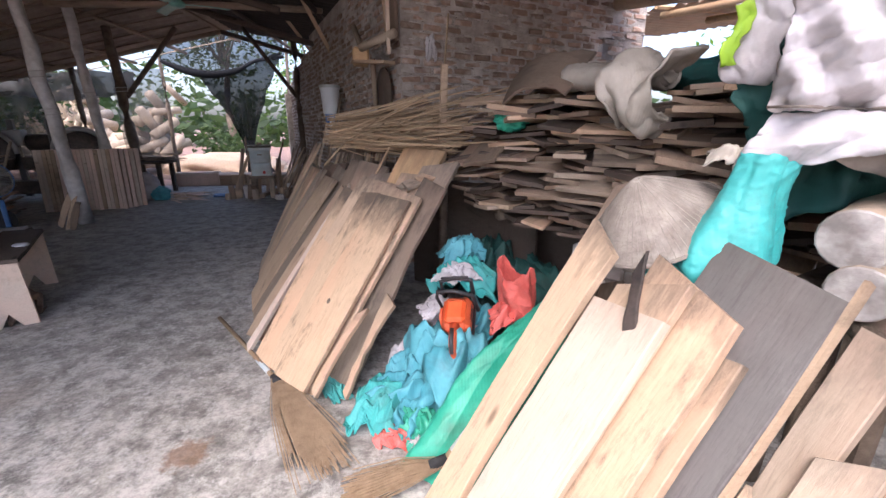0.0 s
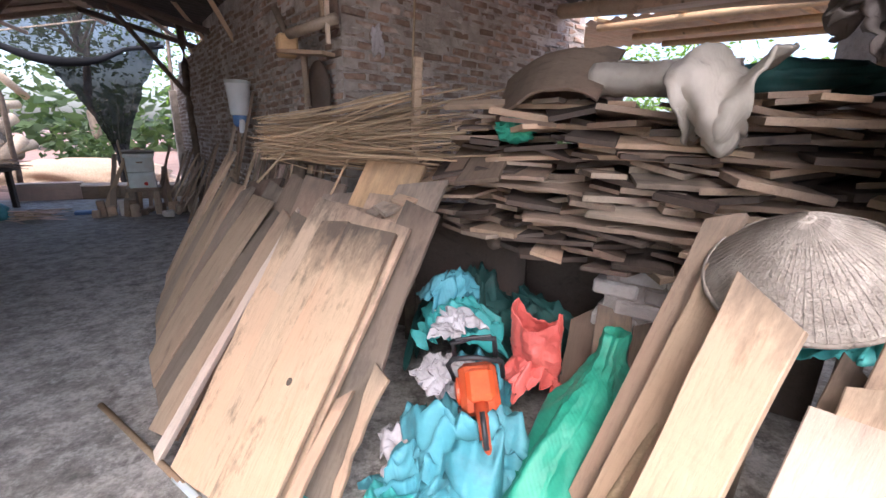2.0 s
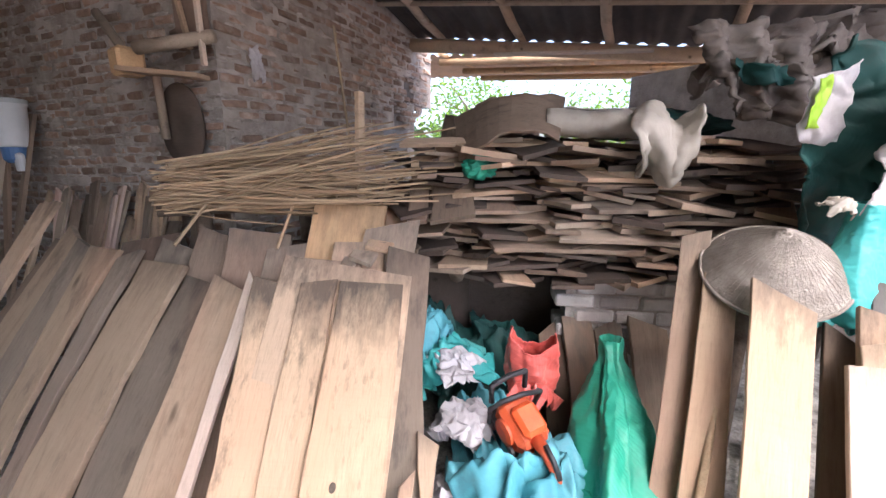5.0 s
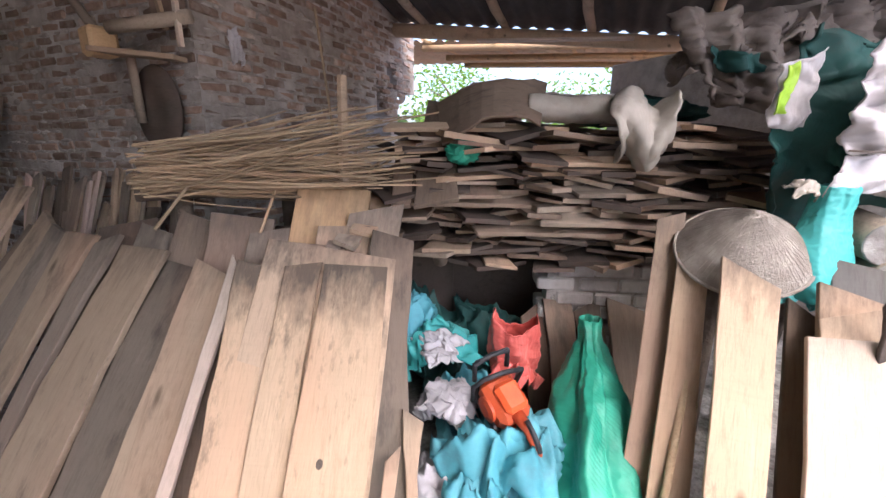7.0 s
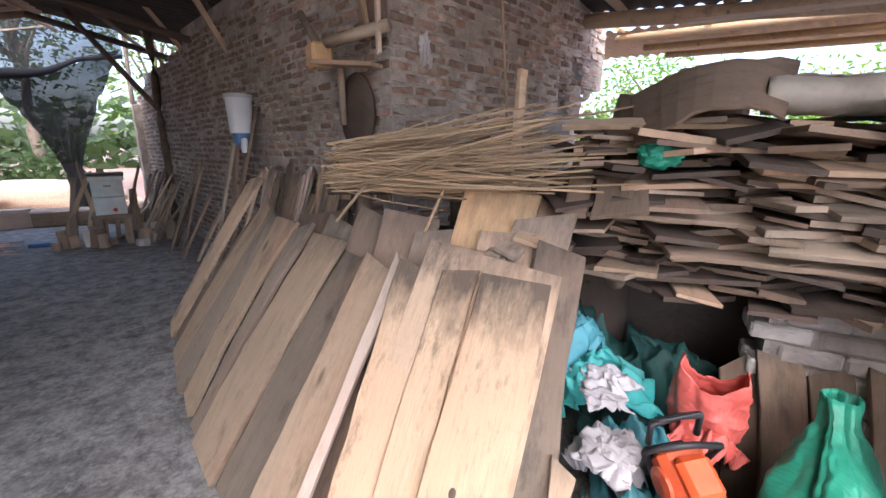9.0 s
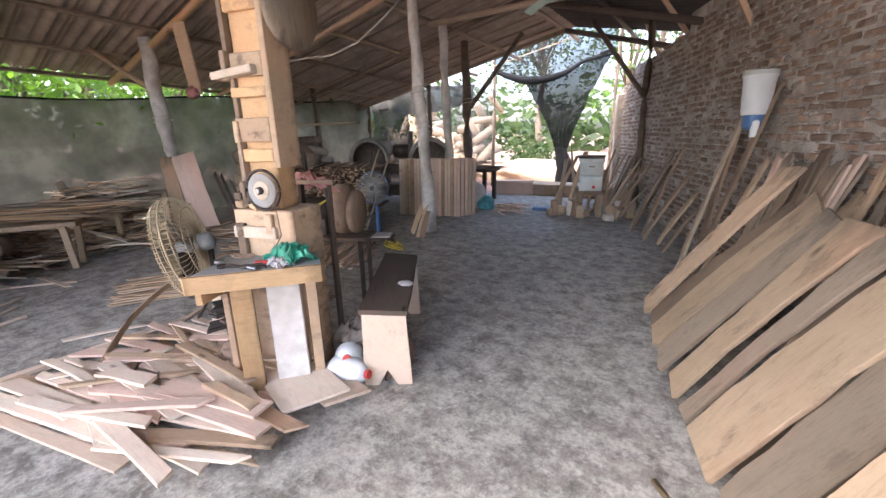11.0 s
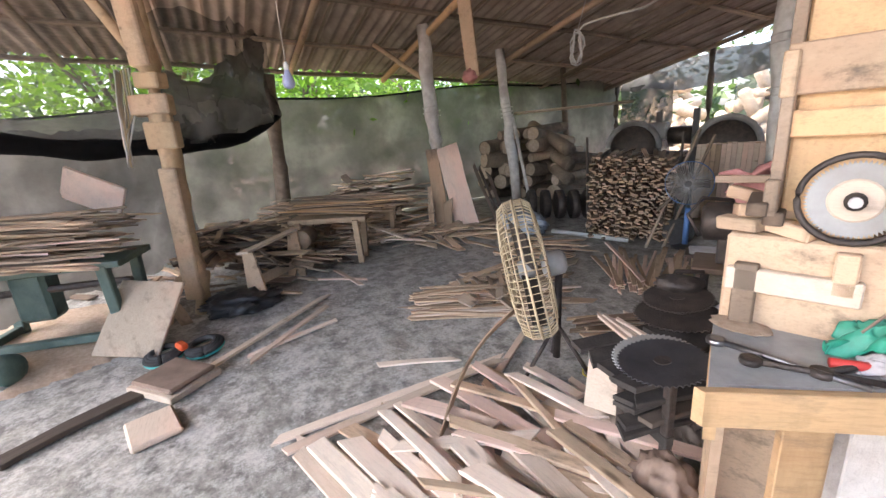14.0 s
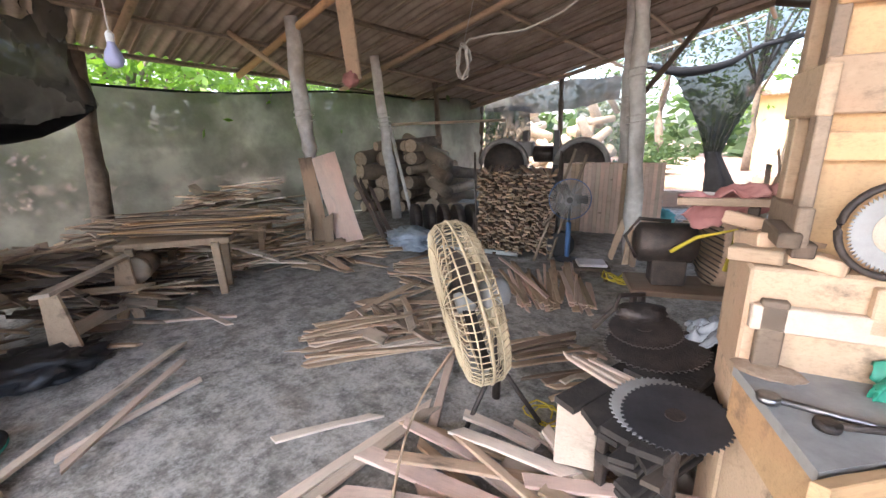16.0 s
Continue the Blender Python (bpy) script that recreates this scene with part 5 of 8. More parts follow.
solo("green_tarpaulin", sheet_bm(green_drape, 34, 34, 0.006, 0.05, 3.4, 17), DARKGREEN, "dark green tarpaulin hanging behind the sacks", "tarpaulin", smooth=True)
def teal_sack(u, v):
    """A half-filled sack standing on the boards, its neck tucked under the white sacks."""
    th = u * math.tau
    c = Vector((0.87, 1.24, 0.96)).lerp(Vector((0.945, 1.2, 1.36)), v)
    r = 0.115 - 0.055 * v ** 1.6 + 0.012 * math.sin(v * 7)
    r *= (0.9 + 0.1 * min(1, v * 8)) * (1 + 0.10 * tri_wave(u * 5 + v * 0.7) * (1 - 0.4 * v))
    return c + Vector((r * 1.15 * math.cos(th), r * 0.95 * math.sin(th), 0.012 * math.sin(3 * th) * (1 - v)))


ts = thing("stuffed_sack", "turquoise woven sack half filled and slumped on the boards", "sack", at=(0.9, 1.22, 0.95))
tsi = ts.matrix_world.inverted()
part("body", sheet_bm(lambda u, v: tsi @ teal_sack(u, v), 90, 80, 0.004, 0.0055, 17.0, 44), TEAL, ts, smooth=True)
part("slumped_end", crumple_bm((0.12, 0.085, 0.07), 42, 40, 5), TEAL, ts, at=pose(-0.1, 0.08, 0.015, 0, 0, -40), smooth=True)
part("tie_string", T([(-0.06, 0.0, 0.03), (-0.09, -0.05, -0.02), (-0.05, -0.07, -0.04)], 0.003, 5), BLUEC, ts, "pale tie string", smooth=True)
solo("sack_pole", T([(1.32, 1.82, 1.95), (2.3, 0.55, 2.02)], 0.03, 7), BARK, "dark pole from which the sacks hang", "pole", smooth=True)
for p in ((1.62, 1.42), (2.2, 0.7)):
    solo("sack_pole_post", T([(p[0], p[1], 0), (p[0], p[1], 2.02)], 0.045, 8), BARK, "dark upright pole at the back of the stack", "pole", "sack poles", smooth=True)


def hat():
    t = thing("wicker_cone_basket", "dusty conical wicker basket lid resting on the boards", "basket lid", at=Matrix.Translation((0.755, 1.42, 1.11)) @ Vector((-0.52, -0.2, 0.78)).to_track_quat("Z", "Y").to_matrix().to_4x4())
    prof = []
    n = 30
    for i in range(n + 1):
        f = i / n
        r = 0.225 * f ** 0.93 + 0.003
        prof.append((r + (0.0022 if i % 2 else 0), 0.195 * (1 - f ** 1.12)))
    prof = prof[::-1]
    outer = lathe(prof, 40)
    part("weave", outer, WICKER, t, smooth=True)
    for k in range(64):
        a = k * math.tau / 64
        pts = [(prof[i][0] * math.cos(a) * 1.008, prof[i][0] * math.sin(a) * 1.003, prof[i][1] + 0.0005) for i in range(0, n + 1, 3)]
        part("rib", T(pts, 0.0009, 4), WICKER, t)
    rim = [(0.229 * math.cos(k * math.tau / 40), 0.229 * math.sin(k * math.tau / 40), 0.0) for k in range(41)]
    part("rim", T(rim, 0.007, 6), WICKER, t, "bound wicker rim", smooth=True)
    return t


hat()

# ---- boards leaning at the near end ----
RG, RF = "boards leaning at the near end", (-0.62, -0.2, 0.62)
for k, (t, w, mat, lift, label) in enumerate((
    ((0.74, 1.68, 1.22), 0.11, OLD, -0.03, "dark plank leaning behind the pale boards"),
    ((0.65, 1.55, 1.07), 0.12, TAN, 0.0, "narrow tan board with a wavy live edge, leaning"),
    ((0.58, 1.355, 1.06), 0.16, PALE, 0.03, "long pale plank with bark edges, leaning"),
    ((0.67, 1.20, 0.95), 0.10, OLD, 0.0, "narrow dark slab leaning"),
    ((0.71, 1.13, 0.96), 0.07, GREY, 0.01, "narrow live-edged slab leaning"),
    ((0.67, 1.02, 1.03), 0.30, PALE, -0.02, "broad pale board leaning behind others"),
    ((0.57, 1.065, 0.91), 0.25, CREAM, 0.06, "smooth cream board leaning in front"),
    ((0.70, 0.945, 0.86), 0.21, PALE, 0.03, "pinkish sawn board leaning in the row"),
    ((0.60, 1.06, 1.00), 0.21, PALE, 0.015, "pale sawn plank end above the cream board"),
    ((0.83, 0.99, 1.11), 0.34, SLATE, -0.06, "dark grey weathered board with a pale sawn edge, leaning"),
    ((0.99, 0.82, 0.98), 0.10, GREY, -0.03, "grey-brown board leaning on the heap"),
    ((0.70, 0.72, 0.60), 0.05, TAN, 0.0, "short narrow batten leaning on the heap"),
    ((0.88, 0.70, 0.74), 0.11, GREY, 0.01, "rough live-edged grey board leaning on the heap"),
    ((1.02, 0.60, 0.78), 0.19, TAN, 0.0, "tan board leaning on the heap"),
    ((1.16, 0.42, 0.80), 0.16, TAN, 0.0, "brown board leaning on the heap"),
)):
    foot = (t[0] - 0.58 * t[2], t[1] - 0.20 * t[2], 0.02)
    plank(foot, t, w, mat, label, RG, RF, 150 + k, lift=lift, wob=0.004, thick=0.03)
solo("dark_board_edge", B(1.3, 0.012, 0.031, span((0.83 - 0.58 * 1.11, 0.99 - 0.2 * 1.11, 0.02), (0.83, 0.99, 1.11), RF) @ Matrix.Translation((0.66, -0.175, -0.06))), TAN, "pale freshly sawn edge strip of the dark board", "board edge")
prop = thing("board_prop", "rough trestle behind the leaning boards", "trestle", at=(0.95, 1.2, 0))
for a, b in (((-0.2, 0.3, 0), (-0.15, 0.3, 0.94)), ((0.15, -0.6, 0), (0.1, -0.6, 0.72)), ((0.35, 0.2, 0), (0.3, 0.1, 0.94)), ((-0.25, 0.45, 0.93), (0.2, -0.1, 0.93)), ((0.2, -0.1, 0.93), (0.1, -0.95, 0.70)), ((0.2, -0.1, 0), (0.2, -0.1, 0.93))):
    part("pole", T([a, b], 0.035, 7), BARK, prop, smooth=True)
for k, (p0, p1, r) in enumerate((((1.09, 1.04, 1.145), (1.75, 1.45, 1.20), 0.088), ((1.10, 1.00, 1.01), (1.75, 1.40, 1.02), 0.078))):
    lg = thing("short_log", "short peeled log lying on the heap", "log", "short logs", at=p0)
    part("trunk", trunk_bm((0, 0, 0), Vector(p1) - Vector(p0), r, r, 60 + k, 14, wob=0.004), GREY, lg, smooth=True)
    dd = (Vector(p1) - Vector(p0)).normalized()
    part("cut_face", lathe([(r * 0.9, -0.004), (r * 0.96, 0.0), (r * 0.9, 0.004)], 18), OLDEND, lg, "weathered grey sawn end", at=Matrix.Translation(-dd * 0.005) @ (-dd).to_track_quat("Z", "Y").to_matrix().to_4x4())
shelf = thing("low_rack", "dark rough rack under the short logs", "rack", at=(1.45, 1.2, 0))
part("board", B(0.75, 0.5, 0.04, pose(0, 0, 0.9, 0, 0, 30), 0.005), DARK, shelf)
for a in ((-0.3, -0.2), (0.3, 0.2), (-0.25, 0.2), (0.3, -0.15)):
    part("leg", T([(a[0], a[1], 0), (a[0], a[1], 0.9)], 0.04, 7), BARK, shelf)


def machete():
    m = span((0.505, 0.995, 0.815), (0.515, 1.01, 1.075), (-0.75, -0.6, 0.3))
    t = thing("iron_bar", "dark rough iron bar lying on the cream board", "iron bar", at=m)
    part("bar", board_bm(0.28, 0.034, 0.012, 91, 0.003, 0.01), IRON, t)
    part("tip", B(0.04, 0.03, 0.014, Matrix.Translation((-0.015, 0, 0)), 0.004), BLUEP, t, "blue-grey worn tip")


machete()


# ---- heap of sacks with the chainsaw ----
def heap():
    items = (
        ((-0.13, 1.92, 0.10), (0.20, 0.16, 0.13), BLUEC, 50, "crumpled sky-blue woven sack on the heap"),
        ((0.02, 1.94, 0.22), (0.16, 0.22, 0.2), BLUEC, 51, "sky-blue sack under the chainsaw"),
        ((0.05, 2.28, 0.33), (0.11, 0.11, 0.08), WHITEC, 52, "torn white sack scraps"),
        ((0.10, 2.45, 0.55), (0.09, 0.08, 0.05), WHITEC, 56, "torn white cloth scrap"),
        ((0.16, 2.55, 0.48), (0.17, 0.12, 0.12), TEAL, 53, "dark turquoise crumpled sack"),
        ((0.12, 2.72, 0.62), (0.12, 0.09, 0.09), BLUEC, 54, "sky-blue cloth tucked into the heap"),
        ((0.20, 1.72, 0.13), (0.16, 0.24, 0.13), GREENC, 57, "green plastic cloth spread over the heap"),
        ((-0.30, 1.80, 0.07), (0.15, 0.12, 0.085), TEAL, 59, "teal cloth at the foot of the heap"),
        ((-0.12, 1.68, 0.05), (0.10, 0.08, 0.06), GREENC, 60, "green net scrap on the floor"),
        ((-0.22, 1.60, 0.03), (0.07, 0.05, 0.04), CORAL, 61, "coral cloth scrap at the foot of the heap"),
        ((-0.10, 1.56, 0.03), (0.05, 0.04, 0.03), WHITEC, 62, "white cloth scrap on the floor"),
        ((-0.15, 2.12, 0.14), (0.12, 0.12, 0.09), WHITEC, 63, "greyish white sack at the side of the heap"),
        ((-0.62, 2.0, 0.03), (0.12, 0.05, 0.03), TEAL, 64, "green scrap under the plank feet"),
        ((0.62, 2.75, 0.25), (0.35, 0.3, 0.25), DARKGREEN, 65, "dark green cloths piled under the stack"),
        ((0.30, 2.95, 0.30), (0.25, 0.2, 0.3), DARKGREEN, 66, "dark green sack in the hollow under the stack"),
    )
    for c, s, mat, seed, label in items:
        solo("crumpled_sack", crumple_bm((s[0] * 1.25, s[1] * 1.25, s[2] * 1.1), seed), mat, label, "sack", at=pose(*c, 0, 0, seed * 47 % 180), smooth=True)


heap()


def coral_bag():
    """A carrier bag standing open, its two handles up like ears."""
    side, away = Vector((0.62, -0.78, 0)), Vector((0.78, 0.62, 0))

    def f(u, v):
        th = u * math.tau
        r = 0.095 + 0.06 * v - 0.055 * v * v
        ear = (0.5 + 0.5 * math.cos(2 * th)) ** 1.3
        h = 0.23 * v + 0.11 * ear * max(0, v - 0.45) * 1.8 * (1.1 if math.cos(th) < 0 else 0.8)
        pl = 1 + 0.10 * tri_wave(u * 6 + v * 0.5)
        return Vector((0.44, 2.25, 0.36)) + side * (r * 1.15 * pl * math.cos(th)) + away * (r * 0.75 * pl * math.sin(th) - 0.03 * v) + Vector((0, 0, h))
    solo("coral_bag", sheet_bm(f, 84, 46, 0.003, 0.010, 9.0, 3), CORAL, "coral red plastic bag standing open on the heap", "plastic bag", smooth=True)
    solo("coral_bag", crumple_bm((0.12, 0.10, 0.10), 67), CORAL, "crumpled coral red plastic bag", "plastic bag", at=pose(0.40, 2.22, 0.36), smooth=True)


coral_bag()


def green_tent(u, v):
    """Pulled up to a tied peak and falling in long stiff pleats."""
    th = u * math.tau
    along, across = Vector((0.80, 0.60, 0)), Vector((0.60, -0.80, 0))
    peak = Vector((0.62, 1.935, 0.64))
    pl = 0.6 * tri_wave(u * 5 + 0.7 * noise.noise(Vector((u * 4, v * 2.2, 3.0))) + 0.3 * v) + 0.5 * noise.noise(Vector((6 * math.cos(th) * 0.5, 6 * math.sin(th) * 0.5, v * 3)))
    base = Vector((0.24, 1.66, 0.02)) + along * (0.46 * math.cos(th)) + across * (0.20 * math.sin(th))
    k = v ** 0.9
    p = peak.lerp(base, k) + Vector((0, 0, 0.10 * math.sin(math.pi * v)))
    out = (along * math.cos(th) + across * math.sin(th))
    neck = 0.022 + 0.028 * max(0, 1 - v * 14)
    return p + out * (neck + 0.055 * pl * min(1, 0.25 + v * 1.6)) + Vector((0, 0, 0.05 * max(0, 1 - v * 10)))


solo("green_cloth", sheet_bm(green_tent, 140, 70, 0.003, 0.008, 9.0, 22), GREENC, "bright green plastic cloth pulled up to a peak in stiff folds", "plastic cloth", smooth=True)


def blue_sheet(u, v):
    x = lerp(-0.24, 0.20, u) + 0.30 * (v - 0.5)
    y = lerp(1.60, 2.36, u) - 0.22 * (v - 0.5)
    return (x, y, 0.03 + 0.36 * u + 0.045 * tri_wave(v * 4 + u * 1.2 + 0.3 * math.sin(u * 6)) - 0.3 * abs(v - 0.5) ** 1.5)


solo("blue_cloth", sheet_bm(blue_sheet, 80, 70, 0.004, 0.024, 6.5, 25), BLUEC, "faded blue woven cloth crumpled under the chainsaw", "cloth", smooth=True)
solo("torn_rag", crumple_bm((0.085, 0.11, 0.024), 83, 46, 4), WHITEC, "torn white woven scraps beside the chainsaw", "rag", at=pose(-0.06, 2.22, 0.42, 0, -18, 20), smooth=True)
solo("torn_rag", crumple_bm((0.07, 0.075, 0.022), 84, 40, 4), WHITEC, "torn white woven scraps beside the chainsaw", "rag", at=pose(0.02, 2.36, 0.55, 0, 0, 70), smooth=True)


def chainsaw():
    # x: towards the rear handle; z: up from the saw's side
    m = span((0.095, 2.12, 0.515), (0.04, 1.71, 0.225), (-0.25, -0.5, 0.85))
    t = thing("chainsaw", "orange and black petrol chainsaw lying on blue sacks", "chainsaw", at=m)
    part("body", B(0.20, 0.155, 0.10, Matrix.Translation((0.12, 0, 0.01)), 0.025), ORANGEP, t)
    part("top_cover", B(0.13, 0.11, 0.05, Matrix.Translation((0.13, 0.005, 0.075)), 0.018), ORANGEP, t)
    part("base", B(0.23, 0.165, 0.05, Matrix.Translation((0.11, 0, -0.055)), 0.015), BLACK, t)
    part("hand_guard", T([(0.0, -0.085, 0.04), (-0.035, -0.085, 0.12), (-0.04, 0.0, 0.14), (-0.035, 0.085, 0.12), (0.0, 0.085, 0.04)], 0.012, 8), BLACK, t, smooth=True)
    part("guard_plate", B(0.012, 0.15, 0.05, pose(-0.04, 0, 0.135, 0, 20, 0), 0.004), BLACK, t)
    part("front_handle", T([(0.05, -0.10, -0.05), (0.03, -0.115, 0.06), (0.04, -0.09, 0.135), (0.05, 0.0, 0.15), (0.06, 0.10, 0.11), (0.07, 0.105, -0.02)], 0.011, 8), BLACK, t, smooth=True)
    part("handle_strip", T([(0.05, 0.09, 0.115), (0.065, 0.108, 0.0)], 0.009, 6), STEEL, t)
    part("rear_handle", T([(0.20, 0, 0.05), (0.27, 0, 0.065), (0.34, 0, 0.045), (0.375, 0, -0.01)], [0.03, 0.022, 0.02, 0.026], 9), ORANGEP, t, smooth=True)
    part("handle_grip", T([(0.24, 0, 0.095), (0.30, 0, 0.085), (0.36, 0, 0.05)], 0.011, 8), BLACK, t, smooth=True)
    part("lower_grip", T([(0.2, 0, -0.04), (0.30, 0, -0.04), (0.375, 0, -0.01)], [0.03, 0.026, 0.022], 8), ORANGEP, t, smooth=True)
    part("trigger", B(0.04, 0.012, 0.03, Matrix.Translation((0.27, 0, 0.02)), 0.004), BLACK, t)
    part("starter_cover", lathe([(0.055, 0), (0.055, 0.012), (0.03, 0.02)], 18), ORANGEP, t, at=pose(0.12, -0.078, 0.0, 90, 0, 0))
    for k in range(5):
        part("cooling_slot", B(0.006, 0.004, 0.045, Matrix.Translation((0.08 + 0.018 * k, 0.0785, 0.02))), BLACK, t)
    part("fuel_cap", lathe([(0.02, 0), (0.02, 0.012), (0.012, 0.016)], 12), BLACK, t, at=pose(0.19, -0.08, -0.03, 90, 0, 0))


chainsaw()


def broom(p_end, p_neck, p_tip, handle_mat, seed, spread, label, handle=True):
    t = thing("broom", label, "broom", "straw brooms", at=p_neck)
    n = Vector(p_neck)
    r = random.Random(seed)
    e, tip = Vector(p_end) - n, Vector(p_tip) - n
    if handle:
        part("handle", T([e, e * 0.5 + Vector((0, 0, 0.004)), Vector()], 0.014, 9), handle_mat, t, "bamboo handle", smooth=True)
        part("blue_sleeve", T([e * 0.25, e * 0.08], 0.0155, 9), PALEBLUE, t, "pale blue worn sleeve", smooth=True)
    part("binding", T([e.normalized() * 0.03, tip.normalized() * 0.05], [0.018, 0.028], 10), RUBBER, t, "black rubber binding", smooth=True)
    side = tip.cross(Vector((0, 0, 1))).normalized()
    bm = bmesh.new()
    for k in range(230):
        f = r.gauss(0, 0.42)
        f = max(-1, min(1, f))
        ln = r.uniform(0.75, 1.08)
        end = tip * ln + side * spread * f + Vector((0, 0, r.uniform(-0.01, 0.02)))
        st = side * f * 0.02 + Vector((0, 0, r.uniform(-0.012, 0.012)))
        mid = (st + end) / 2 + side * f * spread * 0.12 + Vector((0, 0, r.uniform(0, 0.02)))
        tube(bm, [st, mid, end], 0.0026, 3)
    part("bristles", bm, BROOM, t, "fan of stiff brown straw")


broom((-1.72, 2.86, 0.03), (-0.965, 2.035, 0.05), (-0.50, 1.42, 0.03), BAMBOO, 6, 0.15, "old straw broom with bamboo handle lying on the floor")
broom((0.50, 1.465, 0.80), (0.0, 1.36, 0.11), (-0.38, 1.28, 0.03), BAMBOO, 9, 0.10, "straw broom with a bamboo handle tucked between the boards")

# ---- things on the brick walls ----
def wp(axes, u, d, z):
    return wall_pose(axes[0], axes[1], u, d, z)


def bucket():
    t = thing("wall_bucket", "white bucket with a blue base hung on the brick wall", "bucket", at=(-1.60, 6.16, 1.62))
    part("body", lathe([(0.105, 0.0), (0.11, 0.02), (0.13, 0.33), (0.138, 0.335), (0.138, 0.365), (0.128, 0.365), (0.12, 0.3)], 26), WHITEP, t, smooth=True)
    part("lid", lathe([(0.14, 0.35), (0.142, 0.385), (0.12, 0.39)], 26), PALEBLUE, t)
    part("base", lathe([(0.06, -0.13), (0.085, -0.1), (0.09, 0.0)], 20), BLUEP, t, "dark blue base")
    part("bottle", lathe([(0.03, -0.2), (0.035, -0.19), (0.035, -0.06), (0.02, -0.04)], 14), WHITEP, t, at=Matrix.Translation((0.02, -0.06, 0)))
    part("bail", T([(-0.135, 0, 0.34), (0, -0.03, 0.33), (0.135, 0, 0.34)], 0.004, 5), STEEL, t)


bucket()
sg = thing("wall_notice", "small faded paper notice pasted on the brick wall", "notice")
part("paper", B(0.17, 0.004, 0.2, wp(SIDE, 2.75, 0.02, 1.92)), WHITEC, sg)
solo("hung_rag", sheet_bm(lambda u, v: ((u - 0.5) * (0.07 + 0.10 * v * (1 - 0.5 * v)), 0.02 * tri_wave(u * 3 + v * 0.4), 0.1 - 0.2 * v - 0.03 * math.sin(u * 9)), 30, 34, 0.005, 0.014, 14.0, 80), WHITEC, "torn greyish rag hung on a nail in the wall", "rag", at=wp(FRONT, 0.30, 0.035, 2.17), smooth=True)
wb = thing("wall_bracket", "wooden bracket of boards nailed on the corner of the brick wall", "bracket", at=wp(SIDE, 0.30, 0.0, 2.15))
part("log", T([(-0.42, -0.1, 0.10), (0.05, -0.28, 0.04)], 0.04, 9), GREY, wb, smooth=True)
part("block", B(0.16, 0.16, 0.17, pose(0.22, -0.24, -0.02, 0, 0, 10), 0.02), ORANGE, wb)
part("shelf", B(0.55, 0.13, 0.03, pose(-0.05, -0.2, -0.10, 0, -6, -18), 0.004), TAN, wb)
part("frame", B(0.03, 0.03, 0.5, pose(-0.36, -0.14, 0.18), 0.003), CREAM, wb)
part("frame", B(0.03, 0.03, 0.5, pose(-0.12, -0.08, 0.3, 0, 12, 0), 0.003), TAN, wb)
part("panel", B(0.28, 0.04, 0.62, pose(-0.15, -0.03, 0.38), 0.006), BROWNC, wb, "dark brown panel")
part("crank", T([(0.26, -0.2, 0.02), (0.5, -0.22, 0.32)], 0.03, 7), GREY, wb, smooth=True)
part("leg", T([(0.08, -0.16, -0.05), (0.1, -0.14, -0.5)], 0.028, 7), GREY, wb, smooth=True)
solo("hanging_disc", lathe([(0.16, -0.02), (0.22, -0.015), (0.225, 0.0), (0.22, 0.015), (0.08, 0.03), (0.05, 0.02)], 24), DARK, "dark wooden disc hung on the brick wall", "wheel", at=wp(SIDE, 0.32, 0.07, 1.74) @ pose(0, 0, 0, 90, 0, 0) @ Matrix.Diagonal((0.95, 1.25, 1, 1)), smooth=True)


# ---- low bench ----
def bench():
    m = span((-3.20, 2.74, 0), (-3.90, 3.685, 0))
    t = thing("low_bench", "low bench with a dark stained top and pale end boards", "bench", at=m)
    part("seat", board_bm(1.18, 0.29, 0.03, 5, 0.003, 0.0), DARK, t, "dark stained top", at=Matrix.Translation((-0.03, 0, 0.515)))
    for x in (0.04, 1.08):
        bm = bmesh.new()
        pts = [(-0.15, 0), (-0.06, 0), (0.0, 0.11), (0.06, 0), (0.15, 0), (0.13, 0.5), (-0.13, 0.5)]
        a = [bm.verts.new((-0.014, y, z)) for y, z in pts]
        b = [bm.verts.new((0.014, y, z)) for y, z in pts]
        bm.faces.new(a)
        bm.faces.new(b[::-1])
        for k in range(7):
            bm.faces.new((a[k], a[(k + 1) % 7], b[(k + 1) % 7], b[k]))
        part("end_board", bm, CREAM, t, "pale board with a notched foot", at=pose(x, 0, 0, 0, 4 if x > 0.5 else -4, 0))
    part("stretcher", B(1.04, 0.025, 0.10, Matrix.Translation((0.56, 0.02, 0.42)), 0.003), TAN, t)
    scrap = solo("paper_scrap", blob_bm((0.045, 0.035, 0.012), 3, 0.3, 2.0, 3), WHITEC, "crumpled white paper scrap on the bench", "paper", at=Matrix.Translation((-3.352, 3.113, 0.542)), smooth=True)
    return t


bench()


# ---- wooden machine with saw discs ----
MM = pose(-3.635, 2.25, 0, 0, 0, 52)


def slab(corners, z0, z1):
    bm = bmesh.new()
    a = [bm.verts.new((x, y, z0)) for x, y in corners]
    b = [bm.verts.new((x, y, z1)) for x, y in corners]
    bm.faces.new(a[::-1])
    bm.faces.new(b)
    n = len(corners)
    for k in range(n):
        bm.faces.new((a[k], a[(k + 1) % n], b[(k + 1) % n], b[k]))
    return bm


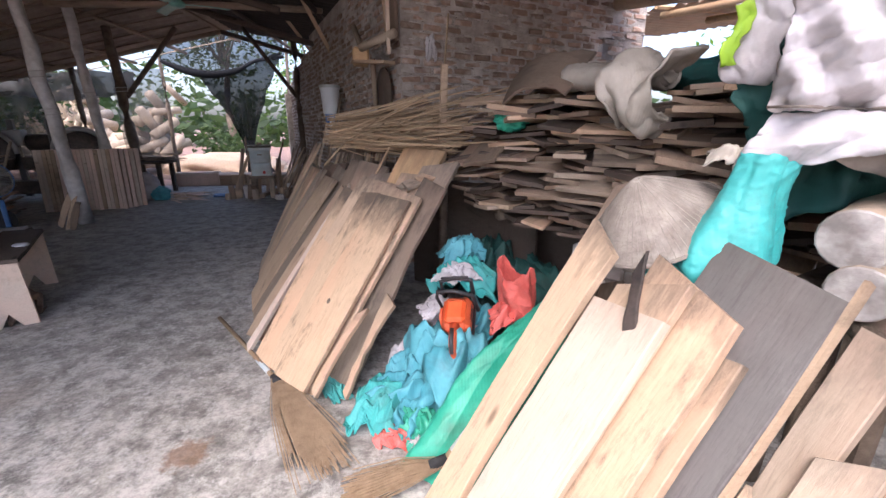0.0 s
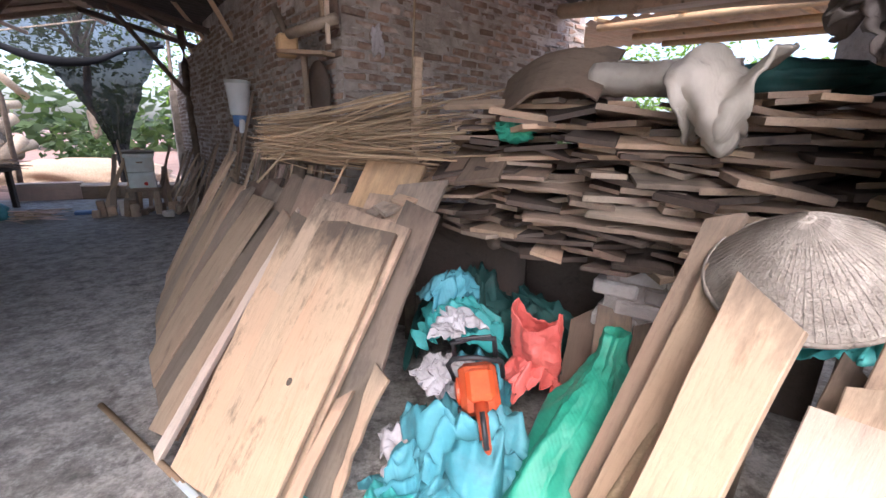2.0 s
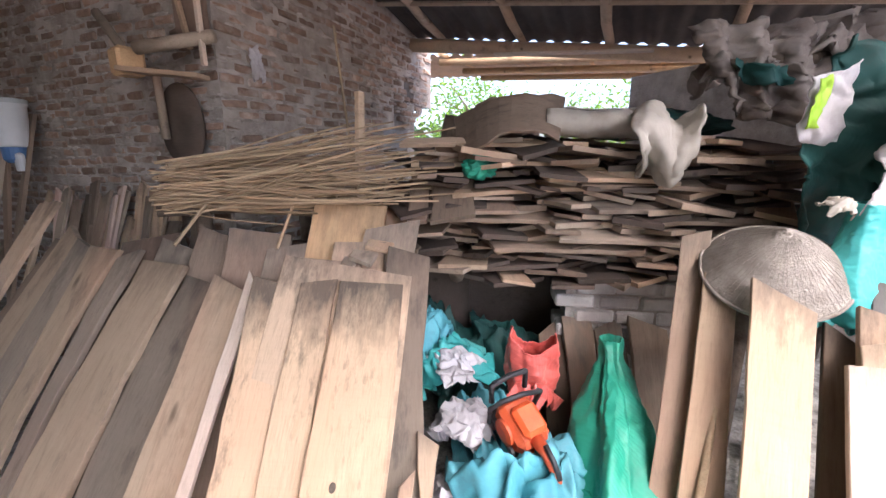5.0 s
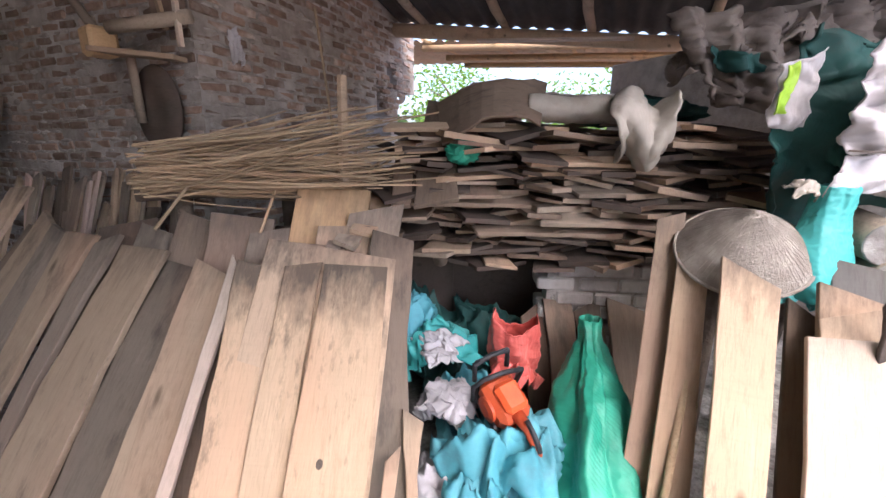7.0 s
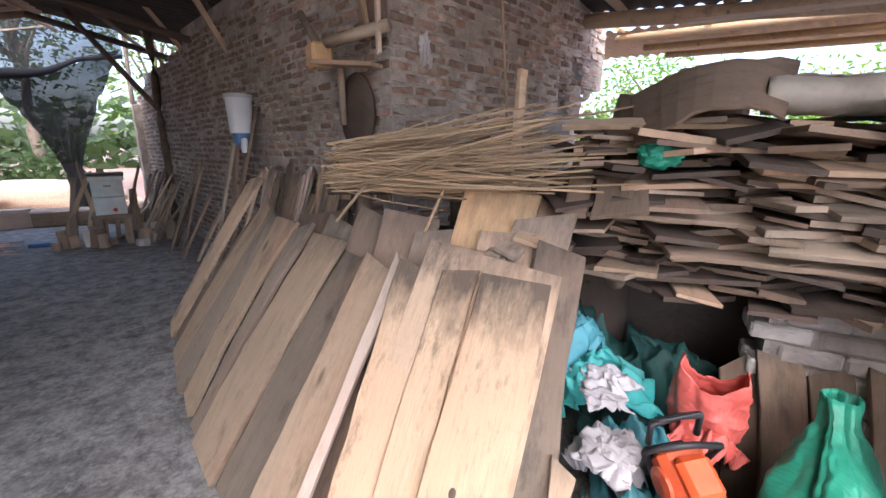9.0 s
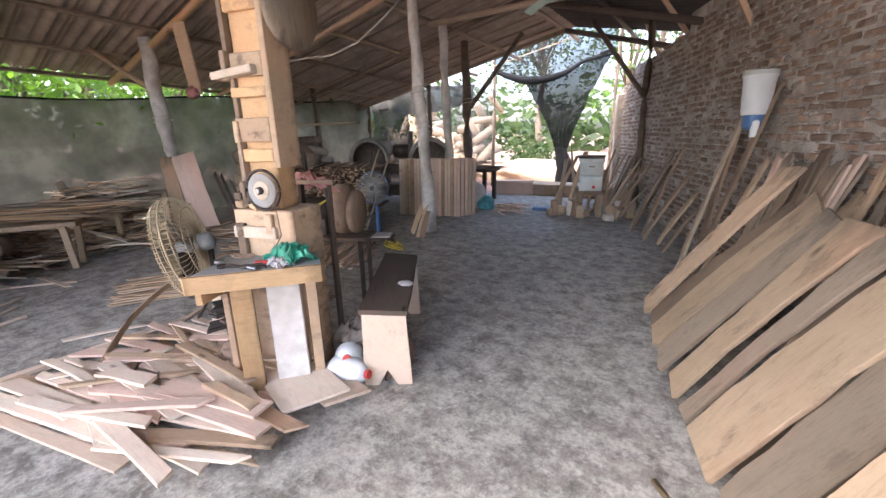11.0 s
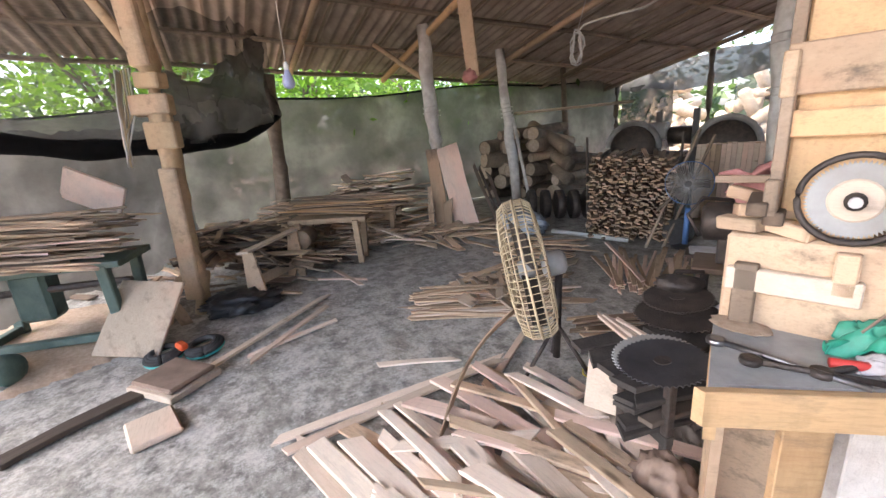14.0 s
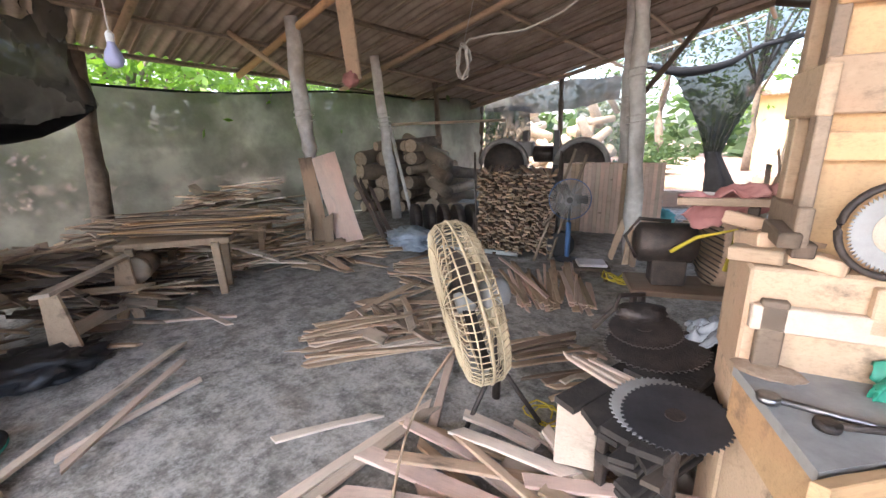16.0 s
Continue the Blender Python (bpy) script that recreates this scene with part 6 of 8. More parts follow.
def saw_machine():
    t = thing("wooden_saw_machine", "home-built wooden saw machine with a tall golden post", "saw machine", at=MM)
    part("tabletop", slab([(-0.33, 0.01), (0.33, 0.01), (0.30, 0.40), (-0.17, 0.37)], 0.80, 0.83), GREYMETAL, t, "dusty grey metal table top")
    part("front_rail", board_bm(0.70, 0.028, 0.095, 3, 0.002, 0.0), ORANGE, t, "golden pine front rail", at=Matrix.Translation((-0.36, -0.015, 0.785)))
    part("side_rail", slab([(-0.325, 0.02), (-0.295, 0.02), (-0.145, 0.36), (-0.175, 0.36)], 0.66, 0.80), ORANGE, t)
    part("side_panel", slab([(-0.235, 0.16), (-0.205, 0.16), (-0.13, 0.36), (-0.16, 0.36)], 0.03, 0.66), PALE, t)
    part("leg", B(0.11, 0.03, 0.74, Matrix.Translation((-0.10, 0.02, 0.37)), 0.003), ORANGE, t)
    part("white_panel", B(0.18, 0.05, 0.74, Matrix.Translation((0.11, 0.07, 0.39)), 0.004), POSTWOOD, t, "whitewashed upright panel")
    part("leg", B(0.06, 0.05, 0.74, Matrix.Translation((0.26, 0.10, 0.39)), 0.003), PALE, t)
    q = MM.inverted() @ pose(-4.03, 2.36, 0, 0, 0, 18)
    part("base_box", B(0.42, 0.28, 0.34, q @ Matrix.Translation((0.21, 0.15, 0.94)), 0.008), PALE, t)
    part("rear_box", B(0.40, 0.27, 0.76, q @ Matrix.Translation((0.21, 0.16, 0.39)), 0.008), PALE, t)
    part("box_cleat", B(0.30, 0.03, 0.07, q @ pose(0.16, -0.005, 0.98), 0.004), CREAM, t)
    part("box_cleat", B(0.06, 0.03, 0.2, q @ pose(0.06, -0.005, 0.93), 0.004), OLD, t)
    part("box_cleat", B(0.05, 0.03, 0.12, q @ pose(0.27, -0.005, 1.03), 0.004), PALE, t)
    part("post", B(0.20, 0.15, 2.3, q @ Matrix.Translation((0.21, 0.15, 2.26)), 0.006), ORANGE, t, "tall golden pine post")
    # cheek, side cleats and slats take darker woods to paint that side's shade
    part("cheek", B(0.04, 0.19, 2.0, q @ Matrix.Translation((0.335, 0.14, 2.35)), 0.004), TAN, t)
    for k, (z, h) in enumerate(((1.42, 0.07), (1.56, 0.13), (1.76, 0.05), (1.90, 0.12), (2.2, 0.08), (2.5, 0.1))):
        part("cleat", B(0.24, 0.03, h, q @ Matrix.Translation((0.20, 0.06, z)), 0.004), PALE if k % 2 else ORANGE, t)
    for k, (z, h, y) in enumerate(((1.22, 0.30, 0.13), (1.55, 0.34, 0.15), (1.92, 0.3, 0.13), (2.3, 0.3, 0.15))):
        part("side_cleat", B(0.035, 0.24, h * 0.35, q @ Matrix.Translation((0.09, y, z)), 0.004), TAN if k % 2 else OLD, t)
        part("side_slat", B(0.03, 0.05, h * 1.2, q @ Matrix.Translation((0.094, y - 0.07, z + 0.17)), 0.003), OLD, t)
        part("side_slat", B(0.03, 0.05, h * 1.2, q @ Matrix.Translation((0.094, y + 0.08, z + 0.17)), 0.003), TAN, t)
    part("arm", B(0.28, 0.1, 0.04, q @ pose(0.14, 0.05, 1.86, 0, -6, 0), 0.004), CREAM, t)
    part("green_tie", B(0.22, 0.17, 0.03, q @ pose(0.21, 0.15, 1.945, 0, 4, 0), 0.006), GREENC, t, "green plastic strap")
    bm = bmesh.new()
    n = 64
    ring = []
    for k in range(n * 2):
        r = 0.100 if k % 2 else 0.090
        a = k * math.pi / n
        ring.append((r * math.cos(a), r * math.sin(a)))
    f0 = [bm.verts.new((x, -0.0015, z)) for x, z in ring]
    f1 = [bm.verts.new((x, 0.0015, z)) for x, z in ring]
    bm.faces.new(f0)
    bm.faces.new(f1[::-1])
    for k in range(n * 2):
        bm.faces.new((f0[k], f0[(k + 1) % (2 * n)], f1[(k + 1) % (2 * n)], f1[k]))
    part("blade", bm, GREYMETAL, t, "dull grey toothed saw blade", at=q @ pose(0.26, -0.02, 1.23))
    part("shaft", T([q @ Vector((0.26, 0.08, 1.23)), q @ Vector((0.26, -0.06, 1.23))], 0.014, 10), STEEL, t)
    part("hub", T([q @ Vector((0.26, -0.015, 1.23)), q @ Vector((0.26, -0.05, 1.23))], 0.022, 12), IRON, t, smooth=True)
    part("flange", lathe([(0.05, -0.004), (0.055, 0.0), (0.05, 0.004)], 24), CREAM, t, "pale paper label on the blade", at=q @ pose(0.26, -0.024, 1.23, 90, 0, 0))
    part("guard_ring", T([q @ Vector((0.26 + 0.112 * math.cos(a * 0.2), -0.012, 1.23 + 0.112 * math.sin(a * 0.2))) for a in range(32)], 0.009, 6), IRON, t, "dark iron guard ring", smooth=True)
    part("cable", T([q @ Vector(p) for p in ((0.34, -0.02, 1.12), (0.37, -0.04, 0.98), (0.32, -0.05, 0.90), (0.34, -0.06, 0.86))], 0.004, 6), BROWNC, t, smooth=True)
    part("upper_wheel", lathe([(0.04, -0.02), (0.22, -0.02), (0.23, 0.0), (0.22, 0.02), (0.04, 0.02)], 30), GREY, t, "wooden upper band wheel", at=q @ pose(0.42, 0.2, 2.2, 0, 90, 0), smooth=True)
    return t


saw_machine()


def wrench(p, yaw, ln, mat=STEEL, name="wrench", label="long steel wrench lying on the table"):
    t = thing(name, label, "wrench", at=pose(*p, 0, 0, yaw))
    part("shaft", T([(0, 0, 0), (ln, 0, 0)], [0.009, 0.008], 8), mat, t, smooth=True)
    bm = lathe([(0.013, -0.008), (0.024, -0.008), (0.026, 0), (0.024, 0.008), (0.013, 0.008)], 16)
    part("jaw", bm, mat, t, at=Matrix.Translation((-0.015, 0, 0)), smooth=True)


def on_table(x, y, z=0.832):
    q = MM @ Vector((x, y, z))
    return (q.x, q.y, q.z)


wrench(on_table(-0.22, 0.20, 0.842), 8, 0.30)
wrench(on_table(-0.18, 0.10, 0.842), 30, 0.24, IRON, "spanner", "dark iron spanner on the table")
wrench(on_table(-0.05, 0.06, 0.842), 70, 0.22, IRON, "file", "dark steel file on the table")
solo("crumpled_plastic", crumple_bm((0.12, 0.09, 0.06), 90, 46, 9), GREENC, "crumpled green plastic heaped on the machine table", "plastic sheet", at=Matrix.Translation(on_table(0.16, 0.14, 0.875)), smooth=True)
solo("white_rag", crumple_bm((0.08, 0.05, 0.03), 91, 30), WHITEC, "white rag on the machine table", "rag", at=Matrix.Translation(on_table(0.10, 0.06, 0.85)), smooth=True)
solo("red_handle_tool", T([on_table(-0.02, 0.1, 0.845), on_table(0.1, 0.07, 0.845)], 0.013, 8), REDP, "red-handled chisel on the table", "chisel", smooth=True)
solo("sawdust_heap", blob_bm((0.07, 0.05, 0.006), 92, 0.2, 3.0, 3, 0.5), SAWDUST, "brown sawdust on the machine table", "sawdust", kind="stuff", at=Matrix.Translation(on_table(-0.12, 0.32, 0.838)), smooth=True)
rnd = random.Random(77)
for k in range(10):
    q = pose(-4.03, 2.36, 0, 0, 0, 18) @ Vector((0.02 + 0.04 * (k % 4), 0.06 + 0.07 * (k % 3) + rnd.uniform(-0.02, 0.02), 0))
    solo("wood_block", B(0.05, 0.13, 0.04, pose(q[0], q[1], 1.132 + 0.032 * (k // 4), rnd.uniform(-12, 12), rnd.uniform(-10, 10), 52 + rnd.uniform(-40, 40)), 0.004), rnd.choice((PALE, TAN, OLD)), "small sawn wood block on the machine", "wood block", "wood blocks on the machine")

# white jugs and clutter under the table
jug = thing("plastic_jug", "white plastic jug with a red cap lying under the machine", "jug", at=pose(-3.52, 2.72, 0.13, 70, 10, 40))
part("body", lathe([(0.06, -0.12), (0.085, -0.1), (0.09, 0.05), (0.06, 0.11), (0.025, 0.14)], 20), WHITEP, jug, smooth=True)
part("cap", lathe([(0.028, 0.135), (0.028, 0.16)], 14), REDP, jug, "red cap")
part("handle", T([(0.06, 0, 0.11), (0.1, 0, 0.06), (0.088, 0, 0.0)], 0.012, 7), WHITEP, jug, smooth=True)
jug2 = copy_thing(jug, pose(-3.42, 2.62, 0.10, 85, 0, 100))
solo("green_bottle", lathe([(0.03, 0), (0.04, 0.01), (0.04, 0.12), (0.02, 0.17), (0.012, 0.2)], 16), GREENC, "green bottle lying under the machine", "bottle", at=pose(-3.66, 2.58, 0.05, 80, 0, 20), smooth=True)
for k, (p, s, mat, lab) in enumerate((((-3.40, 2.9, 0.12), (0.16, 0.12, 0.14), BROWNC, "dark brown bag beside the machine"), ((-3.58, 2.86, 0.2), (0.13, 0.12, 0.12), BROWNSACK, "muddy sack beside the machine"), ((-3.75, 2.5, 0.1), (0.1, 0.08, 0.09), WHITEC, "white plastic bag under the machine"), ((-4.22, 2.72, 0.07), (0.12, 0.1, 0.07), BROWNSACK, "dusty bag beside the saw discs"), ((-4.28, 2.66, 0.08), (0.13, 0.1, 0.08), BROWNSACK, "dusty crumpled sack under the saw discs"))):
    solo("crumpled_bag", crumple_bm((s[0] * 1.2, s[1] * 1.2, s[2]), 95 + k), mat, lab, "bag", at=pose(p[0], p[1], p[2] * 1.05, 0, 0, 60 * k), smooth=True)


# ---- saw discs on the floor ----
def saw_disc(p, r, rot, mat, label, teeth=48):
    t = thing("saw_blade", label, "saw blade", "circular saw blades", at=pose(*p, *rot))
    bm = bmesh.new()
    ring = []
    for k in range(teeth):
        a = k * math.tau / teeth
        for rr, da in ((r * 0.94, 0.0), (r, 0.02), (r * 0.985, 0.055), (r * 0.94, 0.075)):
            ring.append((rr * math.cos(a + da), rr * math.sin(a + da)))
    f0 = [bm.verts.new((x, y, -0.002)) for x, y in ring]
    f1 = [bm.verts.new((x, y, 0.002)) for x, y in ring]
    bm.faces.new(f0[::-1])
    bm.faces.new(f1)
    for k in range(len(ring)):
        j = (k + 1) % len(ring)
        bm.faces.new((f0[k], f0[j], f1[j], f1[k]))
    part("disc", bm, mat, t)
    part("arbor", lathe([(0.028, -0.003), (0.028, 0.004), (0.02, 0.004)], 16), IRON, t)


saw_disc((-4.14, 2.27, 0.652), 0.15, (7, -5, 10), BLACK, "dark toothed saw blade lying on the stand")
saw_disc((-4.185, 2.30, 0.636), 0.15, (7, -5, 30), GREYMETAL, "dull grey saw blade under a darker one")
saw_disc((-4.30, 2.62, 0.680), 0.185, (4, -4, 0), IRON, "large dusty grey saw blade on the stand")
saw_disc((-4.36, 2.68, 0.712), 0.14, (5, -6, 50), IRON, "rusty dark saw blade lying on a grey one")
solo("iron_lump", blob_bm((0.085, 0.055, 0.032), 60, 0.25, 2.0, 3), IRON, "dark iron part lying on the saw blades", "iron part", at=pose(-4.40, 2.75, 0.748, 0, 0, 40), smooth=True)
solo("plastic_bag", crumple_bm((0.14, 0.11, 0.085), 101, 46, 8), PLASTIC, "bluish clear plastic bag beside the saw blades", "plastic bag", at=pose(-4.10, 2.80, 0.70), smooth=True)


def blade_stand():
    """A rough low table of dark boards, its shelf crammed with offcuts."""
    t = thing("blade_stand", "rough dark timber stand heaped with offcuts under the saw blades", "stand", at=pose(-4.22, 2.53, 0, 0, 0, 78))
    for k in range(4):
        part("board", board_bm(0.78, 0.085, 0.022, 880 + k, 0.004, 0.0, steps=4), SOOT, t, at=pose(-0.40, -0.135 + 0.09 * k, 0.60, 0, 0, 0))
    for x in (-0.18, 0.33):
        for y in (-0.12, 0.12):
            part("leg", B(0.035, 0.035, 0.59, Matrix.Translation((x, y, 0.295)), 0.004), IRON, t)
        part("crossbar", B(0.04, 0.28, 0.05, Matrix.Translation((x, 0, 0.30)), 0.005), SOOT, t)
    r = random.Random(19)
    for k in range(7):
        part("shelf_offcut", board_bm(r.uniform(0.3, 0.55), r.uniform(0.05, 0.09), 0.02, 900 + k, 0.004, 0.0, steps=4), r.choice((SOOT, DARK, SOOT)), t, at=pose(-0.3 + r.uniform(-0.05, 0.05), r.uniform(-0.1, 0.1), 0.337 + 0.022 * k, 0, 0, r.uniform(-10, 10)))
    for k in range(4):
        part("pale_strip", board_bm(0.34, 0.022, 0.012, 920 + k, 0.001, 0.0, steps=2), CREAM, t, "pale sawn strip", at=pose(-0.16 + 0.012 * k, 0.33 - 0.028 * k, 0.618 + 0.006 * (k % 2), 0, 0, -98 + 3 * k))
    part("packing", board_bm(0.5, 0.22, 0.025, 930, 0.006, 0.0, steps=4), SOOT, t, at=pose(-0.1, 0.0, 0.63, 0, -2, 0))


blade_stand()
cloth_fold((-4.10, 2.28, 0.11), (0.11, 0.09, 0.13), 103, BROWNC, "muddy grey sack slumped against the blade stand", "sack", 0.24, 2.0, flat=0.85, name="muddy_sack")


# ---- scrap pile and loose strips ----
def scatter(name, label, category, group, spots, seed, mats, lift=0.0):
    r = random.Random(seed)
    for k, (x0, y0, x1, y1, w, z) in enumerate(spots):
        a, b = Vector((x0, y0, z + 0.012)), Vector((x1, y1, z + 0.012 + r.uniform(-0.005, 0.02)))
        solo(name, board_bm((b - a).length, w, r.uniform(0.012, 0.02), seed * 50 + k, 0.003, 0.004, steps=5), r.choice(mats), label, category, group, at=span(a, b))


def scrap_pile():
    r = random.Random(31)
    spots = []
    for k in range(92):
        # a heap whose strips mostly point towards the open floor
        f, g = r.random(), r.random()
        cx = lerp(-5.0, -3.55, f)
        cy = lerp(lerp(1.22, 1.62, f), lerp(2.5, 2.3, f), g)
        ang = radians(r.choice((r.gauss(16, 8), r.gauss(24, 12), r.gauss(8, 14), r.gauss(15, 10), r.gauss(-20, 25))))
        ln = r.uniform(0.35, 0.85)
        z = max(0.0, 0.115 * (1 - ((cx + 4.1) / 0.95) ** 2)) * r.random() + 0.0022 * k * 0.5
        spots.append((cx - ln / 2 * math.cos(ang), cy - ln / 2 * math.sin(ang), cx + ln / 2 * math.cos(ang), cy + ln / 2 * math.sin(ang), r.uniform(0.035, 0.10), z))
    scatter("scrap_strip", "fresh pale offcut strip on the scrap heap", "offcut", "fresh offcuts in a heap", spots, 31, (PINK, PALE, PINK, STRIP, STRIP, TAN))
    big = ((-3.86, 2.44, -3.30, 2.30, 0.36, 0.10), (-3.62, 2.5, -3.22, 2.44, 0.26, 0.07), (-5.15, 1.12, -3.70, 1.52, 0.075, 0.05), (-5.12, 1.2, -3.62, 1.62, 0.085, 0.085), (-5.02, 1.34, -3.95, 1.60, 0.10, 0.11), (-4.72, 1.62, -3.85, 1.74, 0.085, 0.13), (-4.7, 1.75, -3.75, 1.80, 0.10, 0.14), (-4.6, 1.95, -3.7, 1.95, 0.09, 0.13), (-4.4, 2.15, -3.55, 2.05, 0.11, 0.14), (-4.75, 2.3, -4.25, 2.2, 0.12, 0.1), (-4.5, 2.4, -3.95, 2.3, 0.10, 0.13), (-4.1, 1.85, -3.4, 2.05, 0.14, 0.15), (-4.85, 1.5, -4.55, 2.05, 0.07, 0.12))
    scatter("scrap_board", "broad fresh offcut board on the scrap heap", "offcut", "fresh offcuts in a heap", big, 33, (PINK, STRIP, CREAM))


scrap_pile()
scatter("floor_strip", "long pale sawn strip lying on the floor", "strip", "strips on the floor", (
    (-5.36, 1.03, -5.36, 2.45, 0.06, 0.0), (-5.24, 1.06, -5.30, 2.4, 0.06, 0.012), (-5.2, 2.3, -5.6, 2.9, 0.05, 0.02),
    (-5.75, 1.72, -5.50, 2.18, 0.05, 0.0), (-6.41, 0.96, -6.62, 1.66, 0.045, 0.0), (-6.25, 0.575, -7.185, 1.70, 0.055, 0.015), (-6.246, 0.97, -6.91, 1.65, 0.05, 0.035),
    (-7.35, 2.1, -8.0, 2.0, 0.05, 0.0), (-7.5, 2.2, -7.9, 1.7, 0.04, 0.0), (-4.72, 2.55, -4.15, 2.72, 0.035, 0.08), (-4.9, 2.6, -4.2, 2.55, 0.045, 0.03), (-5.35, 3.62, -4.85, 3.6, 0.04, 0.0)), 41, (STRIP, STRIP, CREAM))


def strip_fan(name, label, start, direction, count, length, seed, mats, width=0.5, z=0.0, fan=14):
    """A loose bundle of strips fanned out on the floor, as parts of one pile."""
    t = thing(name, label, "strip pile", at=(*start, z))
    r = random.Random(seed)
    for k in range(count):
        off = r.uniform(-width / 2, width / 2)
        yaw = direction + r.gauss(0, fan) * 0.5 + off / width * fan
        px, py = -off * math.sin(radians(direction)), off * math.cos(radians(direction))
        ln = length * r.uniform(0.6, 1.1)
        part("strip", board_bm(ln, r.uniform(0.022, 0.06), 0.012, seed * 40 + k, 0.002, r.uniform(0, 0.02), steps=4), r.choice(mats), t,
             at=pose(px + r.uniform(-0.1, 0.1), py + r.uniform(-0.1, 0.1), 0.01 + 0.16 * r.random() * (1 - abs(off) / width * 1.6), r.uniform(-8, 8), r.uniform(-1, 4), yaw))
    return t


strip_fan("strip_bundle", "loose bundle of thin brown strips on the floor", (-6.45, 2.35), 62, 46, 1.25, 3, (TAN, PALE, TAN, CREAM), 0.5, fan=10)
strip_fan("strip_bundle", "fan of pinkish sawn strips on the floor", (-5.45, 4.10), 128, 40, 1.35, 4, (PINK, TAN, PINK, PALE), 0.55, fan=16)
strip_fan("strip_bundle", "tangled pale strips on the floor", (-7.3, 3.9), 40, 30, 0.9, 5, (PALE, TAN, GREY), 0.6, fan=40)
strip_fan("batten_pile", "pile of short brown battens on the floor", (-5.25, 3.05), 62, 14, 0.6, 6, (TAN, OLD, TAN), 0.45, fan=6)
strip_fan("batten_pile", "pale short battens beside the saw blades", (-4.82, 2.95), 60, 6, 0.3, 7, (CREAM, PALE), 0.12, fan=8)
strip_fan("offcut_pile", "small scattered offcuts beside the far wall", (-5.5, 8.35), 30, 24, 0.6, 8, (PINK, TAN, PALE), 0.4, fan=70)
strip_fan("offcut_pile", "low heap of offcuts near the machine", (-6.0, 2.9), 150, 16, 0.6, 9, (GREY, OLD, TAN), 0.5, fan=40)
solo("pale_block", B(0.155, 0.02, 0.25, pose(-4.49, 2.40, 0.315, -14, 0, 23), 0.003), CREAM, "small pale board standing in the scrap heap", "board")
solo("curved_slat", board_bm(0.9, 0.06, 0.01, 67, 0.002, 0.09), PALE, "bent pale slat leaning against the fan", "slat", at=span((-4.85, 1.72, 0.04), (-5.12, 2.42, 0.46), (-0.8, 0.2, 0.6)))

# small slabs on the floor at the left
pad = thing("floor_pad", "brown-topped square board lying on the floor", "board", at=pose(-6.32, 0.52, 0, 0, 0, 40))
part("board", B(0.42, 0.36, 0.045, Matrix.Translation((0, 0, 0.03)), 0.006), CREAM, pad)
part("top", B(0.38, 0.32, 0.035, Matrix.Translation((0, 0, 0.072)), 0.012), BROWNC, pad, "dark brown cover")
solo("yellow_slab", B(0.30, 0.24, 0.035, pose(-5.84, 0.45, 0.022, 0, 0, 15), 0.012), CREAM, "yellowish foam slab on the floor", "foam slab")
solo("dark_bar", board_bm(0.8, 0.11, 0.03, 71, 0.008, 0.01), DARK, "dark wooden bar lying on the floor", "wooden bar", at=span((-5.95, -0.25, 0.02), (-6.3, 0.35, 0.02)))
for k, (x, y) in enumerate(((-6.75, 0.42), (-6.72, 0.68))):
    tn = thing("strap_coil", "black rubber belt coiled on the floor with a teal edge", "belt coil", "belt coils", at=pose(x, y, 0.05, 6, 4, 0))
    bm = bmesh.new()
    for j in range(3):
        tube(bm, [((0.12 - 0.018 * j) * math.cos(a * 0.25), (0.12 - 0.018 * j) * math.sin(a * 0.25), 0.01 * j) for a in range(26)], 0.022, 6)
    part("belt", bm, RUBBER, tn, smooth=True)
    part("edge", T([(0.128 * math.cos(a * 0.25), 0.128 * math.sin(a * 0.25), -0.02) for a in range(26)], 0.012, 5), TEAL, tn, "teal belt edge", smooth=True)
solo("orange_block", B(0.09, 0.06, 0.05, pose(-6.66, 0.55, 0.12, 0, 10, 30), 0.012), ORANGEP, "orange plastic block on the belt coil", "plastic block")


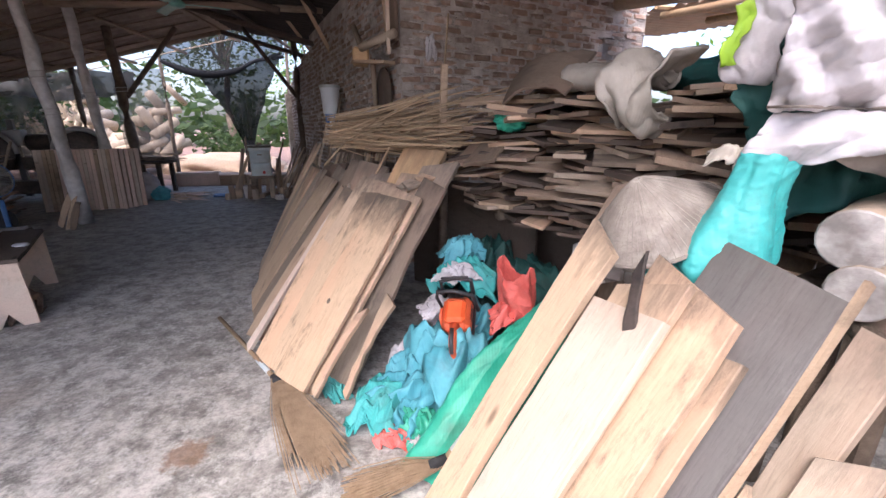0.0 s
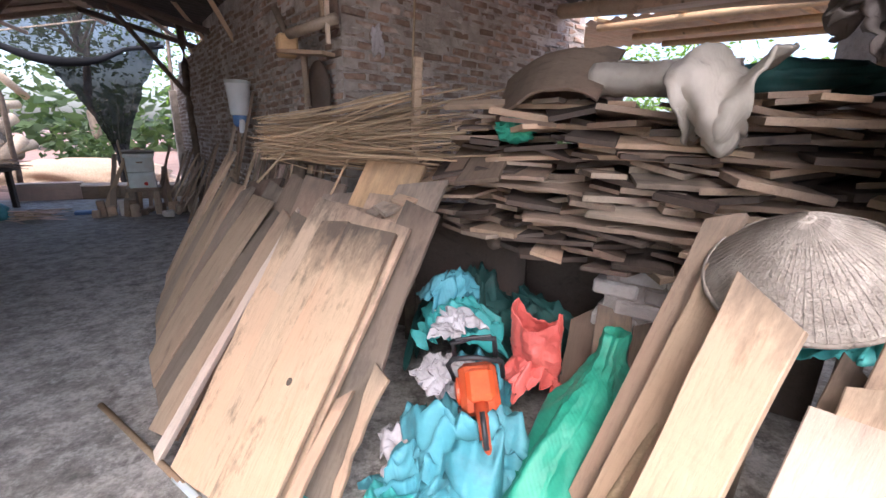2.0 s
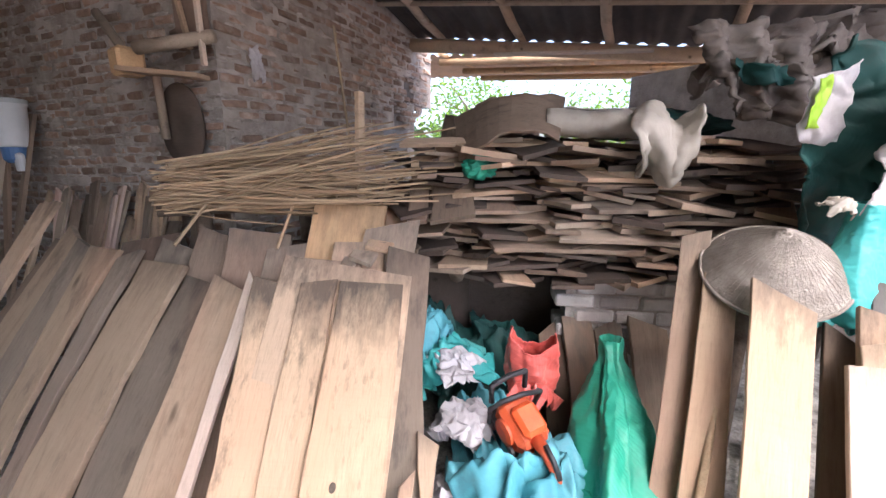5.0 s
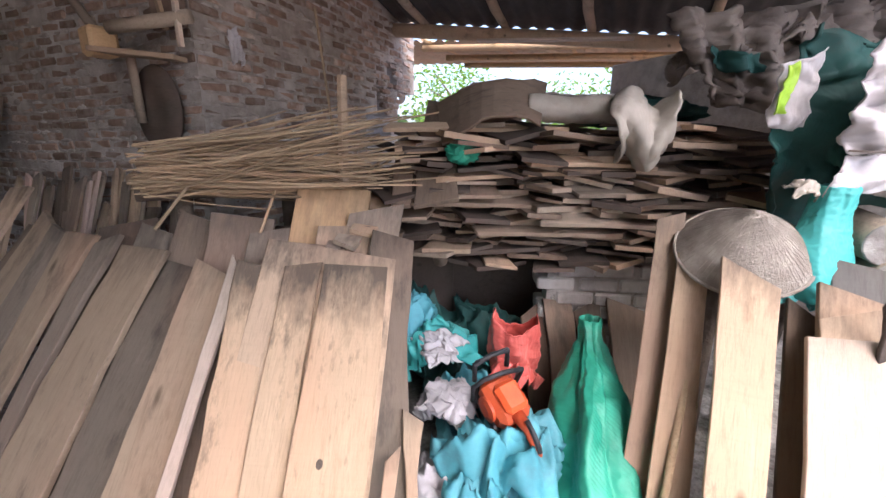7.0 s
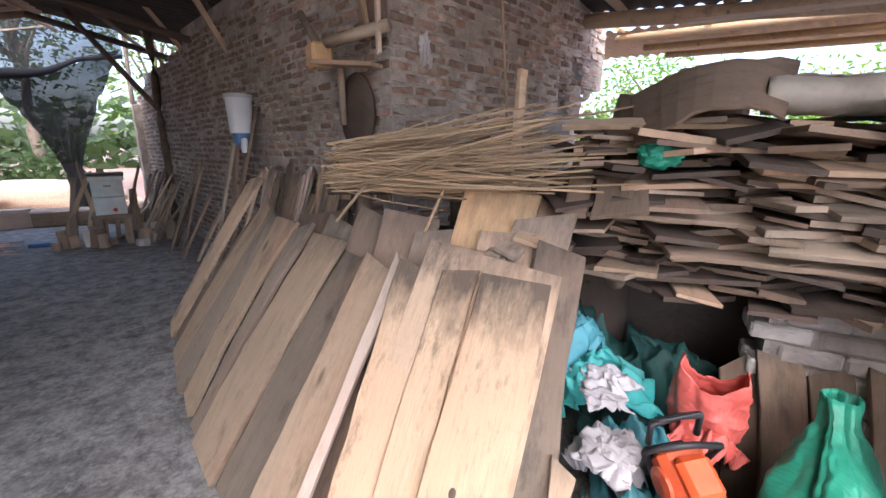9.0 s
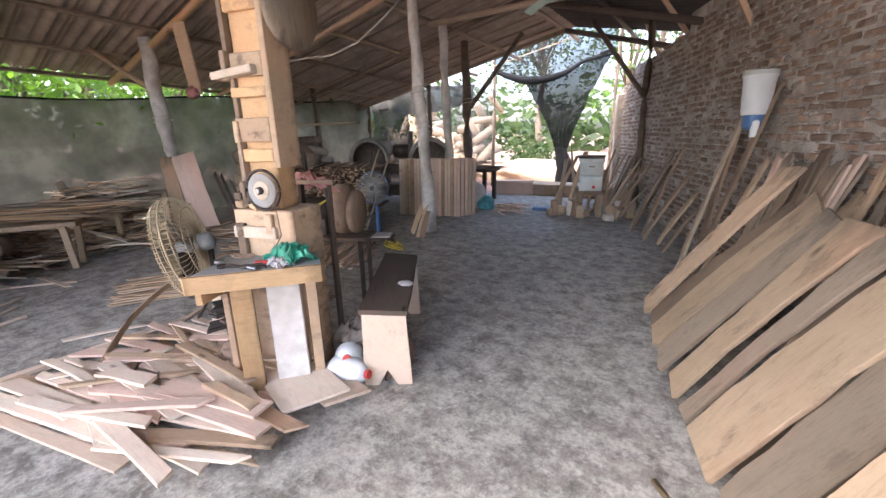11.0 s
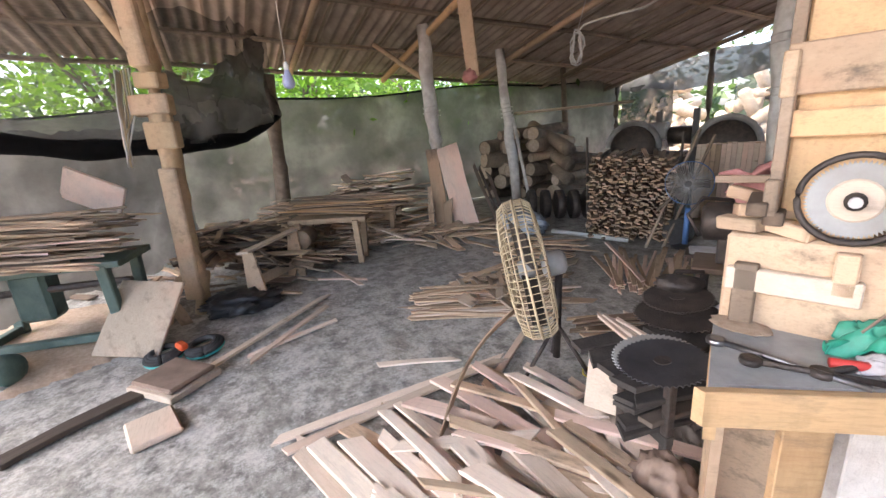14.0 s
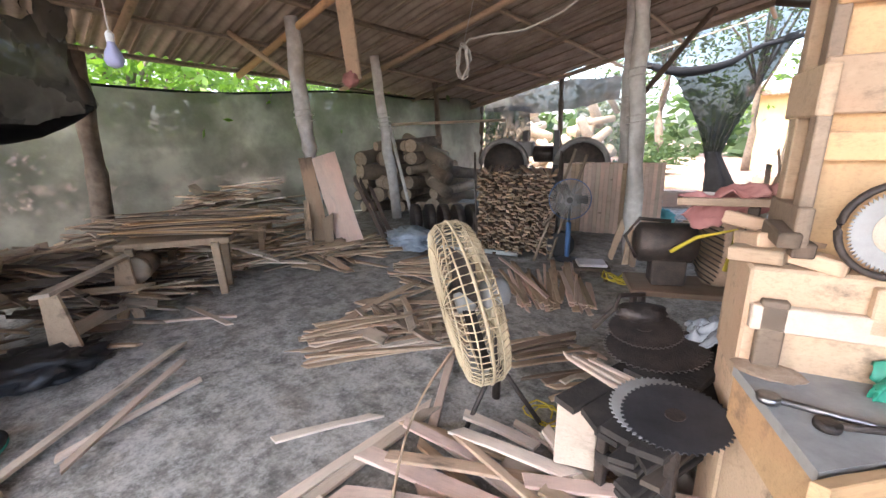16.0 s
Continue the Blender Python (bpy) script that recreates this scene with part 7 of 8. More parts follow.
# ---- standing fans ----
def cage_fan():
    """Large old cage fan seen on edge, on a tripod."""
    c = Vector((-5.12, 2.48, 0.69))
    ax = Vector((0.58, 0.78, 0.20)).normalized()
    m = Matrix.Translation(c) @ ax.to_track_quat("Z", "Y").to_matrix().to_4x4()
    t = thing("cage_fan", "large old standing fan with a rusty cream wire cage", "fan", at=m)
    for k in range(64):
        a = k * math.tau / 64
        pts = [(r * math.cos(a), r * math.sin(a), z) for r, z in ((0.06, 0.115), (0.24, 0.112), (0.365, 0.09), (0.395, 0.05), (0.40, 0.0), (0.395, -0.05), (0.365, -0.09), (0.24, -0.112), (0.06, -0.115))]
        part("wire", T(pts, 0.0032, 4), CAGE, t)
    for r, z, w in ((0.396, 0.05, 0.004), (0.402, 0.0, 0.007), (0.396, -0.05, 0.004), (0.3, 0.104, 0.004), (0.3, -0.104, 0.004), (0.17, 0.104, 0.004), (0.17, -0.104, 0.004)):
        part("ring", T([(r * math.cos(k * math.tau / 40), r * math.sin(k * math.tau / 40), z) for k in range(41)], w, 6), CAGE, t, smooth=True)
    for k in range(3):
        a = k * math.tau / 3
        part("blade", B(0.29, 0.16, 0.006, Matrix.Rotation(a, 4, "Z") @ pose(0.19, 0, 0, 28, 0, 0), 0.002), IRON, t)
    part("motor", lathe([(0.05, 0.08), (0.075, 0.10), (0.07, 0.2), (0.04, 0.22)], 20), GREYMETAL, t, smooth=True)
    part("hub", lathe([(0.05, -0.05), (0.055, 0.03), (0.02, 0.06)], 16), GREYMETAL, t, smooth=True)
    inv = m.inverted()
    foot = Vector((-5.03, 2.62, 0))
    part("pole", T([inv @ Vector((foot.x, foot.y, 0.12)), inv @ (c - ax * -0.18 + Vector((0, 0, -0.05)))], 0.022, 9), IRON, t, smooth=True)
    for k in range(3):
        a = 0.4 + k * math.tau / 3
        part("leg", T([inv @ Vector((foot.x, foot.y, 0.34)), inv @ Vector((foot.x + 0.24 * math.cos(a), foot.y + 0.24 * math.sin(a), 0.012))], 0.013, 7), IRON, t, smooth=True)


cage_fan()


def pedestal_fan(p, yaw, r, h, body, label):
    t = thing("pedestal_fan", label, "fan", at=pose(*p, 0, 0, yaw))
    for k in range(54):
        a = k * math.tau / 54
        pts = [(rr * math.cos(a), y, h + rr * math.sin(a)) for rr, y in ((0.03, -0.07), (r * 0.75, -0.06), (r, 0.0), (r * 0.7, 0.07), (0.05, 0.09))]
        part("wire", T(pts, 0.003, 4), GREYMETAL, t)
    part("ring", T([(r * math.cos(k * math.tau / 32), 0, h + r * math.sin(k * math.tau / 32)) for k in range(33)], 0.006, 6), body, t, smooth=True)
    for k in range(3):
        part("blade", B(r * 0.8, 0.006, 0.11, Matrix.Translation((0, 0, h)) @ Matrix.Rotation(k * math.tau / 3, 4, "Y") @ pose(r * 0.45, 0, 0, 25, 0, 0), 0.002), IRON, t)
    part("badge", lathe([(0.035, -0.01), (0.035, 0.01)], 16), BLACK, t, at=pose(0, -0.075, h, 90, 0, 0))
    part("motor", lathe([(0.03, -0.08), (0.055, -0.06), (0.06, 0.06)], 16), body, t, at=pose(0, 0.12, h, 90, 0, 0), smooth=True)
    part("pole", T([(0, 0.1, 0.04), (0, 0.1, h * 0.62)], 0.03, 10), BLUEP, t, "dark blue pole", smooth=True)
    part("neck", T([(0, 0.1, h * 0.62), (0, 0.1, h)], 0.016, 8), BLACK, t, smooth=True)
    part("base", lathe([(0.14, 0.0), (0.14, 0.02), (0.05, 0.045)], 20), BLACK, t, at=Matrix.Translation((0, 0.1, 0)), smooth=True)


pedestal_fan((-6.08, 5.52, 0), 25, 0.235, 0.76, BLUEP, "old pedestal fan with a dark blue pole")
bx = thing("low_stool", "low dark wooden stool with a white cloth on it", "stool", at=pose(-5.62, 5.15, 0, 0, 0, 30))
part("top", B(0.36, 0.30, 0.03, Matrix.Translation((0, 0, 0.13)), 0.004), DARK, bx)
for a in ((-0.14, -0.11), (0.14, -0.11), (-0.14, 0.11), (0.14, 0.11)):
    part("leg", B(0.04, 0.04, 0.115, Matrix.Translation((a[0], a[1], 0.058))), DARK, bx)
solo("white_pad", B(0.30, 0.24, 0.03, pose(-5.62, 5.15, 0.162, 0, 0, 34), 0.012), WHITEC, "white folded cloth on the low stool", "cloth")
solo("yellow_cable", T([(-5.38 + 0.09 * math.cos(a * 0.7) + 0.004 * a, 5.05 + 0.08 * math.sin(a * 0.7), 0.03 + 0.012 * (a % 5) + 0.05 * abs(math.sin(a * 0.35))) for a in range(46)], 0.008, 5), YELLOW, "tangled yellow cable heap on the floor", "cable", smooth=True)
solo("yellow_cable", T([(-4.88 + 0.09 * math.cos(a * 0.7) + 0.004 * a, 2.78 + 0.08 * math.sin(a * 0.7), 0.02 + 0.006 * (a % 4)) for a in range(26)], 0.005, 5), YELLOW, "thin yellow cable coil on the floor", "cable", smooth=True)
for k, (f, tp) in enumerate((((-5.50, 5.85, 0), (-5.56, 6.12, 0.42)), ((-5.42, 5.80, 0), (-5.50, 6.10, 0.36)), ((-5.72, 5.95, 0), (-5.68, 6.2, 0.48)))):
    plank(f, tp, 0.075, (TAN, OLD, TAN)[k], "short board leaning on the post", "boards at the post", (0.6, -0.8, 0.3), 420 + k, 0.02)


def engine_fan():
    t = thing("motor_blower", "greasy motor with a wire-guarded fan on a stand", "motor", at=pose(-4.30, 3.38, 0, 0, 0, 28))
    part("motor", lathe([(0.07, -0.16), (0.1, -0.14), (0.1, 0.1), (0.07, 0.12)], 22), IRON, t, at=pose(-0.18, 0, 0.93, 0, 90, 0), smooth=True)
    part("guard", lathe([(0.10, -0.02), (0.2, -0.06), (0.21, 0.0), (0.2, 0.06), (0.08, 0.08)], 26), OLD, t, at=pose(0.05, 0, 0.93, 0, 90, 0), smooth=True)
    for k in range(14):
        z = 0.76 + 0.026 * k
        w = math.sqrt(max(0.0, 0.205 ** 2 - (z - 0.93) ** 2))
        part("guard_wire", T([(-0.01, -w, z), (-0.03, 0, z), (-0.01, w, z)], 0.004, 4), IRON, t)
    part("wheel", lathe([(0.03, -0.03), (0.17, -0.03), (0.18, 0.0), (0.17, 0.03), (0.03, 0.03)], 26), OLD, t, at=pose(0.16, -0.02, 0.91, 0, 90, 0), smooth=True)
    part("deck", B(0.62, 0.3, 0.03, Matrix.Translation((-0.05, 0, 0.70)), 0.004), OLD, t)
    for a in ((-0.3, -0.1), (-0.3, 0.1), (0.2, -0.1), (0.2, 0.1)):
        part("leg", T([(a[0], a[1], 0), (a[0], a[1], 0.70)], 0.02, 7), IRON, t)
    part("handle", T([(-0.34, -0.06, 0.86), (-0.40, -0.06, 0.97), (-0.34, -0.06, 1.06), (-0.2, -0.06, 1.05)], 0.01, 6), IRON, t, smooth=True)
    part("yellow_strap", T([(-0.2, -0.11, 0.91), (-0.1, -0.13, 0.99), (0.02, -0.22, 1.05), (0.0, -0.22, 0.86)], 0.01, 6), YELLOW, t, "yellow strap tied round it", smooth=True)
    part("bracket", B(0.16, 0.12, 0.14, Matrix.Translation((-0.18, 0, 0.785)), 0.01), IRON, t)
    part("crank_hook", T([(-0.30, -0.16, 0.70), (-0.42, -0.2, 0.70), (-0.44, -0.22, 0.64), (-0.54, -0.3, 0.56)], 0.012, 7), IRON, t, smooth=True)


engine_fan()


def red_sheet(u, v):
    """A limp sheet behind the machine, standing in for a passing reddish blur."""
    x, y = lerp(-4.32, -3.86, u), lerp(2.86, 2.94, u)
    z = 1.225 + 0.075 * math.sin(math.pi * u) + 0.02 * tri_wave(u * 3)
    return (x + 0.03 * tri_wave(v * 2 + u), y + 0.10 * abs(v - 0.35) * (-1 if v < 0.35 else 1), z - 0.17 * abs(v - 0.35) - 0.05 * (1 - u) * v)


solo("red_sheet", sheet_bm(red_sheet, 50, 34, 0.003, 0.022, 6.0, 61), ROSE, "faded red sheet standing in for a passing reddish blur", "plastic sheet", smooth=True)
# rail and battens are added only to carry the stand-in sheet
solo("sheet_rail", B(0.56, 0.03, 0.03, span((-4.34, 2.84, 1.205), (-3.80, 2.94, 1.225)) @ Matrix.Translation((0.28, 0, 0)), 0.003), OLD, "added rough wooden rail under the red sheet", "rail")
for p in ((-4.10, 2.90), (-3.84, 2.93)):
    solo("sheet_post", B(0.035, 0.035, 1.19, Matrix.Translation((p[0], p[1], 0.6)), 0.003), DARK, "added thin dark upright batten carrying the rail", "batten", "battens under the red sheet")

# ---- stack of sticks, panels, bags ----
def stick_stack():
    t = thing("stick_stack", "square stack of short sawn brown sticks, ends showing", "stick stack", at=pose(-6.93, 5.70, 0, 0, 0, 33))
    r = random.Random(55)
    me = [mesh_of(board_bm(1.0, 0.05, 0.022, 60 + k, 0.002, 0.0, steps=2), (TAN, OLD, TAN, GREY)[k], name="stick") for k in range(4)]
    n = 0
    for layer in range(36):
        for k in range(16):
            if n >= 520:
                break
            ob = part("stick", r.choice(me), TAN, t)
            ob.matrix_local = pose(-0.44 + 0.058 * k + r.uniform(-0.025, 0.025), -0.42 + r.uniform(-0.13, 0.13) - 0.05 * math.sin(layer * 0.35), 0.06 + 0.031 * layer + r.uniform(-0.006, 0.006), r.uniform(-14, 14), r.uniform(-3, 3), 90 + r.uniform(-11, 11))
            n += 1
    for x in (-0.5, 0.5):
        part("stake", T([(x, -0.25, 0), (x * 1.06, -0.25, 1.3)], 0.016, 6), IRON, t)
    return t


stick_stack()
cart = thing("stake_rack", "leaning grey poles holding the stick stack", "pole rack", at=(-6.3, 5.75, 0))
for k, (a, b) in enumerate((((-0.1, -0.45, 0), (0.12, 0.05, 1.32)), ((0.02, -0.3, 0), (0.2, 0.2, 1.25)), ((-0.02, -0.4, 0.45), (0.1, 0.0, 0.75)))):
    part("pole", T([a, b], 0.018, 7), GREY, cart)
wheel = thing("spare_wheel", "small black spare wheel standing beside the stack", "wheel", at=pose(-6.22, 5.62, 0.17, 90, 0, 40))
part("tyre", lathe([(0.09, -0.045), (0.15, -0.05), (0.17, -0.02), (0.17, 0.02), (0.15, 0.05), (0.09, 0.045)], 26), RUBBER, wheel, smooth=True)
part("rim", lathe([(0.02, -0.02), (0.09, -0.03), (0.09, 0.03), (0.02, 0.02)], 20), GREYMETAL, wheel, smooth=True)


def slat_panel(m, w, h, depth, n, label):
    t = thing("slatted_panel", label, "panel", "stacked slatted panels", at=m)
    r = random.Random(int(w * 100 + depth * 77))
    sw = w / n
    for k in range(n):
        part("slat", B(sw - 0.003, 0.03 + r.uniform(0, 0.003), h + r.uniform(-0.015, 0.012), Matrix.Translation((sw * (k + 0.5), 0, h / 2 + 0.01)), 0.003), (PINK, PALE, CREAM, PINK)[r.randrange(4)], t)
    for z in (0.18, h - 0.2):
        part("rail", B(w - 0.05, 0.03, 0.06, Matrix.Translation((w / 2, 0.032, z)), 0.003), TAN, t)
    return t


for k in range(5):
    m = span((-6.97 + 0.02 * k, 7.06 + 0.085 * k, 0), (-5.82 + 0.02 * k, 7.44 + 0.085 * k, 0)) @ pose(0, 0, 0, -4, 0, 0)
    slat_panel(m, 1.22 + 0.01 * k, 1.06, 0.1 * k, 20, "upright panel of pale slats stacked with others")
cloth_fold((-6.08, 8.45, 0.24), (0.2, 0.17, 0.27), 120, WHITEC, "white woven sack standing on the floor", "sack", 0.16, 1.5, flat=0.85, name="white_bag")
cloth_fold((-5.82, 8.42, 0.12), (0.15, 0.12, 0.13), 121, BLUEC, "pale blue plastic bag on the floor", "sack", 0.28, 1.8, flat=0.85, name="blue_bag")
solo("blue_tray", B(0.36, 0.18, 0.06, pose(-4.78, 8.85, 0.035, 0, 0, 15), 0.012), BLUEP, "blue-grey plastic tray on the floor", "tray")


def hive():
    t = thing("bee_box", "pale blue wooden bee box on a block stand", "bee box", at=pose(-3.86, 8.82, 0, 0, 0, 20))
    part("lower_body", B(0.38, 0.36, 0.26, Matrix.Translation((0, 0, 0.60)), 0.006), PALEBLUE, t)
    part("upper_body", B(0.385, 0.365, 0.24, Matrix.Translation((0, 0, 0.86)), 0.006), PALEBLUE, t)
    part("lid", B(0.43, 0.41, 0.06, pose(0, 0, 1.01, 0, 0, 0), 0.008), PALEBLUE, t)
    part("ridge", B(0.45, 0.3, 0.03, pose(0, 0.02, 1.06, -12, 0, 0), 0.004), GREYMETAL, t)
    part("entrance", lathe([(0.03, -0.01), (0.03, 0.012)], 14), REDP, t, "red entrance disc", at=pose(0.05, -0.185, 0.54, 90, 0, 0))
    part("hand_slot", B(0.09, 0.01, 0.025, Matrix.Translation((0, -0.184, 0.9))), GREY, t)
    part("stand_top", B(0.5, 0.46, 0.06, Matrix.Translation((0, 0, 0.44)), 0.006), GREY, t)
    for a in ((-0.17, -0.15), (0.17, -0.15), (-0.17, 0.15), (0.17, 0.15)):
        part("leg", B(0.1, 0.1, 0.42, Matrix.Translation((a[0], a[1], 0.21)), 0.012), GREY, t)


hive()
rnd = random.Random(88)
for k in range(22):
    x, y = rnd.uniform(-4.55, -3.1), rnd.uniform(8.35, 9.1)
    h = rnd.uniform(0.06, 0.3)
    solo("wood_stump", B(rnd.uniform(0.07, 0.2), rnd.uniform(0.07, 0.16), h, pose(x, y, h / 2 + 0.01, rnd.uniform(-8, 8), rnd.uniform(-8, 8), rnd.uniform(0, 90)), 0.012), rnd.choice((GREY, OLD, WHITEBRICK, TAN)), "dusty short block or stone beside the bee box", "block", "blocks round the bee box")
for k in range(12):
    x = -4.7 + 0.13 * k
    plank((x, 9.3 + rnd.uniform(-0.1, 0.2), 0.02), (x + rnd.uniform(-0.3, 0.5), 9.8, rnd.uniform(0.7, 1.3)), rnd.uniform(0.04, 0.09), rnd.choice((GREY, TAN, OLD)), "grey pole or slab propped behind the bee box", "slabs behind the bee box", (0, -1, 0.3), 440 + k, 0.03)
step = thing("threshold_box", "long pale box beam lying before the doorway", "box beam", at=span((-6.75, 10.35, 0), (-5.35, 10.85, 0)))
part("side", B(1.0, 0.03, 0.30, Matrix.Translation((0.5, 0, 0.16)), 0.004), PINK, step)
part("top", B(1.05, 0.3, 0.03, Matrix.Translation((0.5, 0.14, 0.33)), 0.004), CREAM, step)
part("block", B(0.35, 0.3, 0.24, Matrix.Translation((1.45, 0.12, 0.14)), 0.006), TAN, step)
solo("threshold_slab", B(4.3, 0.6, 0.3, pose(-4.9, 11.35, 0.1, 0, 0, 4), 0.03), GREY, "raised dusty threshold before the yard", "threshold", kind="structure")


def ceiling_fan():
    t = thing("ceiling_fan", "mint green ceiling fan hanging from a roof pole", "ceiling fan", at=(-3.96, 6.86, 3.2))
    part("rod", T([(0, 0, 0.05), (0.02, 0.0, 0.62)], 0.012, 8), FANGREEN, t)
    part("motor", lathe([(0.05, -0.05), (0.1, -0.03), (0.11, 0.02), (0.06, 0.06)], 24), FANGREEN, t, smooth=True)
    for k, a in enumerate((20, 140, 262)):
        bm = board_bm(0.55, 0.14, 0.008, 4, 0.0, 0.01, taper=-0.15, steps=4)
        part("blade", bm, FANGREEN, t, at=Matrix.Rotation(radians(a), 4, "Z") @ pose(0.14, 0, 0, 8, 2, 0))
        part("bracket", B(0.1, 0.03, 0.01, Matrix.Rotation(radians(a), 4, "Z") @ Matrix.Translation((0.12, 0, 0))), FANGREEN, t)


ceiling_fan()
bl = thing("hanging_bulb", "bluish frosted bulb hanging on a thin cord", "light bulb", at=(-7.54, 1.73, 2.02))
part("glass", lathe([(0.012, -0.06), (0.045, -0.045), (0.058, -0.01), (0.05, 0.03), (0.028, 0.075), (0.022, 0.1)], 20), BULB, bl, smooth=True)
part("holder", lathe([(0.024, 0.1), (0.026, 0.15), (0.012, 0.17)], 14), WHITEP, bl)
part("cord", T([(0, 0, 0.16), (0.01, 0.0, 1.35)], 0.005, 5), WIRE, bl)
cb = thing("slack_cable", "pale slack cable slung from the machine post with hanging loops", "cable", at=(-7.3, 5.05, 2.50))
part("span", T([(-0.04, 0.02, 0.0), (0.02, 0.1, 0.10), (0.2, 0.25, 0.14), (0.55, 0.45, 0.16), (0.95, 0.6, 0.30), (1.3, 0.75, 0.56), (1.55, 0.95, 0.85)], 0.013, 7), WIRE, cb, smooth=True)
part("hanger", T([(0, 0, 0.0), (0.02, 0.2, 0.6), (0.02, 0.22, 1.3)], 0.005, 5), WIRE, cb, smooth=True)
part("coil", T([((0.07 + 0.012 * (a // 12)) * math.sin(a * math.tau / 12), 0.03 * math.cos(a * 1.3), -0.16 + (0.16 + 0.015 * (a // 12)) * math.cos(a * math.tau / 12)) for a in range(40)], 0.011, 6), WIRE, cb, smooth=True)
hb = thing("hanging_plank", "tan plank hanging down from a rafter with a rag", "hanging plank", at=(-8.35, 4.2, 2.55))
part("plank", B(0.18, 0.04, 0.95, pose(0, 0, 0.1, 3, -4, 35), 0.005), TAN, hb)
part("rag", blob_bm((0.09, 0.07, 0.07), 130, 0.35, 2.0, 3), ROSE, hb, "reddish rag", at=Matrix.Translation((-0.02, 0, -0.36)), smooth=True)
solo("prop_pole", T([(-10.3, 3.6, 2.95), (-9.5, 4.15, 2.25)], 0.04, 7), TAN, "slanting brown brace on the whitened post", "brace", "pole braces", "structure", smooth=True)
solo("rail_pole", T([(-9.95, 6.15, 1.75), (-8.3, 7.4, 1.78)], 0.025, 7), GREY, "thin rail tied to the post", "rail", smooth=True)
solo("prop_pole", T([(-9.3, 6.0, 0.02), (-10.0, 6.15, 1.7)], 0.03, 7), POSTWOOD, "pale pole leaning on the post", "pole", smooth=True)


# ---- leaning boards by the second post, logs and drums ----
for k, (f, tp, w, mat) in enumerate((((-8.55, 4.18, 0), (-9.20, 4.22, 1.28), 0.34, PINK), ((-8.95, 3.95, 0), (-9.32, 4.02, 1.25), 0.2, PALE), ((-8.9, 3.72, 0), (-8.95, 3.75, 0.72), 0.07, PALE), ((-8.62, 3.85, 0), (-8.75, 3.95, 0.5), 0.13, TAN), ((-8.25, 4.55, 0), (-9.1, 4.65, 0.95), 0.05, DARK), ((-8.3, 4.65, 0), (-9.1, 4.75, 0.9), 0.05, DARK), ((-8.4, 4.8, 0), (-9.0, 4.85, 0.8), 0.06, DARK))):
    plank(f, tp, w, mat, "board leaning against the whitened post", "boards leaning on the second post", (0.7, -0.5, 0.4), 460 + k, 0.03)


def log_pile():
    r = random.Random(44)
    k = 0
    for row in range(6):
        for c in range(6 - row // 2):
            rad = r.uniform(0.085, 0.17)
            x, y = -10.9 + 0.23 * c + 0.1 * row * 0.5, 6.15 + 0.23 * c + r.uniform(-0.35, 0.2)
            z = 0.16 + 0.24 * row
            lg = thing("log", "sawn round log in a tall pile", "log", "logs in a pile", at=(x, y, z))
            d = Vector((-0.35 + r.uniform(-0.45, 0.45), 1.0, r.uniform(-0.16, 0.16))).normalized() * r.uniform(1.3, 1.9)
            part("trunk", trunk_bm((0, 0, 0), d, rad, rad * 0.9, 600 + k, 12, 5, 0.015), GREY if k % 3 else BARK, lg, smooth=True)
            part("cut_end", lathe([(rad * 0.93, -0.004), (rad * 0.93, 0.0), (rad * 0.3, 0.003)], 12), LOGEND, lg, "pale sawn end", at=Matrix.Translation(-d.normalized() * 0.004) @ (-d).to_track_quat("Z", "Y").to_matrix().to_4x4())
            k += 1


log_pile()
for k in range(3):
    lg = thing("long_log", "long slanting grey log beside the pile", "log", "long logs", at=(-9.3, 6.95, 0.45 + 0.28 * k))
    part("trunk", trunk_bm((0, 0, 0), (-1.9, 0.7, 0.5), 0.13, 0.12, 640 + k, 12, 6), GREY, lg, smooth=True)
for k in range(5):
    tr = thing("steel_ring", "dark iron drum ring leaning in a row", "iron ring", "iron rings in a row", at=pose(-8.75 + 0.18 * k, 5.55 + 0.14 * k, 0.23, 90, 0, 150))
    part("band", lathe([(0.2, -0.06), (0.23, -0.055), (0.235, 0.0), (0.23, 0.055), (0.2, 0.06)], 26), IRON, tr, smooth=True)
cloth_fold((-8.0, 4.75, 0.14), (0.32, 0.22, 0.13), 140, PLASTIC, "white and blue plastic bags among the strips", "plastic bag", 0.35, 2.2, flat=0.8, name="crumpled_bag")
solo("blue_pipe", T([(-7.6, 4.95, 0.06), (-6.6, 5.25, 0.06)], 0.03, 8), PALEBLUE, "pale blue pipe on the floor", "pipe", smooth=True)


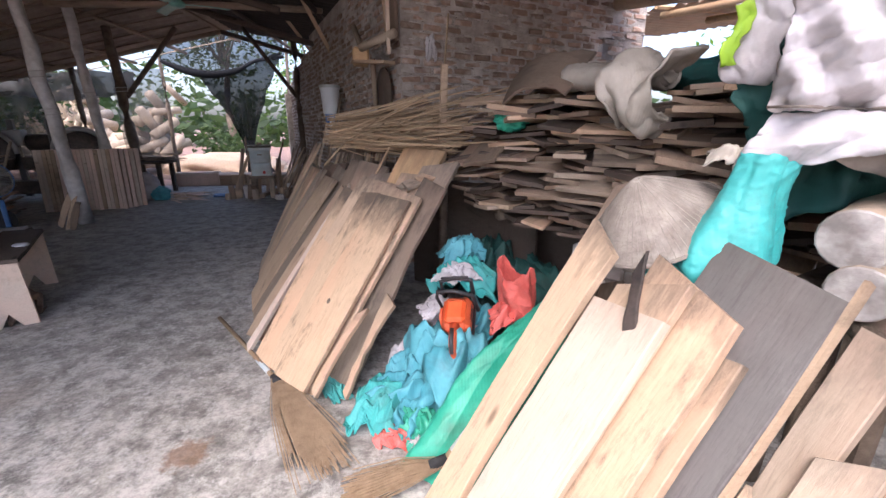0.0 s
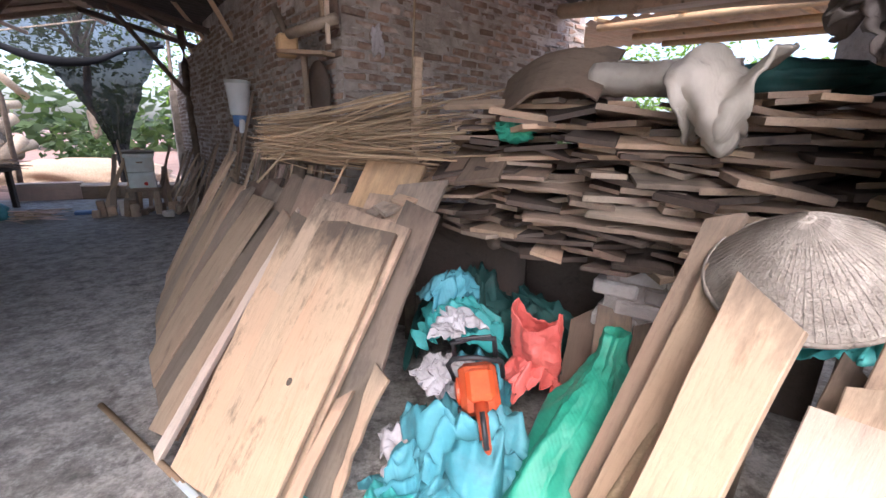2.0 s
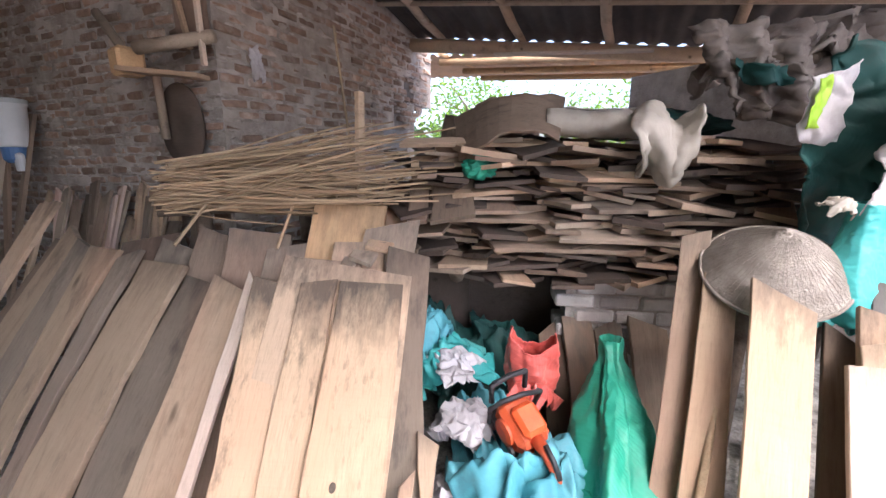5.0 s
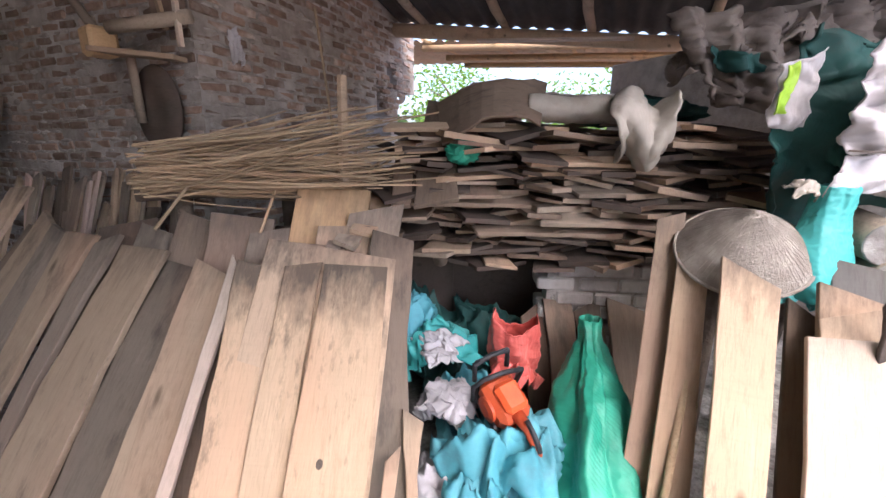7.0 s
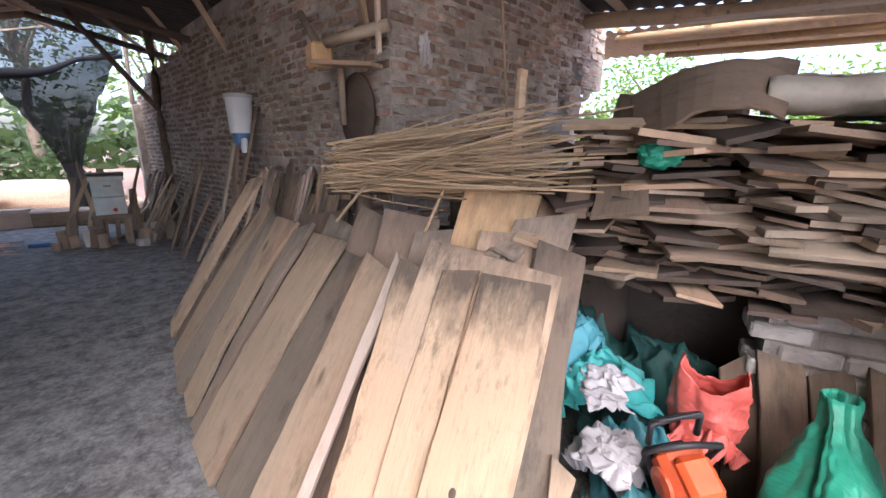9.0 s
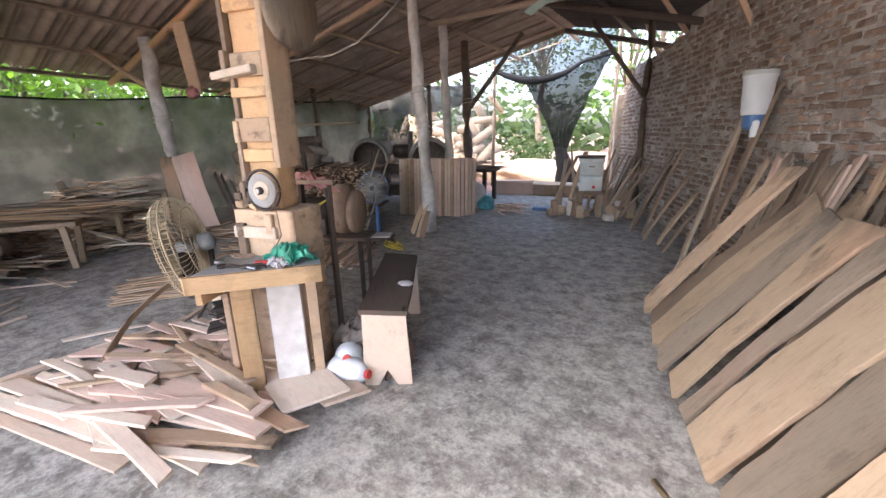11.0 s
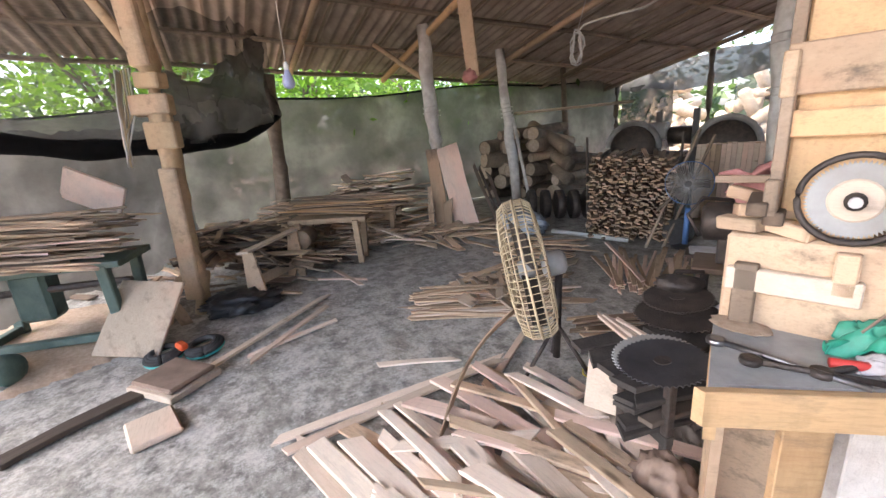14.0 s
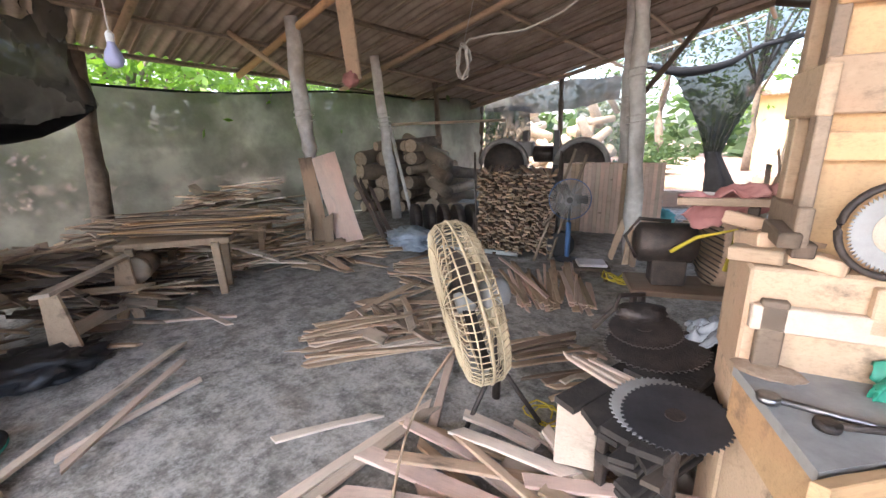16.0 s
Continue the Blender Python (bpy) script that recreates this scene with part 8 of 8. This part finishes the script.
def band_saw():
    t = thing("sawmill_machine", "dark greasy band sawmill with big wheels under the roof", "sawmill", at=pose(-8.1, 8.4, 0, 0, 0, 20))
    for x in (-0.75, 0.75):
        part("wheel", lathe([(0.05, -0.04), (0.40, -0.04), (0.42, 0.0), (0.40, 0.04), (0.05, 0.04)], 32), IRON, t, at=pose(x, -0.1, 0.95, 90, 0, 0), smooth=True)
        part("cover", T([(x + 0.47 * math.cos(a * 0.26), -0.12, 0.95 + 0.47 * math.sin(a * 0.26)) for a in range(13)], 0.05, 8), GREYMETAL, t, "grey wheel cover", smooth=True)
    part("frame", B(2.1, 0.2, 0.25, Matrix.Translation((0, 0.1, 0.75)), 0.02), IRON, t)
    part("bed", B(2.4, 0.6, 0.25, Matrix.Translation((0, 0, 0.3)), 0.02), IRON, t)
    for x in (-0.35, 0.25):
        part("column", B(0.1, 0.1, 1.5, Matrix.Translation((x, 0.05, 0.85)), 0.01), BLACK, t)
    part("motor", lathe([(0.12, -0.2), (0.16, -0.18), (0.16, 0.18), (0.12, 0.2)], 20), IRON, t, at=pose(0.0, 0.15, 1.15, 0, 90, 0), smooth=True)
    part("box", B(0.3, 0.25, 0.3, Matrix.Translation((-0.35, 0.1, 1.25)), 0.02), GREYMETAL, t)
    return t


band_saw()
strip_fan("board_heap", "loose heap of brown boards behind the panels", (-7.3, 9.3), 10, 26, 1.3, 12, (OLD, TAN, GREY), 0.5, z=0.75, fan=14)
bk = thing("work_trestle", "long dark workbench carrying the board heap", "workbench", at=(-7.2, 9.35, 0))
part("top", B(2.0, 0.7, 0.06, pose(0, 0, 0.70, 0, 0, 10), 0.006), DARK, bk)
for a in ((-0.85, -0.3), (0.85, -0.1), (-0.85, 0.2), (0.85, 0.35)):
    part("leg", B(0.08, 0.08, 0.68, Matrix.Translation((a[0], a[1], 0.34)), 0.006), DARK, bk)


# ---- left side: green table, trestles and offcut heaps ----
def green_table():
    t = thing("green_metal_table", "green painted iron saw table heaped with strips", "saw table", at=pose(-7.55, -0.35, 0, 0, 0, 75))
    part("top", B(1.15, 0.55, 0.05, Matrix.Translation((0.1, 0, 0.70)), 0.006), GREENPAINT, t)
    for x in (-0.4, 0.55):
        for y in (-0.22, 0.22):
            part("leg", B(0.075, 0.075, 0.70, pose(x, y, 0.35, 4 if y < 0 else -4, 0, 0), 0.008), GREENPAINT, t)
        part("rail", B(0.06, 0.46, 0.06, Matrix.Translation((x, 0, 0.14)), 0.006), GREENPAINT, t)
    part("rail", B(0.95, 0.06, 0.06, Matrix.Translation((0.07, -0.25, 0.14)), 0.006), GREENPAINT, t)
    part("belt_cover", B(0.25, 0.2, 0.4, Matrix.Translation((-0.1, 0.05, 0.45)), 0.03), GREENPAINT, t)
    part("shaft", T([(-0.5, 0, 0.5), (0.6, 0, 0.5)], 0.03, 8), IRON, t)


green_table()
strip_fan("strip_heap", "heap of brown strips on the green table", (-7.62, -0.95), 76, 64, 1.15, 13, (TAN, PALE, TAN, PINK, OLD), 0.5, z=0.745, fan=14)
strip_fan("strip_heap", "more brown strips stacked on the green table", (-7.60, -0.80), 78, 46, 1.0, 14, (TAN, PALE, OLD), 0.4, z=0.87, fan=10)
strip_fan("strip_heap", "topmost brown strips on the green table", (-7.62, -0.62), 74, 40, 0.9, 17, (TAN, PALE, OLD), 0.36, z=0.99, fan=12)
solo("triangle_board", B(0.5, 0.03, 0.3, pose(-8.05, 0.0, 1.18, 10, 28, 70), 0.004), PINK, "pinkish board leaning behind the strips", "board")
solo("leaning_lid", B(0.52, 0.03, 0.60, pose(-7.05, 0.28, 0.27, -42, 4, 58), 0.006), GREY, "dusty grey-brown board lid leaning on the post", "board lid")
mb = thing("dark_motor", "dark green motor lying under the table", "motor", at=pose(-7.0, -0.55, 0.13, 0, 90, 60))
part("body", lathe([(0.06, -0.14), (0.10, -0.12), (0.11, 0.1), (0.06, 0.13)], 20), GREENPAINT, mb, smooth=True)
part("foot", B(0.05, 0.2, 0.2, Matrix.Translation((0.1, 0, 0))), WHITEP, mb)
solo("sawdust_drift", grid_sheet(-8.6, -6.6, -1.8, 0.6, 40, 46, lambda x, y: 0.012 + max(0, 0.09 * (1 - ((x + 7.7) / 0.95) ** 2 - ((y + 0.7) / 1.15) ** 2)) + 0.018 * noise.noise(Vector((x, y, 0)) * 6) - (0.06 if ((x + 7.7) / 0.95) ** 2 + ((y + 0.7) / 1.15) ** 2 > 0.95 else 0)), SAWDUST, "drift of pinkish wood shavings under the table", "sawdust", kind="stuff", smooth=True)


def a_trestle(m, h, ln, label):
    t = thing("wooden_trestle", label, "trestle", "low trestles", at=m)
    for x in (0.0, ln):
        bm = bmesh.new()
        pts = [(-0.11, 0), (-0.03, 0), (0, 0.08), (0.03, 0), (0.11, 0), (0.055, h), (-0.055, h)]
        a = [bm.verts.new((-0.013, y, z)) for y, z in pts]
        b = [bm.verts.new((0.013, y, z)) for y, z in pts]
        bm.faces.new(a)
        bm.faces.new(b[::-1])
        for k in range(7):
            bm.faces.new((a[k], a[(k + 1) % 7], b[(k + 1) % 7], b[k]))
        part("leg", bm, PALE, t, at=pose(x, 0, 0, 0, -5 if x == 0 else 5, 0))
    part("top", board_bm(ln + 0.24, 0.09, 0.025, 9, 0.002, 0.0), CREAM, t, at=Matrix.Translation((-0.12, 0, h + 0.012)))
    part("stretcher", B(ln, 0.025, 0.1, pose(ln / 2, 0, h * 0.35, 0, 4, 0), 0.003), CREAM, t)


a_trestle(span((-7.58, 1.14, 0), (-8.22, 1.62, 0)), 0.52, 0.75, "low trestle with pale splayed end boards")


def grinder_stand():
    t = thing("planer_stand", "dusty wooden machine stand with a pulley motor", "machine stand", at=pose(-8.55, 2.0, 0, 0, 0, 60))
    part("top", B(0.95, 0.42, 0.06, Matrix.Translation((0.15, 0, 0.56)), 0.006), TAN, t)
    for x in (-0.2, 0.5):
        for y in (-0.17, 0.17):
            part("leg", B(0.07, 0.06, 0.56, pose(x, y, 0.28, 10 if y < 0 else -10, 0, 0), 0.005), TAN, t)
    part("motor", lathe([(0.04, -0.14), (0.1, -0.12), (0.11, 0.1), (0.05, 0.13)], 22), OLD, t, at=pose(-0.1, -0.26, 0.40, 90, 0, 0), smooth=True)
    part("pulley", lathe([(0.03, -0.02), (0.115, -0.025), (0.1, 0.0), (0.115, 0.025), (0.03, 0.02)], 24), GREY, t, at=pose(-0.1, -0.42, 0.40, 90, 0, 0), smooth=True)
    part("fence", B(0.9, 0.03, 0.1, Matrix.Translation((0.15, 0.12, 0.64)), 0.004), TAN, t)


grinder_stand()
strip_fan("strip_heap", "brown boards laid on the machine stand", (-8.75, 1.75), 62, 34, 1.3, 15, (TAN, ORANGE, OLD), 0.45, z=0.66, fan=6)
st = thing("small_table", "small rough table with splayed legs", "table", at=pose(-9.15, 2.95, 0, 0, 0, 50))
part("top", B(0.75, 0.4, 0.05, Matrix.Translation((0, 0, 0.52)), 0.005), TAN, st)
part("apron", B(0.7, 0.03, 0.16, Matrix.Translation((0, -0.17, 0.42)), 0.005), TAN, st)
for x in (-0.28, 0.28):
    for y in (-0.15, 0.15):
        part("leg", B(0.06, 0.05, 0.52, pose(x, y, 0.25, 8 if y < 0 else -8, 6 if x > 0 else -6, 0), 0.004), CREAM if x < 0 else TAN, st)
strip_fan("strip_heap", "pale strips piled on the small table", (-9.5, 2.55), 55, 40, 1.1, 16, (PALE, CREAM, TAN, GREY), 0.5, z=0.56, fan=22)


def offcut_heap(centre, spread, count, height, seed, mats, label):
    t = thing("offcut_heap", label, "offcut heap", at=(*centre, 0))
    r = random.Random(seed)
    for k in range(count):
        x, y = r.gauss(0, spread[0] * 0.45), r.gauss(0, spread[1] * 0.45)
        top = height * max(0, 1 - (x / spread[0]) ** 2 - (y / spread[1]) ** 2)
        part("offcut", board_bm(r.uniform(0.3, 1.0), r.uniform(0.03, 0.11), 0.018, seed * 30 + k, 0.006, 0.01, steps=4), r.choice(mats), t,
             at=pose(x - 0.3, y, 0.03 + top * (0.35 + 0.65 * r.random()), r.uniform(-16, 16), r.uniform(-10, 10), r.choice((60, 75, 20)) + r.uniform(-35, 35)))


offcut_heap((-8.75, 0.85), (1.0, 0.9), 190, 0.60, 71, (GREY, OLD, DARK, TAN), "big heap of grey and dark offcuts beside the fence")
offcut_heap((-9.6, 1.6), (1.0, 0.8), 130, 0.65, 72, (GREY, OLD, TAN), "heap of dusty offcuts against the fence net")
offcut_heap((-9.9, 2.9), (0.9, 0.9), 150, 0.95, 73, (GREY, STRIP, OLD, PALE), "tall heap of thin grey slabs against the fence")
offcut_heap((-9.0, 2.55), (0.8, 0.6), 90, 0.40, 74, (TAN, STRIP, PALE), "heap of short offcuts under the tables")
offcut_heap((-8.3, 3.6), (0.5, 0.7), 40, 0.12, 75, (TAN, GREY, PALE), "low scatter of offcuts on the floor")
offcut_heap((-6.2, 3.0), (0.45, 0.4), 22, 0.06, 76, (GREY, TAN), "few offcuts scattered on the floor")
offcut_heap((-10.2, -0.6), (1.2, 1.2), 70, 0.5, 77, (GREY, OLD), "heap of grey offcuts behind the green table")
cloth_fold((-7.55, 0.98, 0.06), (0.22, 0.26, 0.08), 150, BLACK, "black plastic scraps at the foot of the post", "plastic scraps", 0.4, 2.6, flat=0.7, name="plastic_scrap")


# ---- outside ----
def tree(x, y, h, r, seed, crown=2500, mat=LEAF, label="leafy green tree behind the workshop"):
    t = thing("tree", label, "tree", "trees round the yard", at=(x, y, -0.06))
    rd = random.Random(seed)
    part("trunk", trunk_bm((0, 0, 0), (rd.uniform(-0.4, 0.4), rd.uniform(-0.4, 0.4), h * 0.7), 0.16, 0.07, seed, 9, 8, 0.08), BARK, t, smooth=True)
    tips = []
    for k in range(7):
        a = rd.uniform(0, 6.3)
        z0 = h * rd.uniform(0.3, 0.6)
        e = Vector((math.cos(a) * r * rd.uniform(0.5, 0.9), math.sin(a) * r * rd.uniform(0.5, 0.9), h * rd.uniform(0.55, 1.0)))
        part("limb", T([(0, 0, z0), (e.x * 0.4, e.y * 0.4, (z0 + e.z) / 2 + 0.2), e], [0.06, 0.045, 0.015], 6), BARK, t, smooth=True)
        tips.append(e)
    tips += [Vector((rd.uniform(-r, r), rd.uniform(-r, r), h * rd.uniform(0.35, 1.0))) for _ in range(9)]

    def where(q):
        c = q.choice(tips)
        s = 0.32 * r
        return (c.x + q.gauss(0, s), c.y + q.gauss(0, s), max(0.1, c.z + q.gauss(0, s * 0.8)))
    me = leaves_bm(crown, where, seed, 0.09)
    me.materials.append(mat)
    part("crown", me, mat, t)


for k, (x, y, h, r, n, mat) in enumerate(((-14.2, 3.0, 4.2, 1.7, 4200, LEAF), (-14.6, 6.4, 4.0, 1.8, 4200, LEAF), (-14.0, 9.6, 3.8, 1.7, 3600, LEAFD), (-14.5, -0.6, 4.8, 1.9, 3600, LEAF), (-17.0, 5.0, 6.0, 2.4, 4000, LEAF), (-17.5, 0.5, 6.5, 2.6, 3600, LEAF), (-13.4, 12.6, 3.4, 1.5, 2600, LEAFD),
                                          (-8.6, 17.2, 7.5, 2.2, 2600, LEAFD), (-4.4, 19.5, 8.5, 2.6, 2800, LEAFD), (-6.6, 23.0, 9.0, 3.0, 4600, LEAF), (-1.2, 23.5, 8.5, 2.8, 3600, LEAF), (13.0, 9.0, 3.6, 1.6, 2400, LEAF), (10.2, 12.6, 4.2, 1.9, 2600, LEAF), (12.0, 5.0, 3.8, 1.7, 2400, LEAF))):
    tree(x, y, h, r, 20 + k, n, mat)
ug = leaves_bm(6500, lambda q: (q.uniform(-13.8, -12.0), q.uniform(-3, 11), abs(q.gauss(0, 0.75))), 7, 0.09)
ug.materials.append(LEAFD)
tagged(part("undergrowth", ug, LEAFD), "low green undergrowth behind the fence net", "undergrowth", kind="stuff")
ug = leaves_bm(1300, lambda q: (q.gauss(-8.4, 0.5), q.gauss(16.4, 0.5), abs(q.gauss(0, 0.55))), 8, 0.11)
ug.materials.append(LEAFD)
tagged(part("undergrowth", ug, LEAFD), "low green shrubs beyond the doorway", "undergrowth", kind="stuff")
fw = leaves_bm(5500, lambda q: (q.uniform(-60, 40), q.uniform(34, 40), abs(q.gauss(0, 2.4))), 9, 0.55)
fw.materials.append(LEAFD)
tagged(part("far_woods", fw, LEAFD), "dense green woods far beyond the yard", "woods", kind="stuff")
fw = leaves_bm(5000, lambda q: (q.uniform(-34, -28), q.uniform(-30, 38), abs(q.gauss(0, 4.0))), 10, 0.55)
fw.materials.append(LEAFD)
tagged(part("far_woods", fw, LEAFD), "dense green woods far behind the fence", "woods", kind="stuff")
rnd = random.Random(66)
for k in range(130):
    x, y = rnd.uniform(-14.5, -9.6), rnd.uniform(12.9, 15.4)
    s = rnd.uniform(0.16, 0.34)
    row = (15.4 - y) / 2.5
    solo("cut_log", T([(x, y, 0.25 + 2.9 * (1 - row) * rnd.random()), (x + rnd.uniform(-0.5, 0.5), y + 0.9, 0.3 + 2.9 * (1 - row) * rnd.random())], s * 0.55, 10), LOGEND, "pale cut log lying in the sunlit yard", "log", "logs in the yard", smooth=True)
pf = thing("yard_balustrade", "white concrete balustrade at the edge of the yard", "balustrade", at=pose(-3.2, 17.5, -0.06, 0, 0, 10))
part("rail", B(5.0, 0.15, 0.12, Matrix.Translation((0, 0, 0.95)), 0.01), GREY, pf)
part("base", B(5.0, 0.2, 0.25, Matrix.Translation((0, 0, 0.12)), 0.01), GREY, pf)
for k in range(22):
    part("baluster", lathe([(0.05, 0.25), (0.07, 0.4), (0.035, 0.62), (0.06, 0.8), (0.05, 0.9)], 10), WHITEBRICK, pf, at=Matrix.Translation((-2.4 + 0.225 * k, 0, 0)), smooth=True)
hs = thing("yellow_house", "yellow plastered house beyond the yard", "house", at=pose(-1.0, 27.0, -0.06, 0, 0, 8))
part("wall", B(12, 5, 3.4, Matrix.Translation((0, 0, 1.7)), 0.02), YWALL, hs)
part("roof", B(13, 6.2, 0.25, pose(0, 0, 3.6, 8, 0, 0), 0.05), BRICK, hs)
for x in (-4, -1, 2.5):
    w = part("window", B(1.2, 0.08, 1.3, Matrix.Translation((x, -2.53, 1.9)), 0.01), BLACK, hs)
    part("frame", B(1.35, 0.05, 0.08, Matrix.Translation((x, -2.55, 1.22)), 0.005), GREYMETAL, w)
solo("yard_dirt_heap", blob_bm((2.2, 1.0, 0.5), 160, 0.12, 1.5, 4, 0.3), SAWDUST, "sunlit heap of pale sawdust in the yard", "sawdust heap", kind="stuff", at=Matrix.Translation((-7.6, 14.6, 0.05)), smooth=True)

add_walls()
